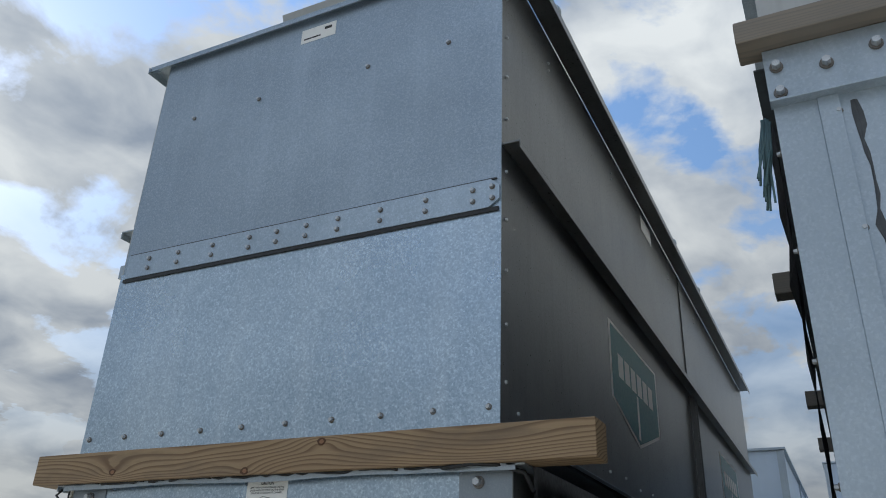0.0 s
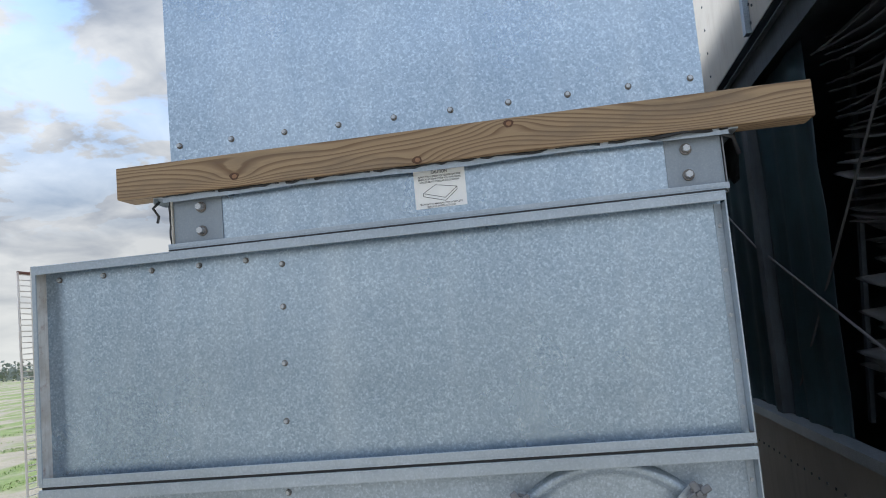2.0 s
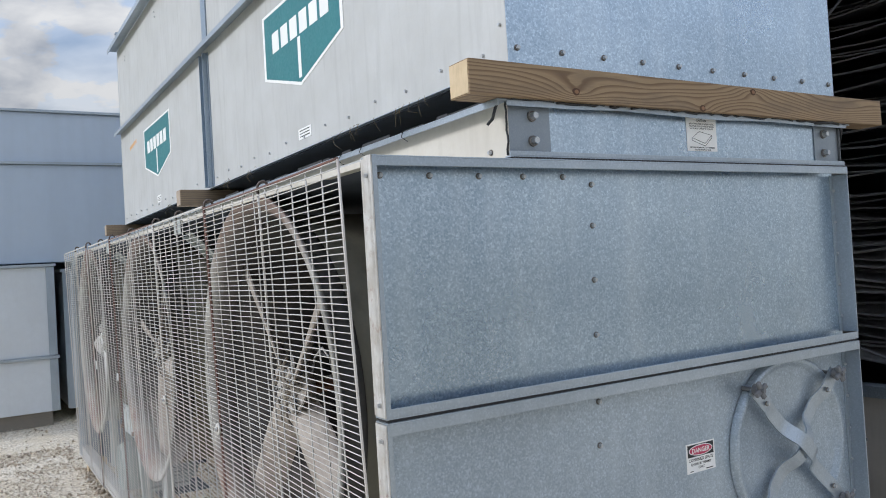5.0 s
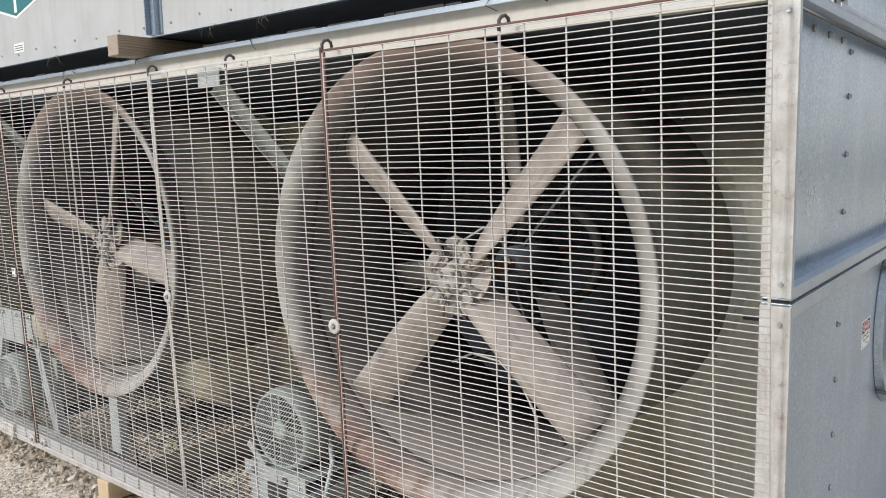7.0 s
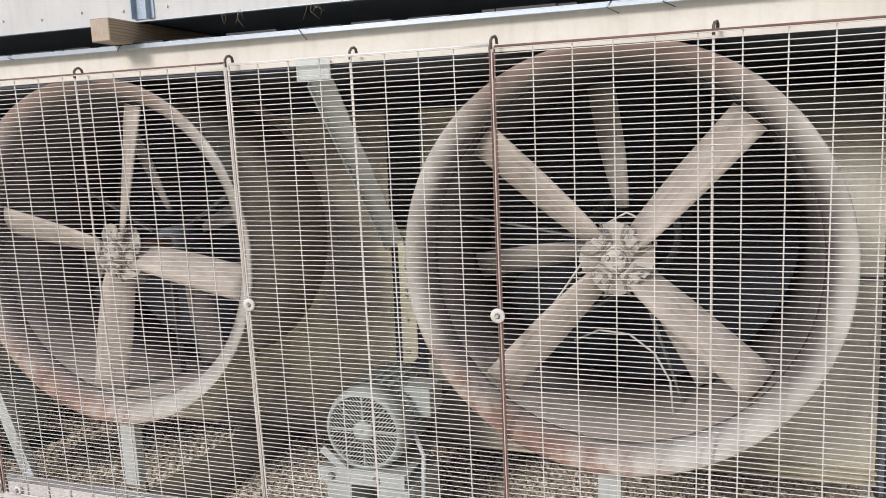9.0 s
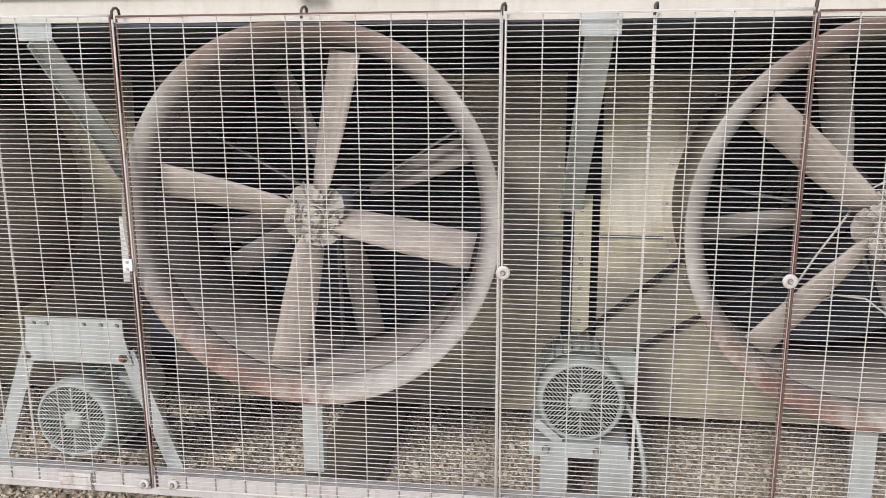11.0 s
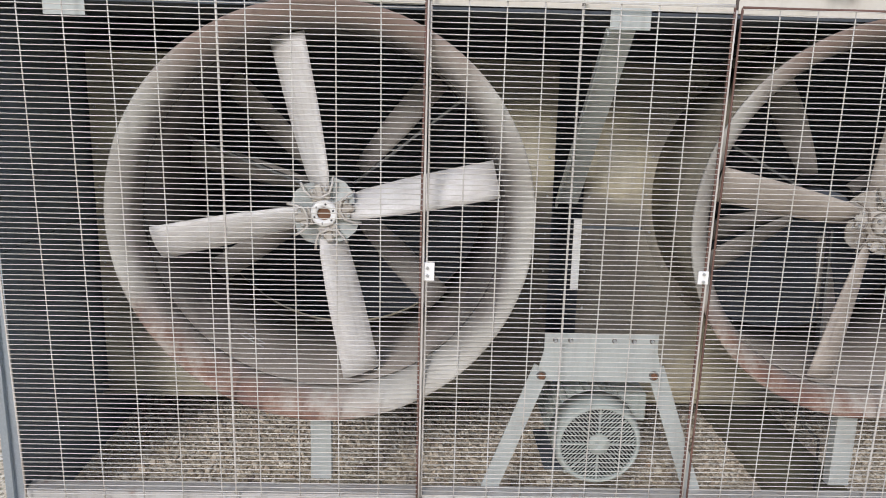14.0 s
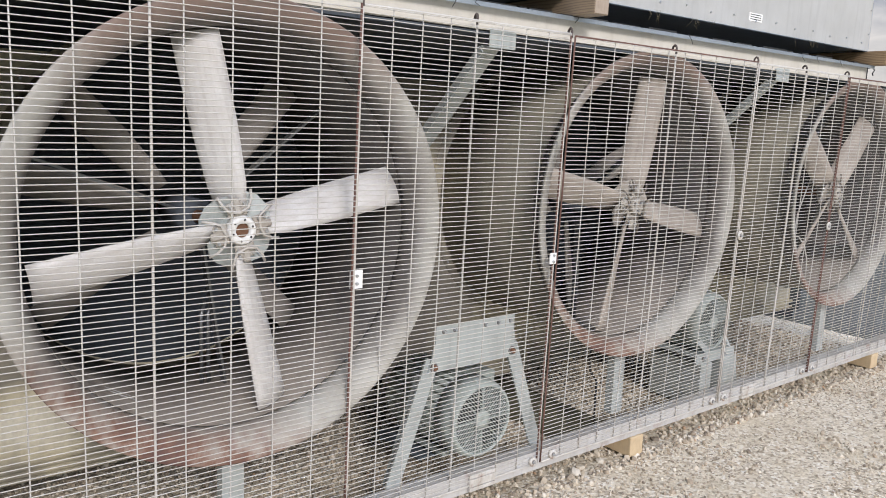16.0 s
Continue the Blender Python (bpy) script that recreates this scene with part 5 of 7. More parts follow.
# ---- wire guards ----
def build_guard(x0, x1, hook_xs, rusty_left, rusty_right, label, skew=0.0, bulge=0.0, z1=1.746, out=0.0, pitch=0.1157):
    z0 = 0.122
    g = thing("wire_guard", label, "guard", ((x0 + x1) / 2, 0.02, z0), "wire guards on the fan face")

    def y_at(z, x=0.0):
        return 0.042 - out - 0.040 * (z - z0) / (z1 - z0) - bulge * ((x - x0) / (x1 - x0)) ** 3 * math.sin(math.pi * min(1, (z - z0) / (z1 - z0)) * 0.6)

    def x_at(x, z):
        return x - skew * (z - z0) / (z1 - z0) * max(0.0, (x - x0) / (x1 - x0)) ** 2

    rnd = random.Random(int(-x0 * 100))
    bm = bmesh.new()
    n = int(round((z1 - z0) / 0.0162))
    cells = max(3, int(round((x1 - x0) / pitch)))
    cols = [x0 + (x1 - x0) * k / cells for k in range(cells + 1)]
    for k in range(n + 1):
        z = z0 + (z1 - z0) * k / n
        sag = [rnd.uniform(-0.0009, 0.0009) for _ in cols]
        pts = [(x_at(x, z), y_at(z, x) - 0.003, z + s) for x, s in zip(cols, sag)]
        tubes(bm, pts, 0.0015, 5)
    part("wire_grid", bm, M_WIRE, g, kind="stuff")
    heights = [z0 - 0.004 + (z1 - z0 + 0.008) * k / 8 for k in range(9)]
    for k, x in enumerate(cols):
        bm = bmesh.new()
        bow = rnd.uniform(-0.004, 0.004)
        pts = [(x_at(x, z) + bow * math.sin(math.pi * (z - z0) / (z1 - z0)), y_at(z, x) + 0.001, z) for z in heights]
        edge = (k == 0 and rusty_left) or (k == cells and rusty_right)
        tubes(bm, pts, 0.0036 if k in (0, cells) else 0.0021, 6)
        part("upright_wire", bm, M_WIRE_RUST if edge else M_ROD if k in (0, cells) else M_WIRE, g, "rusty edge rod" if edge else "")
    for hx in hook_xs:
        bm = bmesh.new()
        pts = [(x_at(hx, z), y_at(z, hx) + 0.004, z) for z in heights]
        top = Vector(pts[-1])
        tubes(bm, pts, 0.0038, 7)
        rod = part("hook_rod", bm, M_ROD, g, "stout rod hooked over the top rail")
        bend = [top - Vector((0, 0, 0.012)), top + Vector((0, 0.0, 0.012)), top + Vector((0.003, 0.006, 0.021)), top + Vector((0.008, 0.015, 0.024)), top + Vector((0.010, 0.024, 0.018)), top + Vector((0.010, 0.028, 0.004))]
        part("hook", tubes(bmesh.new(), bend, 0.0046, 7), M_HOOK, rod, "dark bent hook")
    for z in (z0 - 0.004, z1 + 0.004):
        bm = bmesh.new()
        tubes(bm, [(x_at(x, z), y_at(z, x), z) for x in cols], 0.0042, 6)
        part("edge_rod", bm, M_WIRE_RUST if z > 1 and rusty_left else M_WIRE, g)
    return g


# hooks are darker than the rods below them
M_HOOK = weathered("dark_hook", (0.13, 0.11, 0.10), (0.07, 0.05, 0.042), 0.6, 0.65, 0.2, 30.0)
build_guard(-1.178, 0.046, (-0.583,), True, False, "galvanised wire guard sprung open at its outer edge", 0.024, 0.018, 1.735)
build_guard(-2.062, -1.192, (-1.632, -1.188), False, True, "galvanised wire guard with narrow slots and a rusty edge", z1=1.742)
build_guard(-3.296, -2.078, (-2.691, -2.075), True, False, "galvanised wire guard with rusty edge rods", z1=1.747)
build_guard(-4.192, -3.318, (-3.755, -3.312), False, True, "galvanised wire guard with a rusty edge", z1=1.752)
build_guard(-5.486, -4.206, (-4.80, -4.20), False, True, "galvanised wire guard beside the far corner", z1=1.757, out=0.018, pitch=0.128)


def build_guard_fixings():
    for x, z in ((-1.193, 0.952), (-2.061, 0.954)):
        w = thing("guard_washer", "round zinc washer and bolt holding the guard", "washer", (x, 0.018, z), "guard fixings")
        bm = revolve(bmesh.new(), [(0.012, 0.004), (0.010, 0.020), (0.014, 0.023), (0.018, 0.022), (0.018, 0.004)], (x, 0, z), 24)
        ring = part("washer", bm, M_POST, w)
        piece("bolt", BOLT, ring, facing("-y", x, 0.012, z))
    for x, z, s in ((-4.187, 0.947, 0.022), (-3.327, 0.944, 0.016)):
        w = thing("guard_clip", "square zinc clip plate on the guard rod", "clip", (x, 0.018, z), "guard fixings")
        ring = part("plate", boxes((x - s, x + s, 0.012, 0.018, z - s * 1.3, z + s * 1.3), bevel=0.001), M_WHITE, w)
        bolts(ring, "-y", [(x, 0.012, z - 0.012), (x, 0.012, z + 0.012)], SCREW, "screw")
    for x, z in ((-3.233, 0.137), (-3.342, 0.132), (-4.197, 0.112), (-4.30, 0.112), (-4.855, 0.104), (-2.02, 0.137), (-2.12, 0.137), (-1.14, 0.137), (-1.25, 0.137)):
        w = thing("rail_washer", "round rusty washer bolted on the bottom rail", "washer", (x, 0.03, z), "rail washers")
        bm = revolve(bmesh.new(), [(0.034, 0.006), (0.032, 0.017), (0.036, 0.019), (0.046, 0.018), (0.046, 0.006)], (x, 0, z), 20)
        ring = part("washer", bm, M_POST, w)
        piece("bolt", BOLT, ring, facing("-y", x, 0.034, z))
    for x in (-1.84 + 0.06, -3.607, -5.25):
        w = thing("guard_tab", "pale folded steel tab behind the wire guard", "tab", (x, 0.048, 1.69), "guard tabs")
        part("plate", boxes((x - 0.06, x + 0.06, 0.0435, 0.0455, 1.685, 1.745), (x - 0.06, x + 0.06, 0.0435, 0.054, 1.683, 1.6855), bevel=0.0008), M_BRACKET, w)
    for x in (-1.80, -3.607):
        w = thing("name_plate", "white corrugated tab on the bottom rail", "tab", (x, 0.03, 0.16), "rail tabs")
        bm = bmesh.new()
        for k in range(4):
            box(bm, x - 0.062, x + 0.062, 0.030 + 0.003 * (k % 2), 0.045, 0.098 + 0.016 * k, 0.1125 + 0.016 * k, 0.001)
        part("plate", bm, M_POST, w)


build_guard_fixings()


# ---- round access door on the end ----
def build_access_door():
    cy, cz, r = 1.545, 0.835, 0.285
    d = thing("access_door", "round grey access door held by a crossbar, shut", "access door", (0.01, cy, cz - r))
    bm = bmesh.new()
    prof = [(0.002, 0.001), (0.006, r * 0.86), (0.010, r * 0.90), (0.022, r * 0.93), (0.026, r * 0.965), (0.022, r), (0.002, r * 1.02)]
    rings = []
    n = 64
    for k in range(n):
        a = 2 * math.pi * k / n
        rings.append([bm.verts.new((x, cy + q * math.cos(a), cz + q * math.sin(a))) for x, q in prof])
    for k in range(n):
        for i in range(len(prof) - 1):
            bm.faces.new((rings[k][i], rings[(k + 1) % n][i], rings[(k + 1) % n][i + 1], rings[k][i + 1])).smooth = True
    bmesh.ops.recalc_face_normals(bm, faces=bm.faces)
    part("disc", bm, M_GALV_SMOOTH, d, "dull galvanised disc with a rolled rim")
    reach = 0.305
    for k, (sy, sz) in enumerate(((1, 1), (-1, 1))):
        bm = bmesh.new()
        u = Vector((0, sy, sz)).normalized()
        c = Vector((0, cy, cz))
        lift = 0.055 + 0.012 * k
        pts = [(-1.0, 0.045), (-0.72, 0.047), (-0.56, lift - 0.030), (-0.30, lift - 0.028), (-0.16, lift + 0.012), (0.16, lift + 0.012), (0.30, lift - 0.028), (0.56, lift - 0.030), (0.72, 0.047), (1.0, 0.045)]
        side = Vector((0, -u.z, u.y))
        rows = []
        for q in range(61):
            a = -1.0 + 2.0 * q / 60
            xs = []
            for g in range(-2, 3):
                e = min(1.0, max(-1.0, a + g * 0.03))
                k0 = max(i for i in range(len(pts) - 1) if pts[i][0] <= e)
                (a0, x0), (a1, x1) = pts[k0], pts[k0 + 1]
                xs.append(x0 + (x1 - x0) * (e - a0) / (a1 - a0))
            p = c + u * a * reach + Vector((sum(xs) / 5, 0, 0))
            rows.append([bm.verts.new(p - side * 0.024), bm.verts.new(p + side * 0.024)])
        for r0, r1 in zip(rows, rows[1:]):
            bm.faces.new((r0[0], r0[1], r1[1], r1[0])).smooth = True
        bmesh.ops.recalc_face_normals(bm, faces=bm.faces)
        bmesh.ops.solidify(bm, geom=list(bm.faces), thickness=0.005)
        for f in bm.faces:
            f.smooth = False
        cb = part("crossbar", bm, M_FLANGE, d, "bent flat steel crossbar")
        for e in (-1, 1):
            p = c + u * e * reach * 0.97 + Vector((0.048, 0, 0))
            kb = bmesh.new()
            tube(kb, p - Vector((0.046, 0, 0)), p + Vector((0.035, 0, 0)), 0.007, 8)
            tube(kb, p, p + Vector((0.018, 0, 0)), 0.019, 10)
            for q in range(4):
                a = q * math.pi / 2 + 0.5
                w = Vector((0, math.cos(a), math.sin(a)))
                bar(kb, p + Vector((0.022, 0, 0)) + w * 0.005, p + Vector((0.022, 0, 0)) + w * 0.030, 0.017, 0.012, Vector((0, -w.z, w.y)), 0.003)
            part("knob", kb, M_DULL, cb, "dark four-lobed hand knob")
            pv = c + u * e * reach * 0.74 + Vector((0.050, 0, 0))
            piece("bolt", BOLT, cb, facing("+x", *pv))


build_access_door()


# ---- stickers ----
def build_stickers():
    # caution sticker on the collar
    y0, y1, z0, z1, x = 1.138, 1.273, 1.788, 1.892, 0.0176
    s = alone("caution_sticker", boxes((x - 0.0004, x + 0.0008, y0, y1, z0, z1)), M_WHITE, "white caution sticker with black print on the collar", "sticker", (x, (y0 + y1) / 2, z0))
    cy = (y0 + y1) / 2
    for text, z, w, h in (("CAUTION", 1.882, 0.042, 0.009), ("APPLY TWO STRIPS OF SEALER ON THE", 1.871, 0.112, 0.0048), ("ENDS AND ONE STRIP ON THE SIDES", 1.864, 0.112, 0.0048), ("SEALER MUST OVERLAP AT CORNERS", 1.857, 0.104, 0.0048), ("SEE RIGGING MANUAL FOR COMPLETE", 1.799, 0.112, 0.0046), ("SEALING INSTRUCTIONS", 1.792, 0.074, 0.0046)):
        part("lettering", words(text, facing("+x", x + 0.0006, cy, z), w, h), M_INK_SHADE, s)
    bm = bmesh.new()
    diagram = [(-0.045, 1.828), (-0.012, 1.848), (0.044, 1.838), (0.012, 1.812), (-0.045, 1.828), (-0.045, 1.820), (0.012, 1.804), (0.044, 1.830), (0.044, 1.838)]
    for (a, za), (b, zb) in zip(diagram, diagram[1:]):
        bar(bm, (x + 0.0012, cy + a, za), (x + 0.0012, cy + b, zb), 0.0012, 0.0006, (0, 0.3, 1))
    part("diagram", bm, M_INK_SHADE, s)
    # danger sticker on the lower sheet
    y0, y1, z0, z1, x = 1.064, 1.189, 0.824, 0.911, 0.0
    s = alone("danger_sticker", boxes((x + 0.0002, x + 0.0012, y0, y1, z0, z1)), M_WHITE, "white danger sticker with a red oval on the end sheet", "sticker", (x, (y0 + y1) / 2, z0))
    cy = (y0 + y1) / 2
    part("black_panel", boxes((x + 0.0012, x + 0.0016, y0 + 0.006, y1 - 0.006, z1 - 0.040, z1 - 0.004)), M_INK_SHADE, s)
    for ry, rz, mat, d in ((0.052, 0.0160, M_WHITE, 0.0016), (0.049, 0.0135, M_RED, 0.0020)):
        bm = bmesh.new()
        outline(bm, [(ry * math.cos(2 * math.pi * k / 36), rz * math.sin(2 * math.pi * k / 36)) for k in range(36)], facing("+x", x + d, cy, z1 - 0.022), 0.0004)
        part("oval", bm, mat, s)
    part("lettering", words("DANGER", facing("+x", x + 0.0022, cy, z1 - 0.022), 0.078, 0.0145), M_WHITE, s)
    for text, z, w, h in (("CONFINED SPACE", z1 - 0.049, 0.108, 0.0090), ("ENTER BY PERMIT", z1 - 0.062, 0.088, 0.0075), ("ONLY", z1 - 0.073, 0.028, 0.0075)):
        part("lettering", words(text, facing("+x", x + 0.0010, cy, z), w, h), M_INK_SHADE, s)
    part("small_print", boxes((x + 0.0012, x + 0.0015, cy - 0.05, cy - 0.035, z0 + 0.004, z0 + 0.0065), (x + 0.0012, x + 0.0015, cy + 0.02, cy + 0.05, z0 + 0.004, z0 + 0.0065)), M_INK_SHADE, s)


build_stickers()


# ---- the upper section on timber beams ----
UX0, UX1, UY0, UY1, UZ0, UZ1, JOINT, LEDGE = 0.035, -5.52, 0.472, 1.885, 1.990, 3.50, -2.745, 2.775


def decal(parent, normal, x, y, z, w, h, name="maker_decal"):
    """A teal shield with a white border, a white stem and plain white bars where the lettering stands."""
    m = facing(normal, x, y, z)
    shape = [(-0.5, 0.5), (0.5, 0.5), (0.5, -0.22), (0.0, -0.5), (-0.5, -0.22)]
    bm = outline(bmesh.new(), [(a * w, b * h) for a, b in shape], m, 0.0012)
    d = part(name, bm, M_WHITE, parent, "white-bordered teal shield decal")
    bm = outline(bmesh.new(), [(a * w * 0.94, b * h * 0.93) for a, b in shape], m @ Matrix.Translation((0, 0, 0.0012)), 0.0008)
    part("teal_field", bm, M_TEAL, d)
    bm = bmesh.new()
    up = m @ Matrix.Translation((0, 0, 0.002))
    outline(bm, [(-0.018 * w, 0.0), (0.018 * w, 0.0), (0.018 * w, -0.42 * h), (-0.018 * w, -0.42 * h)], up, 0.0008)
    for k in range(6):
        a = (-0.36 + 0.125 * k) * w
        outline(bm, [(a, 0.02 * h), (a + 0.095 * w, 0.02 * h), (a + 0.095 * w, 0.24 * h), (a, 0.24 * h)], up, 0.0008)
    part("white_bars", bm, M_WHITE, d)


def build_upper():
    u = thing("coil_section", "tall galvanised steel upper coil section resting on timber beams", "cooling unit", (-2.75, 1.18, UZ0))
    low = part("end_sheet", boxes((UX0 - 0.003, UX0, UY0, UY1, UZ0, 2.60)), M_GALV, u, "spangled galvanised lower end sheet")
    bolts(low, "+x", [(UX0, 0.50 + 0.1506 * k, 2.035) for k in range(10)])
    high = part("end_sheet", boxes((UX0 - 0.003, UX0 + 0.001, UY0 + 0.01, UY1, 2.6005, UZ1 - 0.0065)), M_GALV_DARK, u, "dull galvanised upper end sheet")
    bolts(high, "+x", [(UX0 + 0.001, y, 3.195) for y in (0.669, 0.965, 1.412, 1.706)])
    # black strip paints the band's lower shadow line and its sealant
    part("band_shadow_line", boxes((UX0, UX0 + 0.006, UY0 + 0.02, UY1 - 0.006, 2.566, 2.5775)), M_BLACK, u)
    bm = outline(bmesh.new(), [(-0.69, -0.043), (0.66, -0.043), (0.69, -0.02), (0.69, 0.02), (0.665, 0.043), (-0.69, 0.043)], facing("+x", UX0 + 0.002, 1.192, 2.621), 0.006)
    # thin dark strip paints the shadow line over the band
    part("band_top_shadow", boxes((UX0 + 0.001, UX0 + 0.0065, 0.503, 1.874, 2.6645, 2.668)), M_SEALANT_SHADE, u, "dark painted shadow line along the top of the seam band")
    band = part("seam_band", bm, M_BAND, u, "bolted galvanised seam band")
    bolts(band, "+x", [(UX0 + 0.008, y, z) for y in (0.60, 0.73, 0.878, 1.029, 1.136, 1.247, 1.362, 1.509, 1.658, 1.804, 1.862) for z in (2.604, 2.639)])
    sticker = part("sticker", boxes((UX0 + 0.001, UX0 + 0.002, 1.117, 1.262, 3.385, 3.445)), M_WHITE, u, "small white maker sticker")
    part("print", boxes((UX0 + 0.002, UX0 + 0.0024, 1.215, 1.245, 3.42, 3.432), (UX0 + 0.002, UX0 + 0.0024, 1.13, 1.20, 3.398, 3.404)), M_INK_SHADE, sticker)
    part("far_end_sheet", boxes((UX1, UX1 + 0.004, UY0, UY1, UZ0, UZ1 - 0.03)), M_GALV_SMOOTH, u)
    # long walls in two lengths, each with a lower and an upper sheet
    # the aisle-side wall gets the darker, shaded steel
    for normal, y0, y1, mat, s in (("-y", UY0, UY0 + 0.003, M_FRONT, -1), ("+y", UY1 - 0.003, UY1, M_SIDE_SHADE, 1)):
        face = y0 if s < 0 else y1
        for x0, x1 in ((UX1 + 0.004, JOINT - 0.001), (JOINT + 0.001, UX0 - 0.004)):
            a = part("side_sheet", boxes((x0, x1, y0, y1, UZ0, LEDGE)), mat, u, "weathered grey side sheet")
            n = int((x1 - x0) / 0.21)
            bolts(a, normal, [(x0 + (k + 0.5) * (x1 - x0) / n, face, 2.04 + 0.012 * (k % 2)) for k in range(n)], SCREW, "screw")
            bolts(a, normal, [(x, face, 2.1 + 0.15 * k) for x in (x0 + 0.025, x1 - 0.025) for k in range(5)], SCREW, "screw")
            b = part("side_sheet", boxes((x0, x1, y0 + (0.001 if s < 0 else 0), y1 - (0.001 if s > 0 else 0), LEDGE + 0.012, UZ1 - 0.0065)), mat, u)
            bolts(b, normal, [(x, face - 0.001 * s, z) for x in (x0 + 0.35, (x0 + x1) / 2 + 0.15, x1 - 0.42) for z in (3.335, 3.367)], SCREW, "screw")
            bolts(b, normal, [(x, face - 0.001 * s, 2.88 + 0.15 * k) for x in (x1 - 0.03,) for k in range(4)], SCREW, "screw")
            e = face + 0.055 * s
            lo, hi = min(face, e), max(face, e)
            part("ledge", boxes((x0, x1, lo, hi, LEDGE, LEDGE + 0.005), (x0, x1, min(e, e - 0.003 * s), max(e, e - 0.003 * s), LEDGE - 0.022, LEDGE), bevel=0.001), M_FLANGE if s < 0 else M_SIDE_SHADE, u)
            part("foot_lip", boxes((x0, x1, min(face, face + 0.02 * s), max(face, face + 0.02 * s), UZ0 - 0.003, UZ0), bevel=0.001), M_FLANGE, u)
            for x in (x0 + 0.4, x1 - 0.35):
                lug = bmesh.new()
                box(lug, x - 0.03, x + 0.03, face - 0.002 * s, face + 0.07 * s, UZ1 - 0.002, UZ1 + 0.035, 0.004)
                tube(lug, (x - 0.012, face + 0.06 * s, UZ1 + 0.03), (x + 0.012, face + 0.06 * s, UZ1 + 0.03), 0.016, 10)
                part("latch", lug, M_FLANGE, u)
        c = boxes((JOINT - 0.045, JOINT + 0.045, min(face, face + 0.006 * s), max(face, face + 0.006 * s), UZ0 + 0.01, LEDGE - 0.03), (JOINT - 0.05, JOINT - 0.044, min(face, face + 0.03 * s), max(face, face + 0.03 * s), UZ0 + 0.01, LEDGE - 0.03), (JOINT + 0.02, JOINT + 0.026, min(face, face + 0.03 * s), max(face, face + 0.03 * s), UZ0 + 0.01, LEDGE - 0.03))
        j = part("joint_channel", c, M_GALV_DARK if s < 0 else M_SIDE_SHADE, u, "grey joint channel")
        bolts(j, normal, [(JOINT - 0.015, face + 0.006 * s, 2.1 + 0.155 * k) for k in range(5)], SCREW, "screw")
        part("joint_channel", boxes((JOINT - 0.045, JOINT + 0.045, min(face, face + 0.006 * s), max(face, face + 0.006 * s), LEDGE + 0.02, UZ1 - 0.035)), M_GALV_DARK if s < 0 else M_SIDE_SHADE, u)
    # rim, lid and underside
    o = 0.078
    bm = boxes((UX0 - 0.004, UX0 + 0.022, UY0 - o, UY1 + o, UZ1 - 0.006, UZ1), (UX0 + 0.019, UX0 + 0.022, UY0 - o, UY1 + o, UZ1 - 0.022, UZ1 - 0.006), bevel=0.001)
    part("rim", bm, M_GALV_DARK, u)
    for y0, y1, ye in ((UY0 - o, UY0, UY0 - o), (UY1, UY1 + o, UY1 + o - 0.003)):
        part("rim", boxes((UX1, UX0 - 0.005, y0, y1, UZ1 - 0.006, UZ1), (UX1, UX0 + 0.03, ye, ye + 0.003, UZ1 - 0.035, UZ1 - 0.006), bevel=0.001), M_SIDE_SHADE if y0 > 1 else M_FLANGE, u)
    part("lid", boxes((UX1, UX0 - 0.006, UY0 + 0.004, UY1 - 0.004, UZ1 - 0.012, UZ1 - 0.007)), M_GALV_SMOOTH, u)
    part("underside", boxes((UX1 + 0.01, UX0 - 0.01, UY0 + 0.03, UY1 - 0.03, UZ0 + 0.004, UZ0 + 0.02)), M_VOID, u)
    bm = bmesh.new()
    for k in range(26):
        x = -0.06 - 0.1 * k
        bar(bm, (x, 1.24, UZ1 - 0.005), (x + 0.05, 1.24, UZ1 + 0.11), 0.54, 0.006, (0, 1, 0))
    part("drift_eliminator", bm, M_FRONT, u, "ribbed pale drift eliminator on top")
    decal(u, "-y", -4.12, UY0 - 0.0005, 2.435, 0.86, 0.40)
    decal(u, "-y", -1.36, UY0 - 0.0005, 2.455, 0.86, 0.40)
    decal(u, "+y", -1.42, UY1 + 0.0005, 2.42, 0.80, 0.42)
    decal(u, "+y", -4.1, UY1 + 0.0005, 2.42, 0.80, 0.42)
    for x, z, w, h in ((-1.355, 2.060, 0.135, 0.044), (-4.12, 2.078, 0.12, 0.05)):
        st = part("sticker", boxes((x - w / 2, x + w / 2, UY0 - 0.0014, UY0 - 0.0002, z - h / 2, z + h / 2)), M_WHITE, u, "small white sticker")
        part("print", boxes(*[(x - w * 0.4, x + w * 0.4, UY0 - 0.0018, UY0 - 0.0014, z - h * 0.3 + 0.012 * k, z - h * 0.3 + 0.012 * k + 0.004) for k in range(3)]), M_INK_SHADE, st)
    bm = bmesh.new()
    for k in range(6):
        a = -5.13 + 0.05 * k
        box(bm, a, a + 0.034, UY0 - 0.0012, UY0 - 0.0002, 2.575 + 0.004 * k, 2.605 + 0.004 * k)
    part("crayon_mark", bm, M_ORANGE, u, "faint orange crayon marks")
    bm = boxes((-2.0, -1.78, UY1, UY1 + 0.0012, 3.36, 3.44))
    part("sticker", bm, M_WHITE, u, "small white sticker")
    bm = bmesh.new()
    box(bm, -0.06, 0.0, UY0 - 0.06, UY0, 2.61, 2.66, 0.003)
    part("lifting_lug", bm, M_FLANGE, u)


M_GALV_DARK = galvanised("blue_grey_galvanised_steel", (0.265, 0.335, 0.41), (0.57, 0.645, 0.73), 200.0, spangle=0.55, rough=0.38)
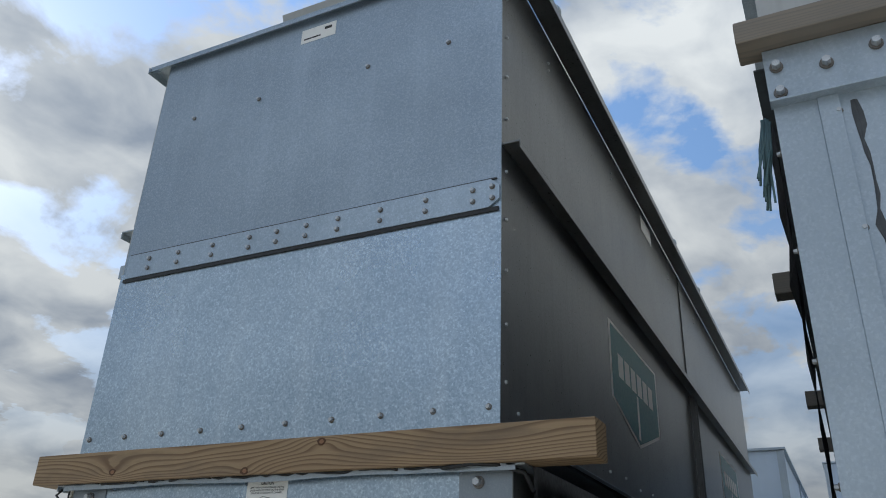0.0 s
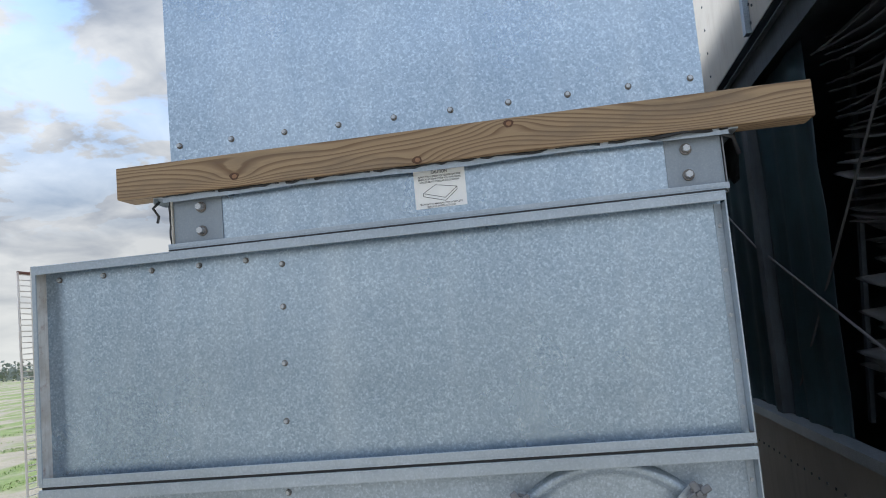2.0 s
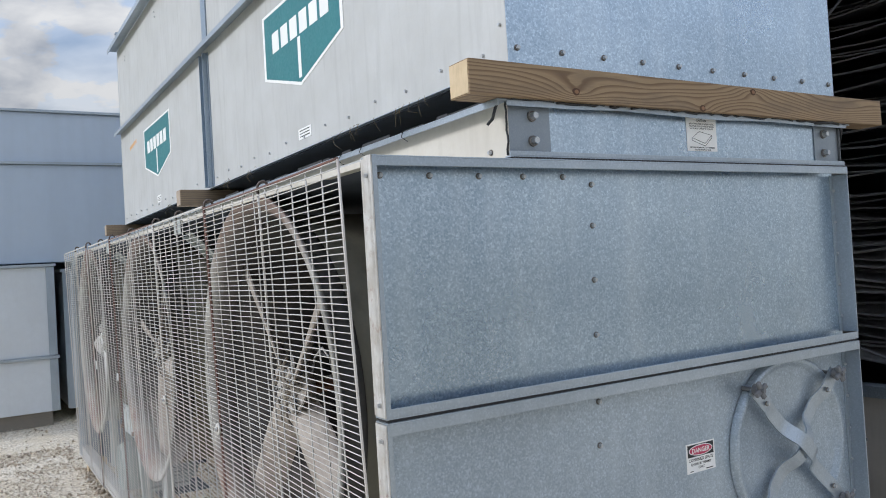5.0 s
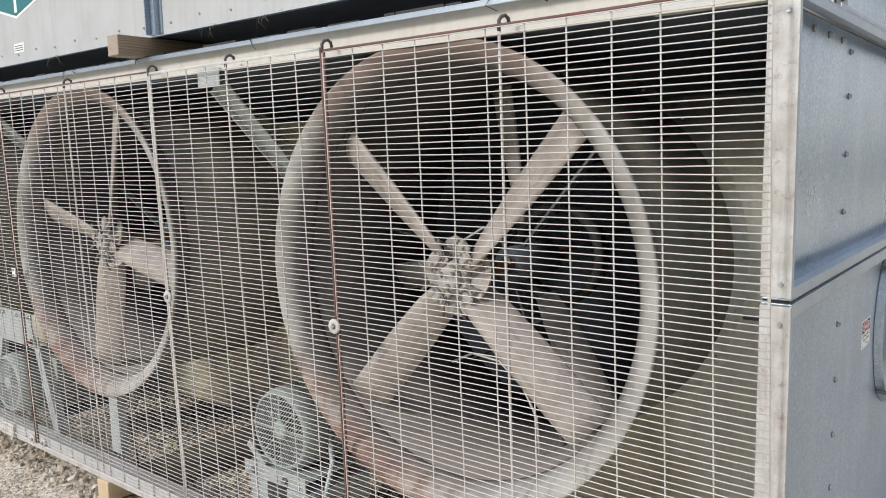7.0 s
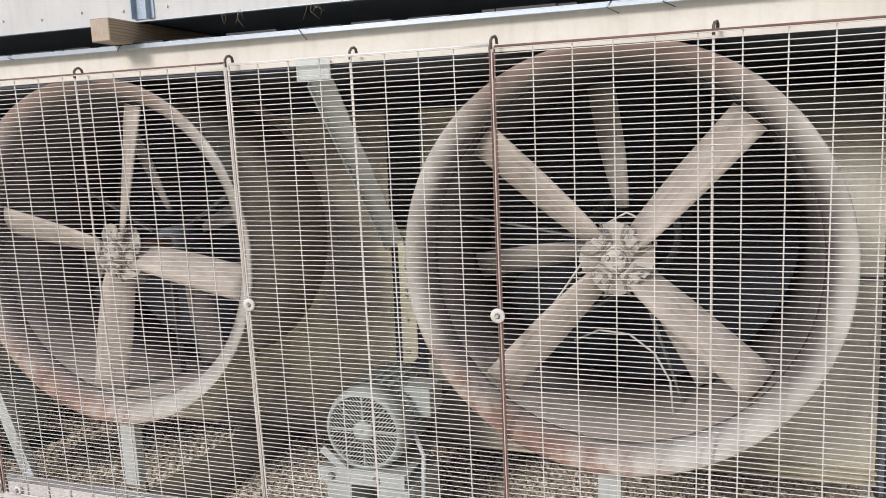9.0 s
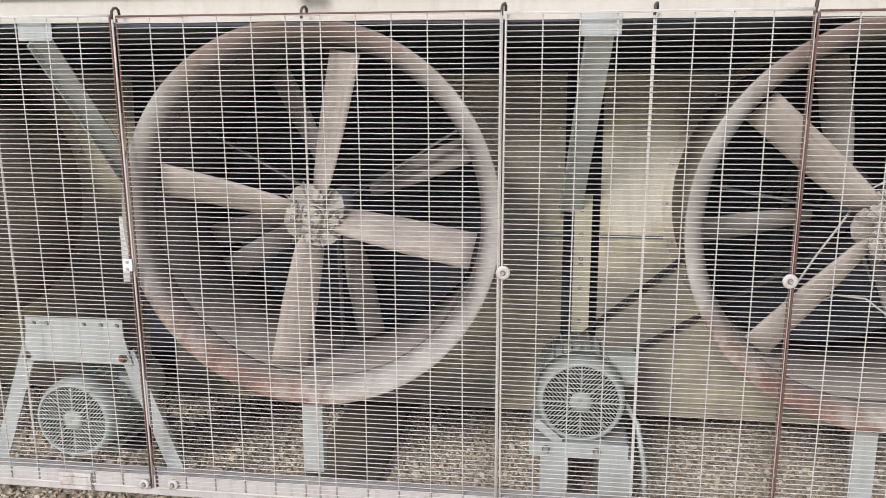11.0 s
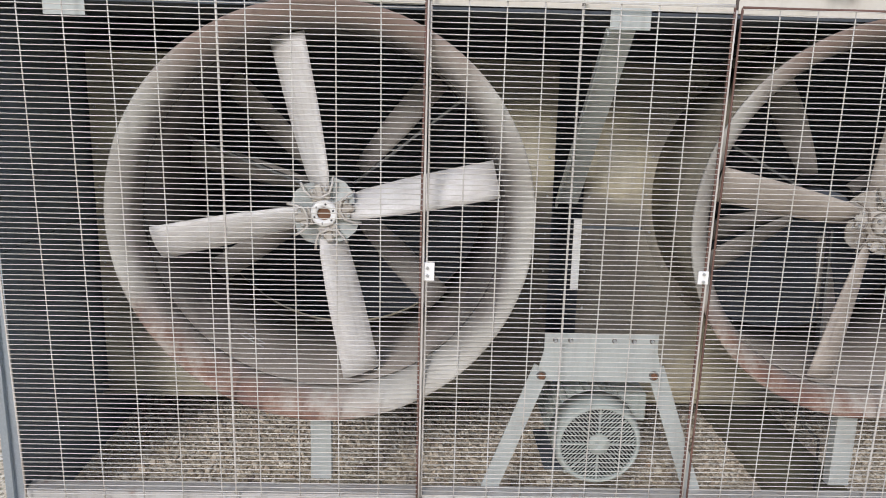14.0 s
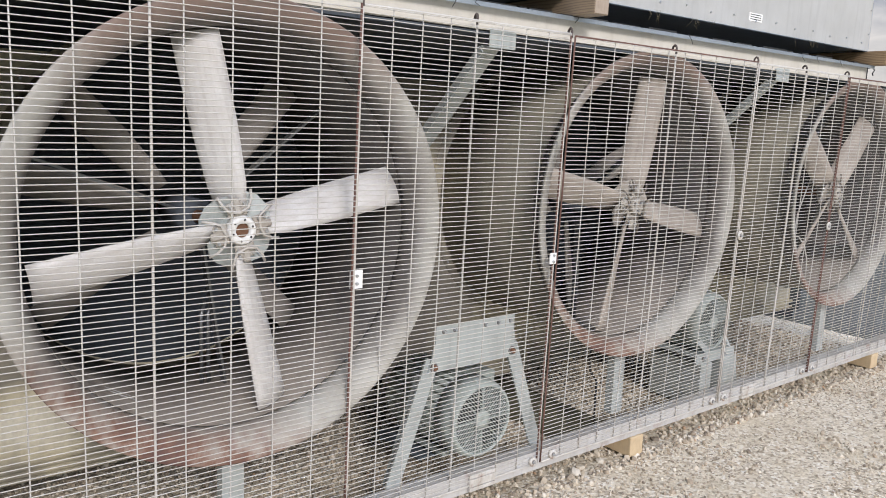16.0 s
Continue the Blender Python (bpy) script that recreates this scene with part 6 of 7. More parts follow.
M_BAND = galvanised("bright_blue_galvanised_steel", (0.31, 0.39, 0.475), (0.65, 0.74, 0.83), 200.0, spangle=0.5, rough=0.34)
M_SEALANT_SHADE = weathered("dark_grey_sealant_and_shade", (0.06, 0.065, 0.075), (0.12, 0.13, 0.14), 0.6, 0.6, 0.0, 30.0)
build_upper()


def build_beams():
    spec = ((0.065, -0.024, 0.325, 2.124, 1.8985, 1.9875, "end", M_PINE), (-2.87, -2.78, 0.30, 2.06, 1.9005, 1.9895, "mid", M_PINE_OLD), (-5.48, -5.39, 0.30, 2.06, 1.9005, 1.9895, "far", M_PINE_OLD))
    for x1, x0, y0, y1, z0, z1, where, mat in spec:
        bm = bmesh.new()
        x0, x1 = min(x0, x1), max(x0, x1)
        box(bm, x0, x1, y0, y1, z0, z1, 0.004)
        ends = [e for e in bm.edges if abs(e.verts[0].co.y - e.verts[1].co.y) > 0.5]
        bmesh.ops.subdivide_edges(bm, edges=ends, cuts=24)
        for v in bm.verts:
            v.co.x += 0.0015 * noise.noise((v.co.y * 3, v.co.z * 9, 1.0))
            v.co.z += 0.0012 * noise.noise((v.co.y * 4, v.co.x * 9, 5.0)) if v.co.z > z0 + 0.02 else 0
        t = thing("timber_beam", {"end": "sawn yellow pine beam with knots under the upper section", "mid": "weathered pine beam in the gap between the sections", "far": "weathered pine beam near the far end"}[where], "beam", ((x0 + x1) / 2, (y0 + y1) / 2, z0), "timber beams between the sections")
        part("beam", bm, mat, t)
        if where == "end":
            for y, z in ((0.665, 1.925), (1.16, 1.908), (1.40, 1.972)):
                kb = bmesh.new()
                c = Vector((x1 + 0.0004, y, z))
                outline(kb, [(0.013 * math.cos(a) * (1 + 0.15 * math.sin(3 * a + y * 9)), 0.010 * math.sin(a)) for a in (2 * math.pi * k / 18 for k in range(18))], facing("+x", *c), 0.0008)
                knot = part("knot", kb, M_KNOT, t, "dark resinous knot")
                kb = bmesh.new()
                outline(kb, [(0.007 * math.cos(a), 0.0055 * math.sin(a)) for a in (2 * math.pi * k / 14 for k in range(14))], facing("+x", c.x + 0.0008, c.y + 0.001, c.z), 0.0008)
                part("heart", kb, M_HEART, knot)
        part("sawn_end", boxes((x0 + 0.004, x1 - 0.004, y0 - 0.0012, y0 + 0.001, z0 + 0.004, z1 - 0.004)), M_SAWN if where == "end" else M_SAWN_OLD, t, "pale freshly cut end grain")
    # low dark olive slab across the gravel
    alone("dark_flat_slab", boxes((-2.86, -2.56, 0.26, 1.50, -0.012, 0.035), bevel=0.004), M_DARK_SLAB, "dark olive flat slab under the fan unit", "board", (-2.71, 0.9, -0.012))
    for x0, x1, y0 in ((-2.738, -2.65, 0.035), (-0.37, -0.28, 0.035), (-5.38, -5.29, 0.06)):
        bm = boxes((x0, x1, y0, 0.20, 0.0, 0.089), bevel=0.004)
        alone("timber_block", bm, M_SAWN, "short sawn pine block under the bottom rail", "timber block", ((x0 + x1) / 2, 0.11, 0.0), "timber blocks under the unit")


M_SAWN_OLD = weathered("dull_cut_end", (0.46, 0.38, 0.30), (0.28, 0.22, 0.17), 0.5, 0.8, 0.0, 25.0)
M_DARK_SLAB = weathered("dark_olive_slab", (0.20, 0.19, 0.125), (0.12, 0.115, 0.08), 0.6, 0.85, 0.0, 7.0)
M_SAWN = weathered("fresh_sawn_pine", (0.66, 0.52, 0.33), (0.48, 0.36, 0.22), 0.5, 0.75, 0.0, 25.0)
M_HEART = weathered("reddish_knot_heart", (0.30, 0.16, 0.08), (0.16, 0.08, 0.04), 0.5, 0.6, 0.0, 60.0)
M_KNOT = weathered("resinous_knot", (0.11, 0.05, 0.02), (0.05, 0.022, 0.01), 0.6, 0.6, 0.0, 40.0)
build_beams()


def build_straw():
    rnd = random.Random(12)
    bm = bmesh.new()
    for k in range(34):
        x = rnd.choice((-0.75, -0.9, -1.9, -2.3, -3.6, -0.4)) + rnd.uniform(-0.12, 0.12)
        p = Vector((x, 0.43, 1.985))
        q = p + Vector((rnd.uniform(-0.05, 0.05), rnd.uniform(-0.02, 0.02), rnd.uniform(-0.07, -0.01)))
        mid = (p + q) / 2 + Vector((rnd.uniform(-0.02, 0.02), -0.01, rnd.uniform(-0.01, 0.02)))
        tubes(bm, [p, mid, q], 0.0007, 3)
    alone("dry_straw", bm, M_STRAW, "dry straw stuck in the gap over the collar", "straw", (0, 0.43, 1.95), kind="stuff")


M_STRAW = weathered("dry_straw", (0.24, 0.19, 0.11), (0.16, 0.13, 0.08), 0.4, 0.8)
build_straw()


# ---- the neighbouring tower across the aisle ----
M_TOWER = galvanised("chalky_blue_galvanised_steel", (0.40, 0.475, 0.555), (0.66, 0.735, 0.81), 170.0, spangle=0.45, metal=0.45, rough=0.42, stain=0.35)
M_BASIN = weathered("dull_warm_grey_steel", (0.46, 0.44, 0.41), (0.31, 0.295, 0.27), 0.5, 0.55, 0.2)
NX, NY, NRAIL = 0.15, 2.585, 0.86


def build_neighbour():
    t = thing("open_tower", "old grey cooling tower with a dark open side", "cooling tower", (-2.5, 3.6, 0.0))
    far = -5.25
    e = part("end_panel", boxes((NX - 0.006, NX - 0.002, NY + 0.09, NY + 2.6, 0.05, 2.62)), M_TOWER, t, "chalky pale end sheet")
    bolts(e, "+x", [(NX - 0.002, NY + 0.125, 2.58 - 0.28 * k) for k in range(9)])
    post = part("corner_post", boxes((NX - 0.004, NX + 0.002, NY, NY + 0.088, 0.05, 2.66), (NX - 0.05, NX - 0.004, NY, NY + 0.004, 0.05, 2.66), bevel=0.001), M_TOWER, t, "pale corner post")
    bolts(post, "-y", [(NX - 0.022, NY, 0.40 + 0.235 * k) for k in range(10)])
    part("end_flange", boxes((NX - 0.002, NX + 0.006, NY + 0.088, NY + 0.13, 0.05, 2.62), bevel=0.001), M_TOWER, t)
    h = part("head_rail", boxes((NX - 0.004, NX + 0.010, NY - 0.005, NY + 2.6, 2.62, 2.772), (NX + 0.010, NX + 0.03, NY - 0.005, NY + 2.6, 2.62, 2.626), bevel=0.001), M_TOWER, t, "pale bolted head rail")
    bolts(h, "+x", [(NX + 0.010, NY + 0.02, 2.72), (NX + 0.010, NY + 0.02, 2.65)] + [(NX + 0.010, NY + 0.12 + 0.10 * k, 2.70 + 0.02 * (k % 2)) for k in range(20)], BOLT_BIG)
    for y, seed in ((NY + 0.155, 5), (NY + 0.42, 6)):
        rr = random.Random(seed)
        left, wander = [], 0.0
        bm = bmesh.new()
        for k in range(75):
            wander = 0.9 * wander + rr.uniform(-0.004, 0.004)
            w = 0.0025 + 0.010 * rr.random() ** 3
            z = 2.6 - 0.033 * k
            left.append((bm.verts.new((NX - 0.0012, y + wander - w, z)), bm.verts.new((NX + 0.0015, y + wander, z)), bm.verts.new((NX - 0.0012, y + wander + w, z))))
        for p, q in zip(left, left[1:]):
            for i in range(2):
                bm.faces.new((p[i], p[i + 1], q[i + 1], q[i]))
        part("sealant_bead", bm, M_SEALANT_SHADE, t, "ragged black sealant bead")
    part("side_head_rail", boxes((far, NX - 0.05, NY, NY + 0.006, 2.63, 2.77), (far, NX - 0.05, NY - 0.03, NY, 2.765, 2.77)), M_DARKSTEEL, t)
    part("side_sill", boxes((far, NX - 0.05, NY - 0.03, NY + 0.05, NRAIL - 0.008, NRAIL), (far, NX - 0.05, NY - 0.032, NY - 0.028, NRAIL - 0.05, NRAIL), bevel=0.001), M_GALV_DARK, t, "grey sill rail")
    part("basin_side", boxes((far, NX - 0.05, NY, NY + 0.004, 0.05, NRAIL - 0.01)), M_BASIN, t, "grey basin side sheet")
    part("basin_side_screws", screw_row([(x, NY - 0.002, 0.62) for x in np.arange(far + 0.1, -0.1, 0.12)]), M_DARKSTEEL, t, kind="stuff")
    for x in (far + 0.03, -2.63, -0.0):
        shape = [(x - 0.06, NY + 0.09), (x - 0.06, NY + 0.004), (x + 0.06, NY + 0.004), (x + 0.06, NY + 0.09), (x + 0.054, NY + 0.09), (x + 0.054, NY + 0.010), (x - 0.054, NY + 0.010), (x - 0.054, NY + 0.09)]
        part("side_post", outline(bmesh.new(), shape, Matrix.Translation((0, 0, NRAIL)), 2.63 - NRAIL), M_DARKSTEEL, t, "dark upright channel")
    # tower shell in the darkened steel, its inner shade put into the colour
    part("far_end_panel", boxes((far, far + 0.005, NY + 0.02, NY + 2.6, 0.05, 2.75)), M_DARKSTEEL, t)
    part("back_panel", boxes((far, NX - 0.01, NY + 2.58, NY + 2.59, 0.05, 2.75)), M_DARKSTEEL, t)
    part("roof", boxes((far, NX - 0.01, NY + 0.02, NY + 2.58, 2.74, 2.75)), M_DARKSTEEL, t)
    part("basin_floor", boxes((far, NX - 0.01, NY + 0.02, NY + 2.58, 0.4, 0.42)), M_VOID, t)
    for p, q in (((-4.9, NY + 0.06, 2.6), (-2.7, NY + 0.03, 1.75)), ((-2.55, NY + 0.03, 1.72), (-0.2, NY + 0.06, 0.95)), ((-0.3, NY + 0.05, 2.6), (-2.4, NY + 0.06, 1.0)), ((-2.9, NY + 0.08, 1.5), (-5.0, NY + 0.08, 0.9))):
        bm = bmesh.new()
        tube(bm, p, q, 0.006, 8)
        part("tie_rod", bm, M_DULL, t, "thin steel tie rod")
    # fill: stacks of drooping ribbed sheets, seen edge on
    rnd = random.Random(21)
    for row in range(52):
        z = 0.98 + row * 0.032
        for x0, x1 in ((-1.66, -0.92), (-0.90, -0.12)):
            if rnd.random() < 0.10:
                continue
            ragged, sag, tip, steps = rnd.uniform(-0.06, 0.10), rnd.uniform(0.0, 0.03), rnd.uniform(-0.14, 0.02), 10
            cut = x0 + rnd.uniform(0.0, 0.10)
            bm = bmesh.new()
            line = []
            for s in range(steps + 1):
                u = s / steps
                x = cut + (x1 - cut) * u
                zz = z - sag * math.sin(math.pi * u) + tip * (u - 0.5) + rnd.uniform(-0.002, 0.002)
                fr = NY + 0.15 + ragged + 0.05 * u * u + rnd.uniform(-0.005, 0.005)
                line.append([bm.verts.new((x, fr + 0.006, zz - 0.007)), bm.verts.new((x, fr, zz)), bm.verts.new((x, fr + 0.02, zz + 0.004)), bm.verts.new((x, fr + 0.25, zz + 0.02))])
            for p, q in zip(line, line[1:]):
                for i in range(3):
                    bm.faces.new((p[i], q[i], q[i + 1], p[i + 1])).smooth = True
            bmesh.ops.solidify(bm, geom=list(bm.faces), thickness=0.003)
            part("fill_sheet", bm, M_FILL, t)
    # tarpaulin hung over the far bay in loose upright folds
    bm = bmesh.new()
    cols = []
    for k in range(81):
        x = far + 0.02 + (-1.62 - far) * k / 80
        fold = 0.022 * math.sin(k * 0.9) + 0.018 * noise.noise((k * 0.31, 0.0, 4.0))
        cols.append([bm.verts.new((x + 0.03 * noise.noise((q * 0.5, k * 0.2, 1.0)), NY + 0.055 + fold * (0.4 + 0.6 * q / 9) + 0.015 * noise.noise((k * 0.17, q * 0.6, 2.0)), 2.63 - (2.63 - NRAIL) * q / 9)) for q in range(10)])
    for p, q in zip(cols, cols[1:]):
        for i in range(9):
            bm.faces.new((p[i], q[i], q[i + 1], p[i + 1])).smooth = True
    bmesh.ops.solidify(bm, geom=list(bm.faces), thickness=0.003)
    part("tarpaulin", bm, M_TARP, t, "dark teal tarpaulin hanging over the open bay")
    for x in (-1.8, -0.95):
        bm = bmesh.new()
        bar(bm, (x, NY + 0.19, 0.9), (x + 0.25, NY + 0.24, 2.62), 0.035, 0.02, (1, 0, 0))
        part("fill_hanger", bm, M_DARKSTEEL, t)
    # torn tarpaulin down the corner
    rnd = random.Random(8)
    tp = thing("torn_tarpaulin", "torn dark green tarpaulin strips hanging on the tower corner", "tarpaulin", (NX, NY, 0.6))
    bm = bmesh.new()
    cols = []
    for k in range(26):
        z = 2.60 - k * 0.085
        w = 0.04 + 0.05 * rnd.random()
        cols.append([bm.verts.new((NX - 0.02 - 0.01 * rnd.random(), NY - 0.006 - 0.012 * rnd.random(), z)), bm.verts.new((NX - 0.05 - w, NY - 0.008 - 0.022 * rnd.random(), z - 0.02)), bm.verts.new((NX - 0.10 - 1.6 * w, NY - 0.006 - 0.01 * rnd.random(), z))])
    for a, b2 in zip(cols, cols[1:]):
        for i in range(2):
            bm.faces.new((a[i], b2[i], b2[i + 1], a[i + 1]))
    bmesh.ops.solidify(bm, geom=list(bm.faces), thickness=0.003)
    part("sheet", bm, M_BLACK, tp)
    for k in range(14):
        p = Vector((NX - 0.03, NY - 0.012 - 0.02 * rnd.random(), 2.62 - 0.02 * rnd.random()))
        bm = tubes(bmesh.new(), [p, p + Vector((-0.01, -0.02 * rnd.random(), -0.07)), p + Vector((rnd.uniform(-0.03, 0.03), -0.03 * rnd.random(), -0.13 - 0.10 * rnd.random()))], 0.0035, 4)
        part("frayed_strip", bm, M_TARP, tp)
    # timber under the tower's upper part, and that part itself
    for x1, x0, y0, mat in ((NX + 0.06, NX - 0.03, NY - 0.055, M_PINE_PALE), (-1.38, -1.47, NY - 0.12, M_OLD_TIMBER), (-3.25, -3.34, NY - 0.12, M_OLD_TIMBER), (-4.6, -4.69, NY - 0.12, M_OLD_TIMBER)):
        bm = boxes((x0, x1, y0, NY + 2.6, 2.774, 2.834 if mat is M_PINE_PALE else 2.864), bevel=0.004)
        alone("timber_beam", bm, mat, "pale sawn timber under the tower top" if mat is M_PINE_PALE else "grey weathered timber end jutting from the tower", "beam", (x0, NY + 1, 2.774), "timber beams on the tower")
    u = thing("tower_top", "pale weathered steel upper part of the cooling tower", "cooling tower", (-2.6, 3.8, 2.866))
    for x0, x1 in ((-5.5, -3.9), (-3.89, -2.2), (-2.19, 0.06)):
        for z0, z1 in ((2.868, 3.75), (3.78, 4.75)):
            part("side_sheet", boxes((x0, x1, NY + 0.0, NY + 0.004, z0, z1)), M_CREAM, u)
            part("sheet_screws", screw_row([(x0 + 0.1 + dx, NY - 0.003, z0 + 0.12 + 0.16 * k) for dx in (0.0, 0.5) for k in range(5)] + [(x0 + 0.04, NY - 0.003, z0 + 0.1 * k + 0.05) for k in range(8)]), M_DARKSTEEL, u, kind="stuff")
        part("upright_rib", boxes((x0 - 0.03, x0 + 0.03, NY - 0.03, NY, 2.868, 4.78)), M_GALV_DARK, u)
    part("ledge", boxes((-5.55, 0.08, NY - 0.05, NY, 3.755, 3.775)), M_GALV_DARK, u)
    part("end_sheet", boxes((0.06, 0.065, NY + 0.0, NY + 2.6, 2.868, 4.75)), M_FRONT, u)
    part("end_foot", boxes((0.065, 0.10, NY, NY + 2.6, 2.868, 2.90), bevel=0.001), M_FRONT, u)
    part("rim", boxes((-5.55, 0.12, NY - 0.06, NY + 2.66, 4.755, 4.79)), M_GALV_DARK, u)
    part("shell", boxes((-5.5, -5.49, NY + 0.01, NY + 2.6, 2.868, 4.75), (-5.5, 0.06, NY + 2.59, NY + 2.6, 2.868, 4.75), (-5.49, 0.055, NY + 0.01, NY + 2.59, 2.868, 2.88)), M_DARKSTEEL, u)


def screw_row(places):
    bm = bmesh.new()
    for p in places:
        box(bm, p[0] - 0.006, p[0] + 0.006, p[1] - 0.003, p[1] + 0.003, p[2] - 0.006, p[2] + 0.006)
    return bm


M_OLD_TIMBER = pine("grey_weathered_timber", grey=0.8)
M_PINE_PALE = pine("pale_pine", grey=0.7)
build_neighbour()


# ---- other units further off ----
def build_box_unit(name, label, x0, x1, y0, y1, sections, mat, group=""):
    """A stack of sheet-steel sections: (z0, z1, inset)."""
    t = thing(name, label, "cooling unit", ((x0 + x1) / 2, (y0 + y1) / 2, sections[0][0]), group)
    for z0, z1, inset in sections:
        a0, a1, b0, b1 = x0 + inset, x1 - inset, y0 + inset, y1 - inset
        part("casing", boxes((a0, a1, b0, b1, z0, z1 - 0.03), bevel=0.01), mat, t)
        part("flange", boxes((a0 - 0.04, a1 + 0.04, b0 - 0.04, b1 + 0.04, z1 - 0.03, z1), bevel=0.004), M_FLANGE, t)
        n = max(1, int((a1 - a0) / 1.8))
        for k in range(n + 1):
            x = a0 + (a1 - a0) * k / n
            for y, s in ((b0, -1), (b1, 1)):
                part("rib", boxes((x - 0.03, x + 0.03, min(y, y + 0.02 * s), max(y, y + 0.02 * s), z0 + 0.01, z1 - 0.035)), M_FLANGE, t)
        for y in (b0 + 0.03, b1 - 0.03):
            part("rib", boxes((a1, a1 + 0.02, y - 0.03, y + 0.03, z0 + 0.01, z1 - 0.035)), M_FLANGE, t)
    return t


build_box_unit("packaged_cooler", "blue-grey stacked steel cooling unit beyond the fan unit", -13.4, -8.0, -1.50, 0.1, ((0.14, 0.75, 0.0), (0.75, 1.76, 0.0)), M_PALE, "units further down the row")
build_box_unit("coil_section", "tall blue-grey steel section stacked on a lower unit", -13.2, -8.15, -0.76, 2.0, ((1.78, 2.91, 0.0), (2.91, 3.50, 0.0)), M_BLUE, "units further down the row")
build_box_unit("packaged_cooler", "pale steel lower unit behind the stacked one", -13.3, -8.3, 0.25, 2.0, ((0.10, 1.70, 0.0),), M_PALE, "units further down the row")
for x in (-8.2, -10.5, -13.0):
    alone("timber_block", boxes((x, x + 0.14, -1.7, 0.05, -0.02, 0.14), bevel=0.004), M_OLD_TIMBER, "grey timber skid under a cooling unit", "timber block", (x, -0.8, 0), "skids")


def build_pale_unit():
    t = build_box_unit("pale_tower", "pale steel cooling tower with a round door, down the aisle", -13.5, -9.9, 2.45, 4.6, ((0.02, 0.78, 0.0), (0.78, 1.66, 0.0), (1.66, 2.78, 0.0)), M_PALE, "towers down the aisle")
    bm = bmesh.new()
    for k in range(32):
        a, b = 2 * math.pi * k / 32, 2 * math.pi * (k + 1) / 32
        bar(bm, (-9.885, 3.05 + 0.24 * math.cos(a), 1.27 + 0.24 * math.sin(a)), (-9.885, 3.05 + 0.24 * math.cos(b), 1.27 + 0.24 * math.sin(b)), 0.02, 0.02, (1, 0, 0))
    bar(bm, (-9.86, 2.90, 1.12), (-9.86, 3.20, 1.42), 0.04, 0.02, (1, 0, 0))
    part("round_door", bm, M_FLANGE, t)
    part("sticker", boxes((-9.898, -9.894, 2.66, 2.90, 0.28, 0.50)), M_WHITE, t, "white sticker")
    for y, z, r in ((2.58, 0.66, 0.06), (2.60, 0.22, 0.045)):
        bm = bmesh.new()
        tube(bm, (-9.9, y, z), (-9.79, y, z), r, 12)
        part("pipe_stub", bm, M_DULL, t)
    bm = bmesh.new()
    bar(bm, (-9.3, 2.17, 0.02), (-9.75, 2.47, 1.2), 0.14, 0.03, (0, 1, 0))
    alone("leaning_channel", bm, M_FLANGE, "perforated steel channel leaning against a tower", "steel channel", (-9.5, 2.1, 0))
    build_box_unit("far_tower", "tall blue steel tower far down the aisle", -20.0, -14.0, 2.3, 5.0, ((0.0, 1.9, 0.0), (1.9, 3.7, 0.0), (3.7, 4.35, 0.02)), M_BLUE, "towers down the aisle")
    build_box_unit("stacked_cooler", "pale stacked steel unit at the far end of the row", -21.0, -16.0, 0.2, 1.88, ((0.1, 1.9, 0.0), (1.9, 3.8, 0.0)), M_PALE, "units further down the row")


build_pale_unit()


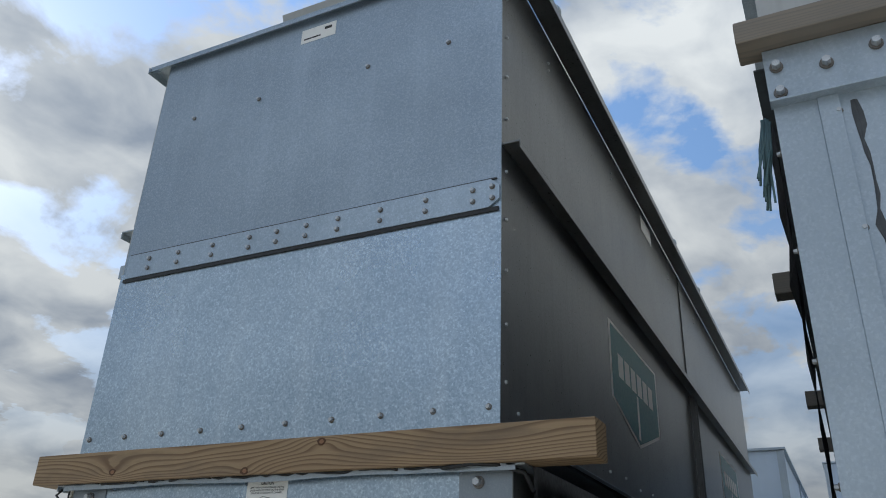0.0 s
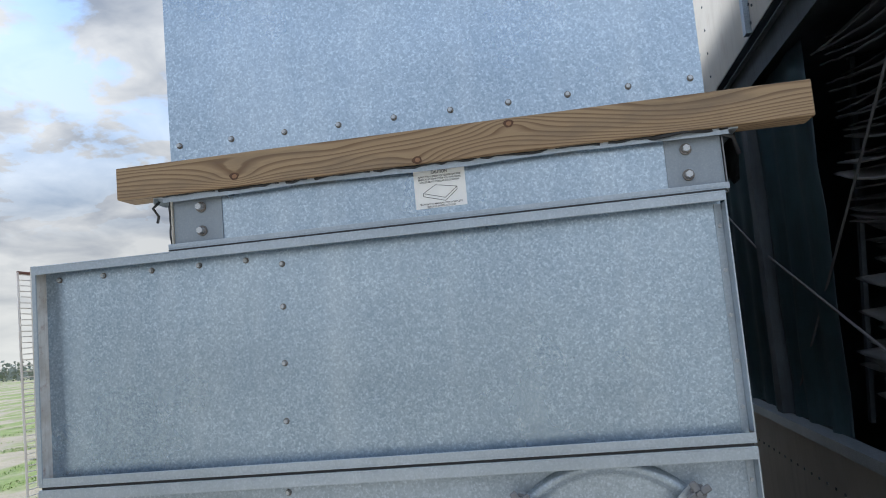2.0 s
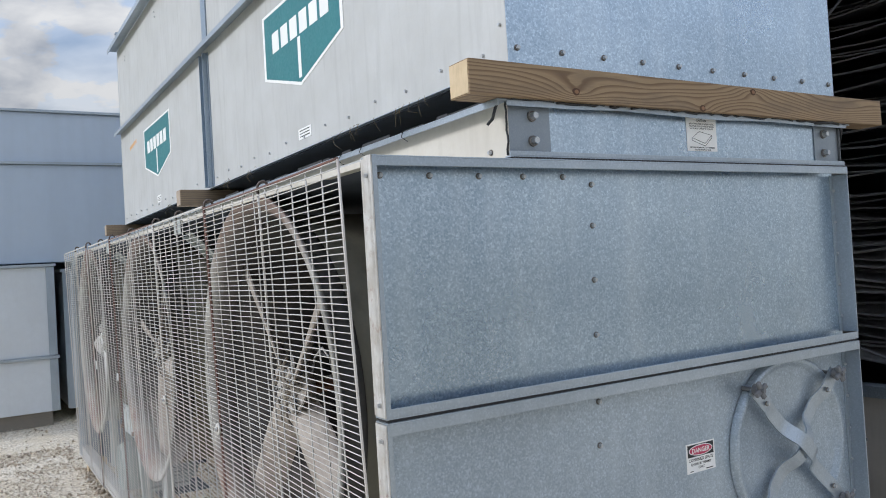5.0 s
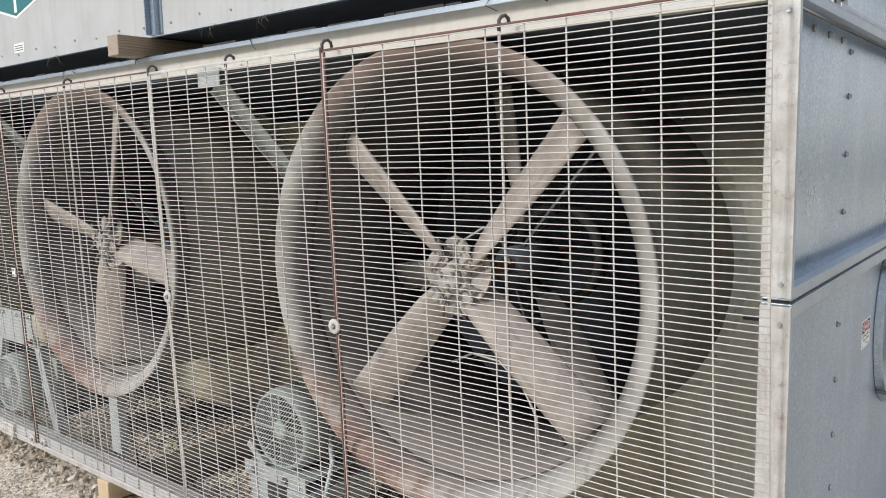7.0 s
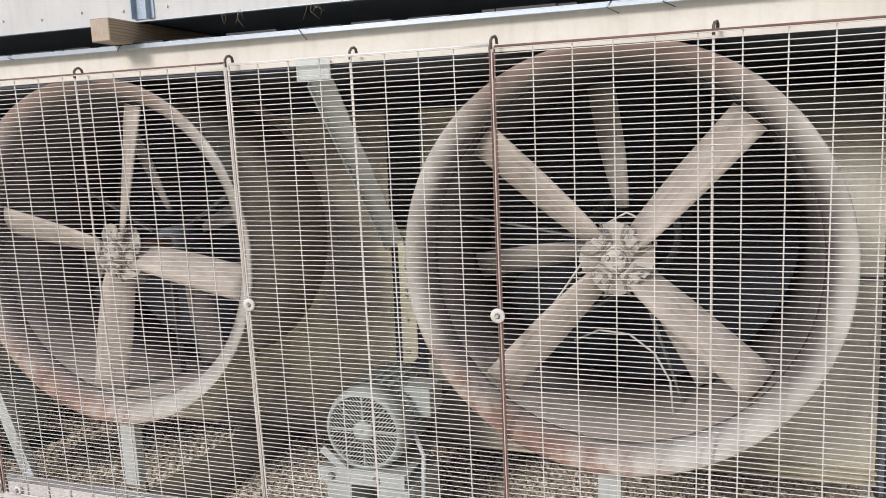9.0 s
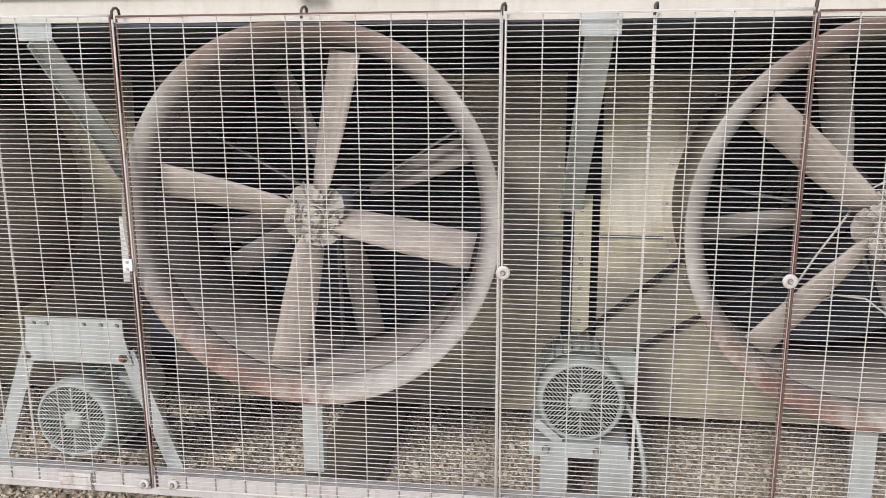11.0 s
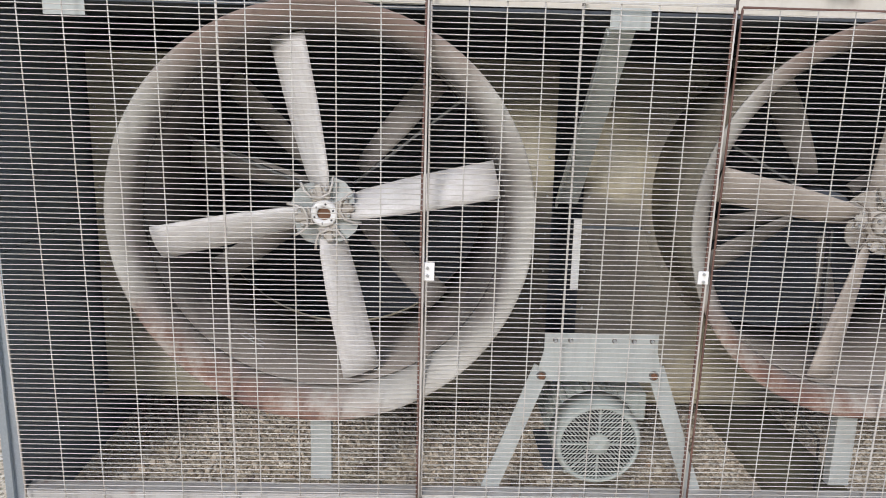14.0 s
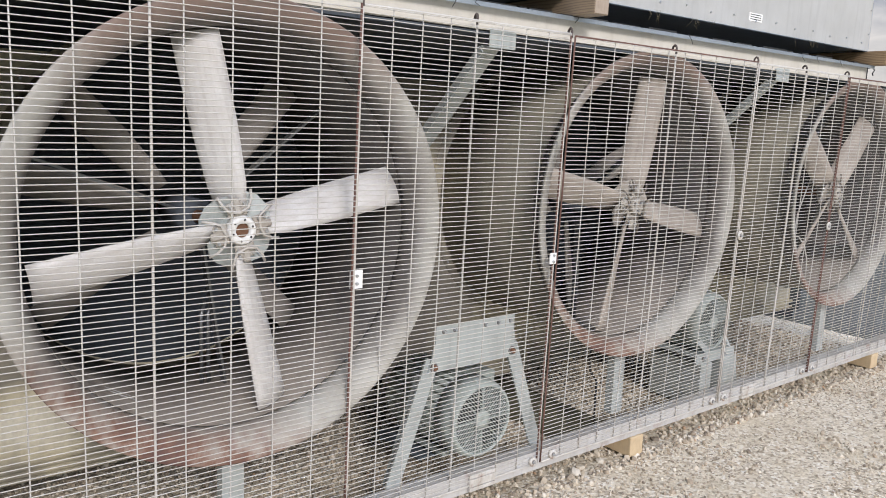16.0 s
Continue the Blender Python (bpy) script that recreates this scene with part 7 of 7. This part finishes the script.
def build_yard():
    # far pale unit with louvres
    t = build_box_unit("louvred_tower", "pale two-storey cooling tower with a louvred base, across the yard", -35.3, -34.0, -9.65, -7.9, ((0.12, 1.45, 0.0), (1.45, 2.75, 0.0)), M_BLUE, "units across the yard")
    for k in range(7):
        bm = bmesh.new()
        bar(bm, (-33.95, -9.5, 0.42 + 0.13 * k), (-33.95, -8.2, 0.42 + 0.13 * k), 0.09, 0.03, (0.5, 0, 1))
        part("louvre", bm, M_DULL, t)
    # black sheet paints the shade behind the louvres
    part("louvre_recess", boxes((-34.02, -33.99, -9.55, -8.15, 0.36, 1.34)), M_INK_SHADE, t)
    bm = bmesh.new()
    tube(bm, (-34.65, -8.8, 2.75), (-34.65, -8.8, 2.95), 0.62, 24)
    part("fan_stack", bm, M_BLUE, t)
    for y in (-8.05, -7.85):
        bm = bmesh.new()
        tube(bm, (-33.9, y, 0.1), (-33.9, y, 2.7), 0.06, 8)
        part("riser_pipe", bm, M_BLUE, t)
    build_box_unit("stacked_tower", "grey stacked steel tower across the yard", -41.0, -38.0, -14.3, -12.2, ((0.1, 1.5, 0.0), (1.5, 2.2, 0.0), (2.2, 3.2, 0.0)), M_BLUE, "units across the yard")
    build_box_unit("stacked_tower", "blue-grey steel unit across the yard", -37.5, -34.5, -14.6, -12.9, ((0.3, 1.0, 0.0), (1.0, 1.7, 0.0)), M_BLUE, "units across the yard")
    build_box_unit("flat_box_unit", "low pale steel box on a trailer across the yard", -62.0, -55.0, -17.2, -14.0, ((1.0, 2.4, 0.0),), M_PALE, "units across the yard")
    tr = thing("flat_trailer", "low flat trailer with dark wheels across the yard", "trailer", (-58, -15.5, 0))
    part("deck", boxes((-63, -54, -17, -14, 0.8, 1.0)), M_DULL, tr)
    for x in (-61.5, -60.2, -55.8):
        for y in (-17.0, -14.0):
            bm = bmesh.new()
            tube(bm, (x, y - 0.15, 0.5), (x, y + 0.15, 0.5), 0.5, 20)
            w = part("wheel", bm, M_TYRE, tr)
            bm = bmesh.new()
            tube(bm, (x, y - 0.17, 0.5), (x, y + 0.17, 0.5), 0.25, 14)
            part("rim", bm, M_RUST, w)
    # yellow pipe elbow lying in the grass
    y = thing("pipe_spool", "faded yellow flanged pipe spool lying on the ground", "pipe", (-10.4, -2.30, 0))
    bm = bmesh.new()
    tube(bm, (-10.6, -2.42, 0.42), (-10.1, -1.35, 0.62), 0.115, 18)
    part("pipe", bm, M_YELLOW, y)
    for p, q in (((-10.6, -2.42, 0.42), (-10.62, -2.52, 0.05)), ((-10.62, -2.46, 0.2), (-10.7, -2.85, 0.12)), ((-10.42, -2.10, 0.44), (-10.5, -2.22, 0.03)), ((-10.25, -1.75, 0.5), (-10.2, -1.70, 0.10))):
        bm = bmesh.new()
        tube(bm, p, q, 0.075, 16)
        tube(bm, Vector(q), Vector(q) + (Vector(q) - Vector(p)).normalized() * 0.03, 0.11, 18)
        part("branch", bm, M_YELLOW, y)
    alone("fallen_pole", tubes(bmesh.new(), [(-10.0, -3.3, 0.03), (-11.2, -2.4, 0.05), (-12.4, -1.6, 0.04)], 0.03, 8), M_STRAP, "pale pole lying in the grass", "pole", (-11, -2.4, 0.03))
    # steel trolley
    c = thing("steel_trolley", "rusty steel hand trolley frame standing in the yard", "trolley", (-14.9, -3.3, 0))
    for p, q in (((-14.9, -3.5, 0.1), (-14.9, -3.5, 1.25)), ((-14.9, -3.1, 0.1), (-14.9, -3.1, 1.25)), ((-14.9, -3.5, 1.25), (-14.9, -3.1, 1.25)), ((-14.9, -3.5, 0.35), (-14.3, -3.0, 0.2)), ((-14.9, -3.1, 0.7), (-14.6, -2.8, 0.2)), ((-14.9, -3.1, 0.75), (-14.9, -2.7, 0.7))):
        bm = bmesh.new()
        tube(bm, p, q, 0.024, 8)
        part("tube", bm, M_RUST, c)
    bm = bmesh.new()
    tube(bm, (-14.8, -3.45, 0.14), (-14.8, -3.1, 0.14), 0.14, 14)
    part("wheel", bm, M_TYRE, c)


build_yard()


M_CART = weathered("faded_dark_green_paint", (0.10, 0.15, 0.135), (0.08, 0.10, 0.09), 0.5, 0.7)


def build_crane():
    k = thing("mobile_crane", "faded grey rough-terrain crane with big tyres across the yard", "crane", (-32, -15.5, 0))
    d = Vector((0.34, 0.94, 0)).normalized()
    side = Vector((0.94, -0.34, 0))
    o = Vector((-33.03, -14.82, 0))

    def at(a, b, z):
        return o + d * a + side * b + Vector((0, 0, z))

    def slab(a0, a1, b0, b1, z0, z1, bev=0.03):
        bm = bmesh.new()
        bar(bm, at(a0, (b0 + b1) / 2, (z0 + z1) / 2), at(a1, (b0 + b1) / 2, (z0 + z1) / 2), b1 - b0, z1 - z0, side, bev)
        return bm

    part("chassis", slab(-2.8, 3.0, -0.6, 0.6, 0.72, 1.35), M_DULL, k)
    part("deck", slab(-2.6, 3.2, -1.0, 1.0, 1.35, 1.58), M_DULL, k)
    part("engine_cover", slab(1.9, 3.15, -0.9, 0.9, 1.62, 2.25), M_CRANE, k)
    part("exhaust", tubes(bmesh.new(), [at(2.5, 0.7, 2.2), at(2.5, 0.7, 2.75), at(2.6, 0.7, 2.85)], 0.06, 8), M_DULL, k)

    def shape(points, b, depth):
        m = Matrix.Identity(4)
        for col, v in enumerate((d, Vector((0, 0, 1)), side, at(0, b, 0))):
            m.col[col][:3] = v
        return outline(bmesh.new(), points, m, depth)

    cab = part("cab", shape([(-0.35, 1.66), (1.55, 1.66), (1.55, 2.62), (1.25, 2.86), (0.0, 2.86), (-0.30, 2.15)], 0.05, 1.05), M_CRANE, k, "faded cream operator cab")
    part("cab_window", shape([(-0.18, 1.95), (0.78, 2.12), (0.78, 2.74), (0.06, 2.74), (-0.20, 2.18)], 1.10, 0.02), M_GLASS, cab)
    part("cab_window", shape([(1.08, 2.42), (1.32, 2.42), (1.32, 2.74), (1.08, 2.74)], 1.10, 0.02), M_GLASS, cab)
    part("counterweight", slab(1.7, 3.1, -1.0, 0.5, 1.9, 2.55, 0.08), M_CRANE, k)
    part("winch", tubes(bmesh.new(), [at(1.9, 0.5, 2.2), at(1.9, 1.0, 2.2)], 0.22, 14), M_DULL, k)
    for a in (-2.75,):
        part("outrigger", slab(a - 0.15, a + 0.15, -1.15, 1.15, 0.7, 1.2), M_CRANE, k)
    for a in (1.9, 2.5, 3.1):
        part("rail_post", tubes(bmesh.new(), [at(a, 0.95, 1.6), at(a, 0.95, 2.5)], 0.025, 6), M_CRANE, k)
    bm = bmesh.new()
    bar(bm, at(1.5, -0.3, 2.35), at(-9.0, -0.3, 3.65), 0.6, 0.62, side, 0.03)
    part("boom", bm, M_CRANE, k, "faded grey telescopic boom")
    bm = bmesh.new()
    bar(bm, at(-6.0, -0.3, 3.26), at(-13.5, -0.3, 4.47), 0.46, 0.46, side, 0.02)
    part("boom_tip", bm, M_CRANE, k)
    bm = bmesh.new()
    tube(bm, at(0.2, -0.3, 1.9), at(-2.8, -0.3, 2.5), 0.12, 10)
    part("boom_ram", bm, M_CRANE, k)
    for a in (-1.75, 2.35):
        for b in (-0.45, 1.12):
            bm = bmesh.new()
            tube(bm, at(a, b - 0.3, 0.72), at(a, b + 0.3, 0.72), 0.72, 32)
            tube(bm, at(a, b - 0.34, 0.72), at(a, b + 0.34, 0.72), 0.60, 32)
            w = part("wheel", bm, M_TYRE, k)
            bm = bmesh.new()
            tube(bm, at(a, b - 0.35, 0.72), at(a, b + 0.35, 0.72), 0.35, 20)
            part("rim", bm, M_WHITE, w, "white wheel rim")
            part("hub_cap", tubes(bmesh.new(), [at(a, b - 0.37, 0.72), at(a, b + 0.37, 0.72)], 0.17, 14), M_DULL, w)
    g = thing("cart", "small dark green cart with rubber wheels", "cart", (-27.3, -12.6, 0))
    part("tray", boxes((-28.2, -26.8, -13.6, -11.2, 0.58, 0.86), bevel=0.03), M_CART, g)
    for y in (-13.1, -11.5):
        bm = bmesh.new()
        tube(bm, (-26.75, y - 0.1, 0.35), (-26.75, y + 0.1, 0.35), 0.36, 18)
        part("wheel", bm, M_TYRE, g)
    for x in (-27.0, -28.0):
        part("frame", boxes((x, x + 0.06, -13.5, -11.3, 0.35, 0.58)), M_DULL, g)


build_crane()


def build_poles():
    for x, y, h in ((-88, -53.4, 4.8), (-96, -30.5, 5.0)):
        p = thing("utility_pole", "thin grey wooden utility pole beyond the yard", "utility pole", (x, y, 0), "utility poles")
        part("pole", tubes(bmesh.new(), [(x, y, -0.1), (x, y, h)], 0.11, 8), M_BARK, p)
        part("crossarm", boxes((x - 0.06, x + 0.06, y - 0.9, y + 0.9, h - 0.5, h - 0.38)), M_BARK, p)


build_poles()


# ---- trees and grass ----
def build_tree(x, y, h, w, seed, label):
    rnd = random.Random(seed)
    t = thing("tree", label, "tree", (x, y, 0), "scrub trees at the yard's edge")
    bm = bmesh.new()
    tips = []
    tube(bm, (x, y, 0), (x + 0.1, y, h * 0.45), 0.16, 8, 0.09)
    for k in range(9):
        a = rnd.uniform(0, 6.28)
        z0 = h * rnd.uniform(0.18, 0.45)
        q = Vector((x + math.cos(a) * w * rnd.uniform(0.2, 0.45), y + math.sin(a) * w * rnd.uniform(0.2, 0.45), h * rnd.uniform(0.5, 0.9)))
        tube(bm, (x + 0.05, y, z0), q, 0.06, 6, 0.02)
        tips.append(q)
    part("trunk", bm, M_BARK, t)
    verts, faces = [], []
    for k in range(4200):
        c = rnd.choice(tips) + Vector((rnd.gauss(0, w * 0.10), rnd.gauss(0, w * 0.10), rnd.gauss(0, h * 0.08)))
        s = rnd.uniform(0.09, 0.24)
        u, v = Vector((rnd.uniform(-1, 1), rnd.uniform(-1, 1), rnd.uniform(-1, 1))).normalized() * s, Vector((rnd.uniform(-1, 1), rnd.uniform(-1, 1), rnd.uniform(-1, 1))).normalized() * s
        n = len(verts)
        verts += [c - u, c + v * 0.7, c + u, c - v * 0.7]
        faces.append((n, n + 1, n + 2, n + 3))
    me = bpy.data.meshes.new("crown")
    me.from_pydata([tuple(p - Vector((x, y, 0))) for p in verts], [], faces)
    me.materials.append(M_FAR_LEAF)
    ob = new("crown", me)
    ob.parent = t
    return t


for k, (x, y, h, w) in enumerate(((-64, -26, 5.4, 4.2), (-72, -22, 4.4, 4.6), (-74, -18, 4.4, 5.0), (-66, -13, 4.0, 3.6), (-60, -9.5, 4.6, 3.8), (-62, -6.5, 3.8, 4.2), (-88, -48.8, 5.4, 5.0), (-70, -35.5, 5.4, 3.4))):
    build_tree(x, y, h, w, 30 + k, "bare-looking dark green scrub tree at the edge of the yard")


def build_hedge():
    rng = np.random.default_rng(3)
    n = 16000
    x = rng.uniform(-135, -85, n)
    y = rng.uniform(-120, 40, n)
    top = 1.7 + 0.8 * np.sin(y * 0.31) + 0.5 * np.sin(y * 0.83 + 1)
    z = rng.uniform(0, 1, n) * top
    s = rng.uniform(0.15, 0.45, n)
    a = rng.uniform(-1, 1, (n, 3))
    b = rng.uniform(-1, 1, (n, 3))
    a *= (s / np.linalg.norm(a, axis=1))[:, None]
    b *= (s * 0.8 / np.linalg.norm(b, axis=1))[:, None]
    c = np.stack([x, y, z], -1)
    pts = np.stack([c - a, c + b, c + a, c - b], 1).reshape(-1, 3)
    me = bpy.data.meshes.new("far_scrub")
    me.from_pydata(pts.tolist(), [], np.arange(n * 4).reshape(-1, 4).tolist())
    me.materials.append(M_FAR_LEAF)
    tagged(new("far_scrub", me), "dark line of scrub woodland at the horizon", "scrub", kind="stuff")


build_hedge()


def build_grass():
    rng = np.random.default_rng(11)
    n = 150000
    x = -5.6 - 24 * rng.random(n) ** 1.6
    y = -1.5 - 13 * rng.random(n) ** 1.3
    keep = np.array([noise.noise((a * 0.42, b * 1.1, 3.0)) + 0.6 * noise.noise((a * 1.9, b * 2.6, 7.0)) > 0.30 for a, b in zip(x, y)])
    x, y = x[keep], y[keep]
    n = len(x)
    h = rng.uniform(0.015, 0.055, n)
    ang = rng.uniform(0, 6.28, n)
    lean = rng.uniform(-0.05, 0.05, (n, 2))
    w = 0.007
    zb = np.array([-0.018 + 0.10 * min(1, max(abs(a + 2.7) - 3.6, abs(b + 0.2) - 1.8, 0) / 4) * noise.noise((a * 0.35, b * 0.35, 0.0)) for a, b in zip(x, y)])
    p0 = np.stack([x - w * np.cos(ang), y - w * np.sin(ang), zb], -1)
    p1 = np.stack([x + w * np.cos(ang), y + w * np.sin(ang), zb], -1)
    p2 = np.stack([x + lean[:, 0], y + lean[:, 1], zb + h], -1)
    turned = (p1 - p0)[:, 0] * (p2 - p0)[:, 1] - (p1 - p0)[:, 1] * (p2 - p0)[:, 0] < 0
    p0[turned], p1[turned] = p1[turned].copy(), p0[turned].copy()
    me = bpy.data.meshes.new("grass")
    me.from_pydata(np.stack([p0, p1, p2], 1).reshape(-1, 3).tolist(), [], np.arange(n * 3).reshape(-1, 3).tolist())
    me.materials.append(M_GRASS)
    me.normals_split_custom_set_from_vertices([(0.0, 0.0, 1.0)] * (3 * n))
    tagged(new("grass", me), "thin green grass tufts on the dirt yard", "grass", kind="stuff")


build_grass()
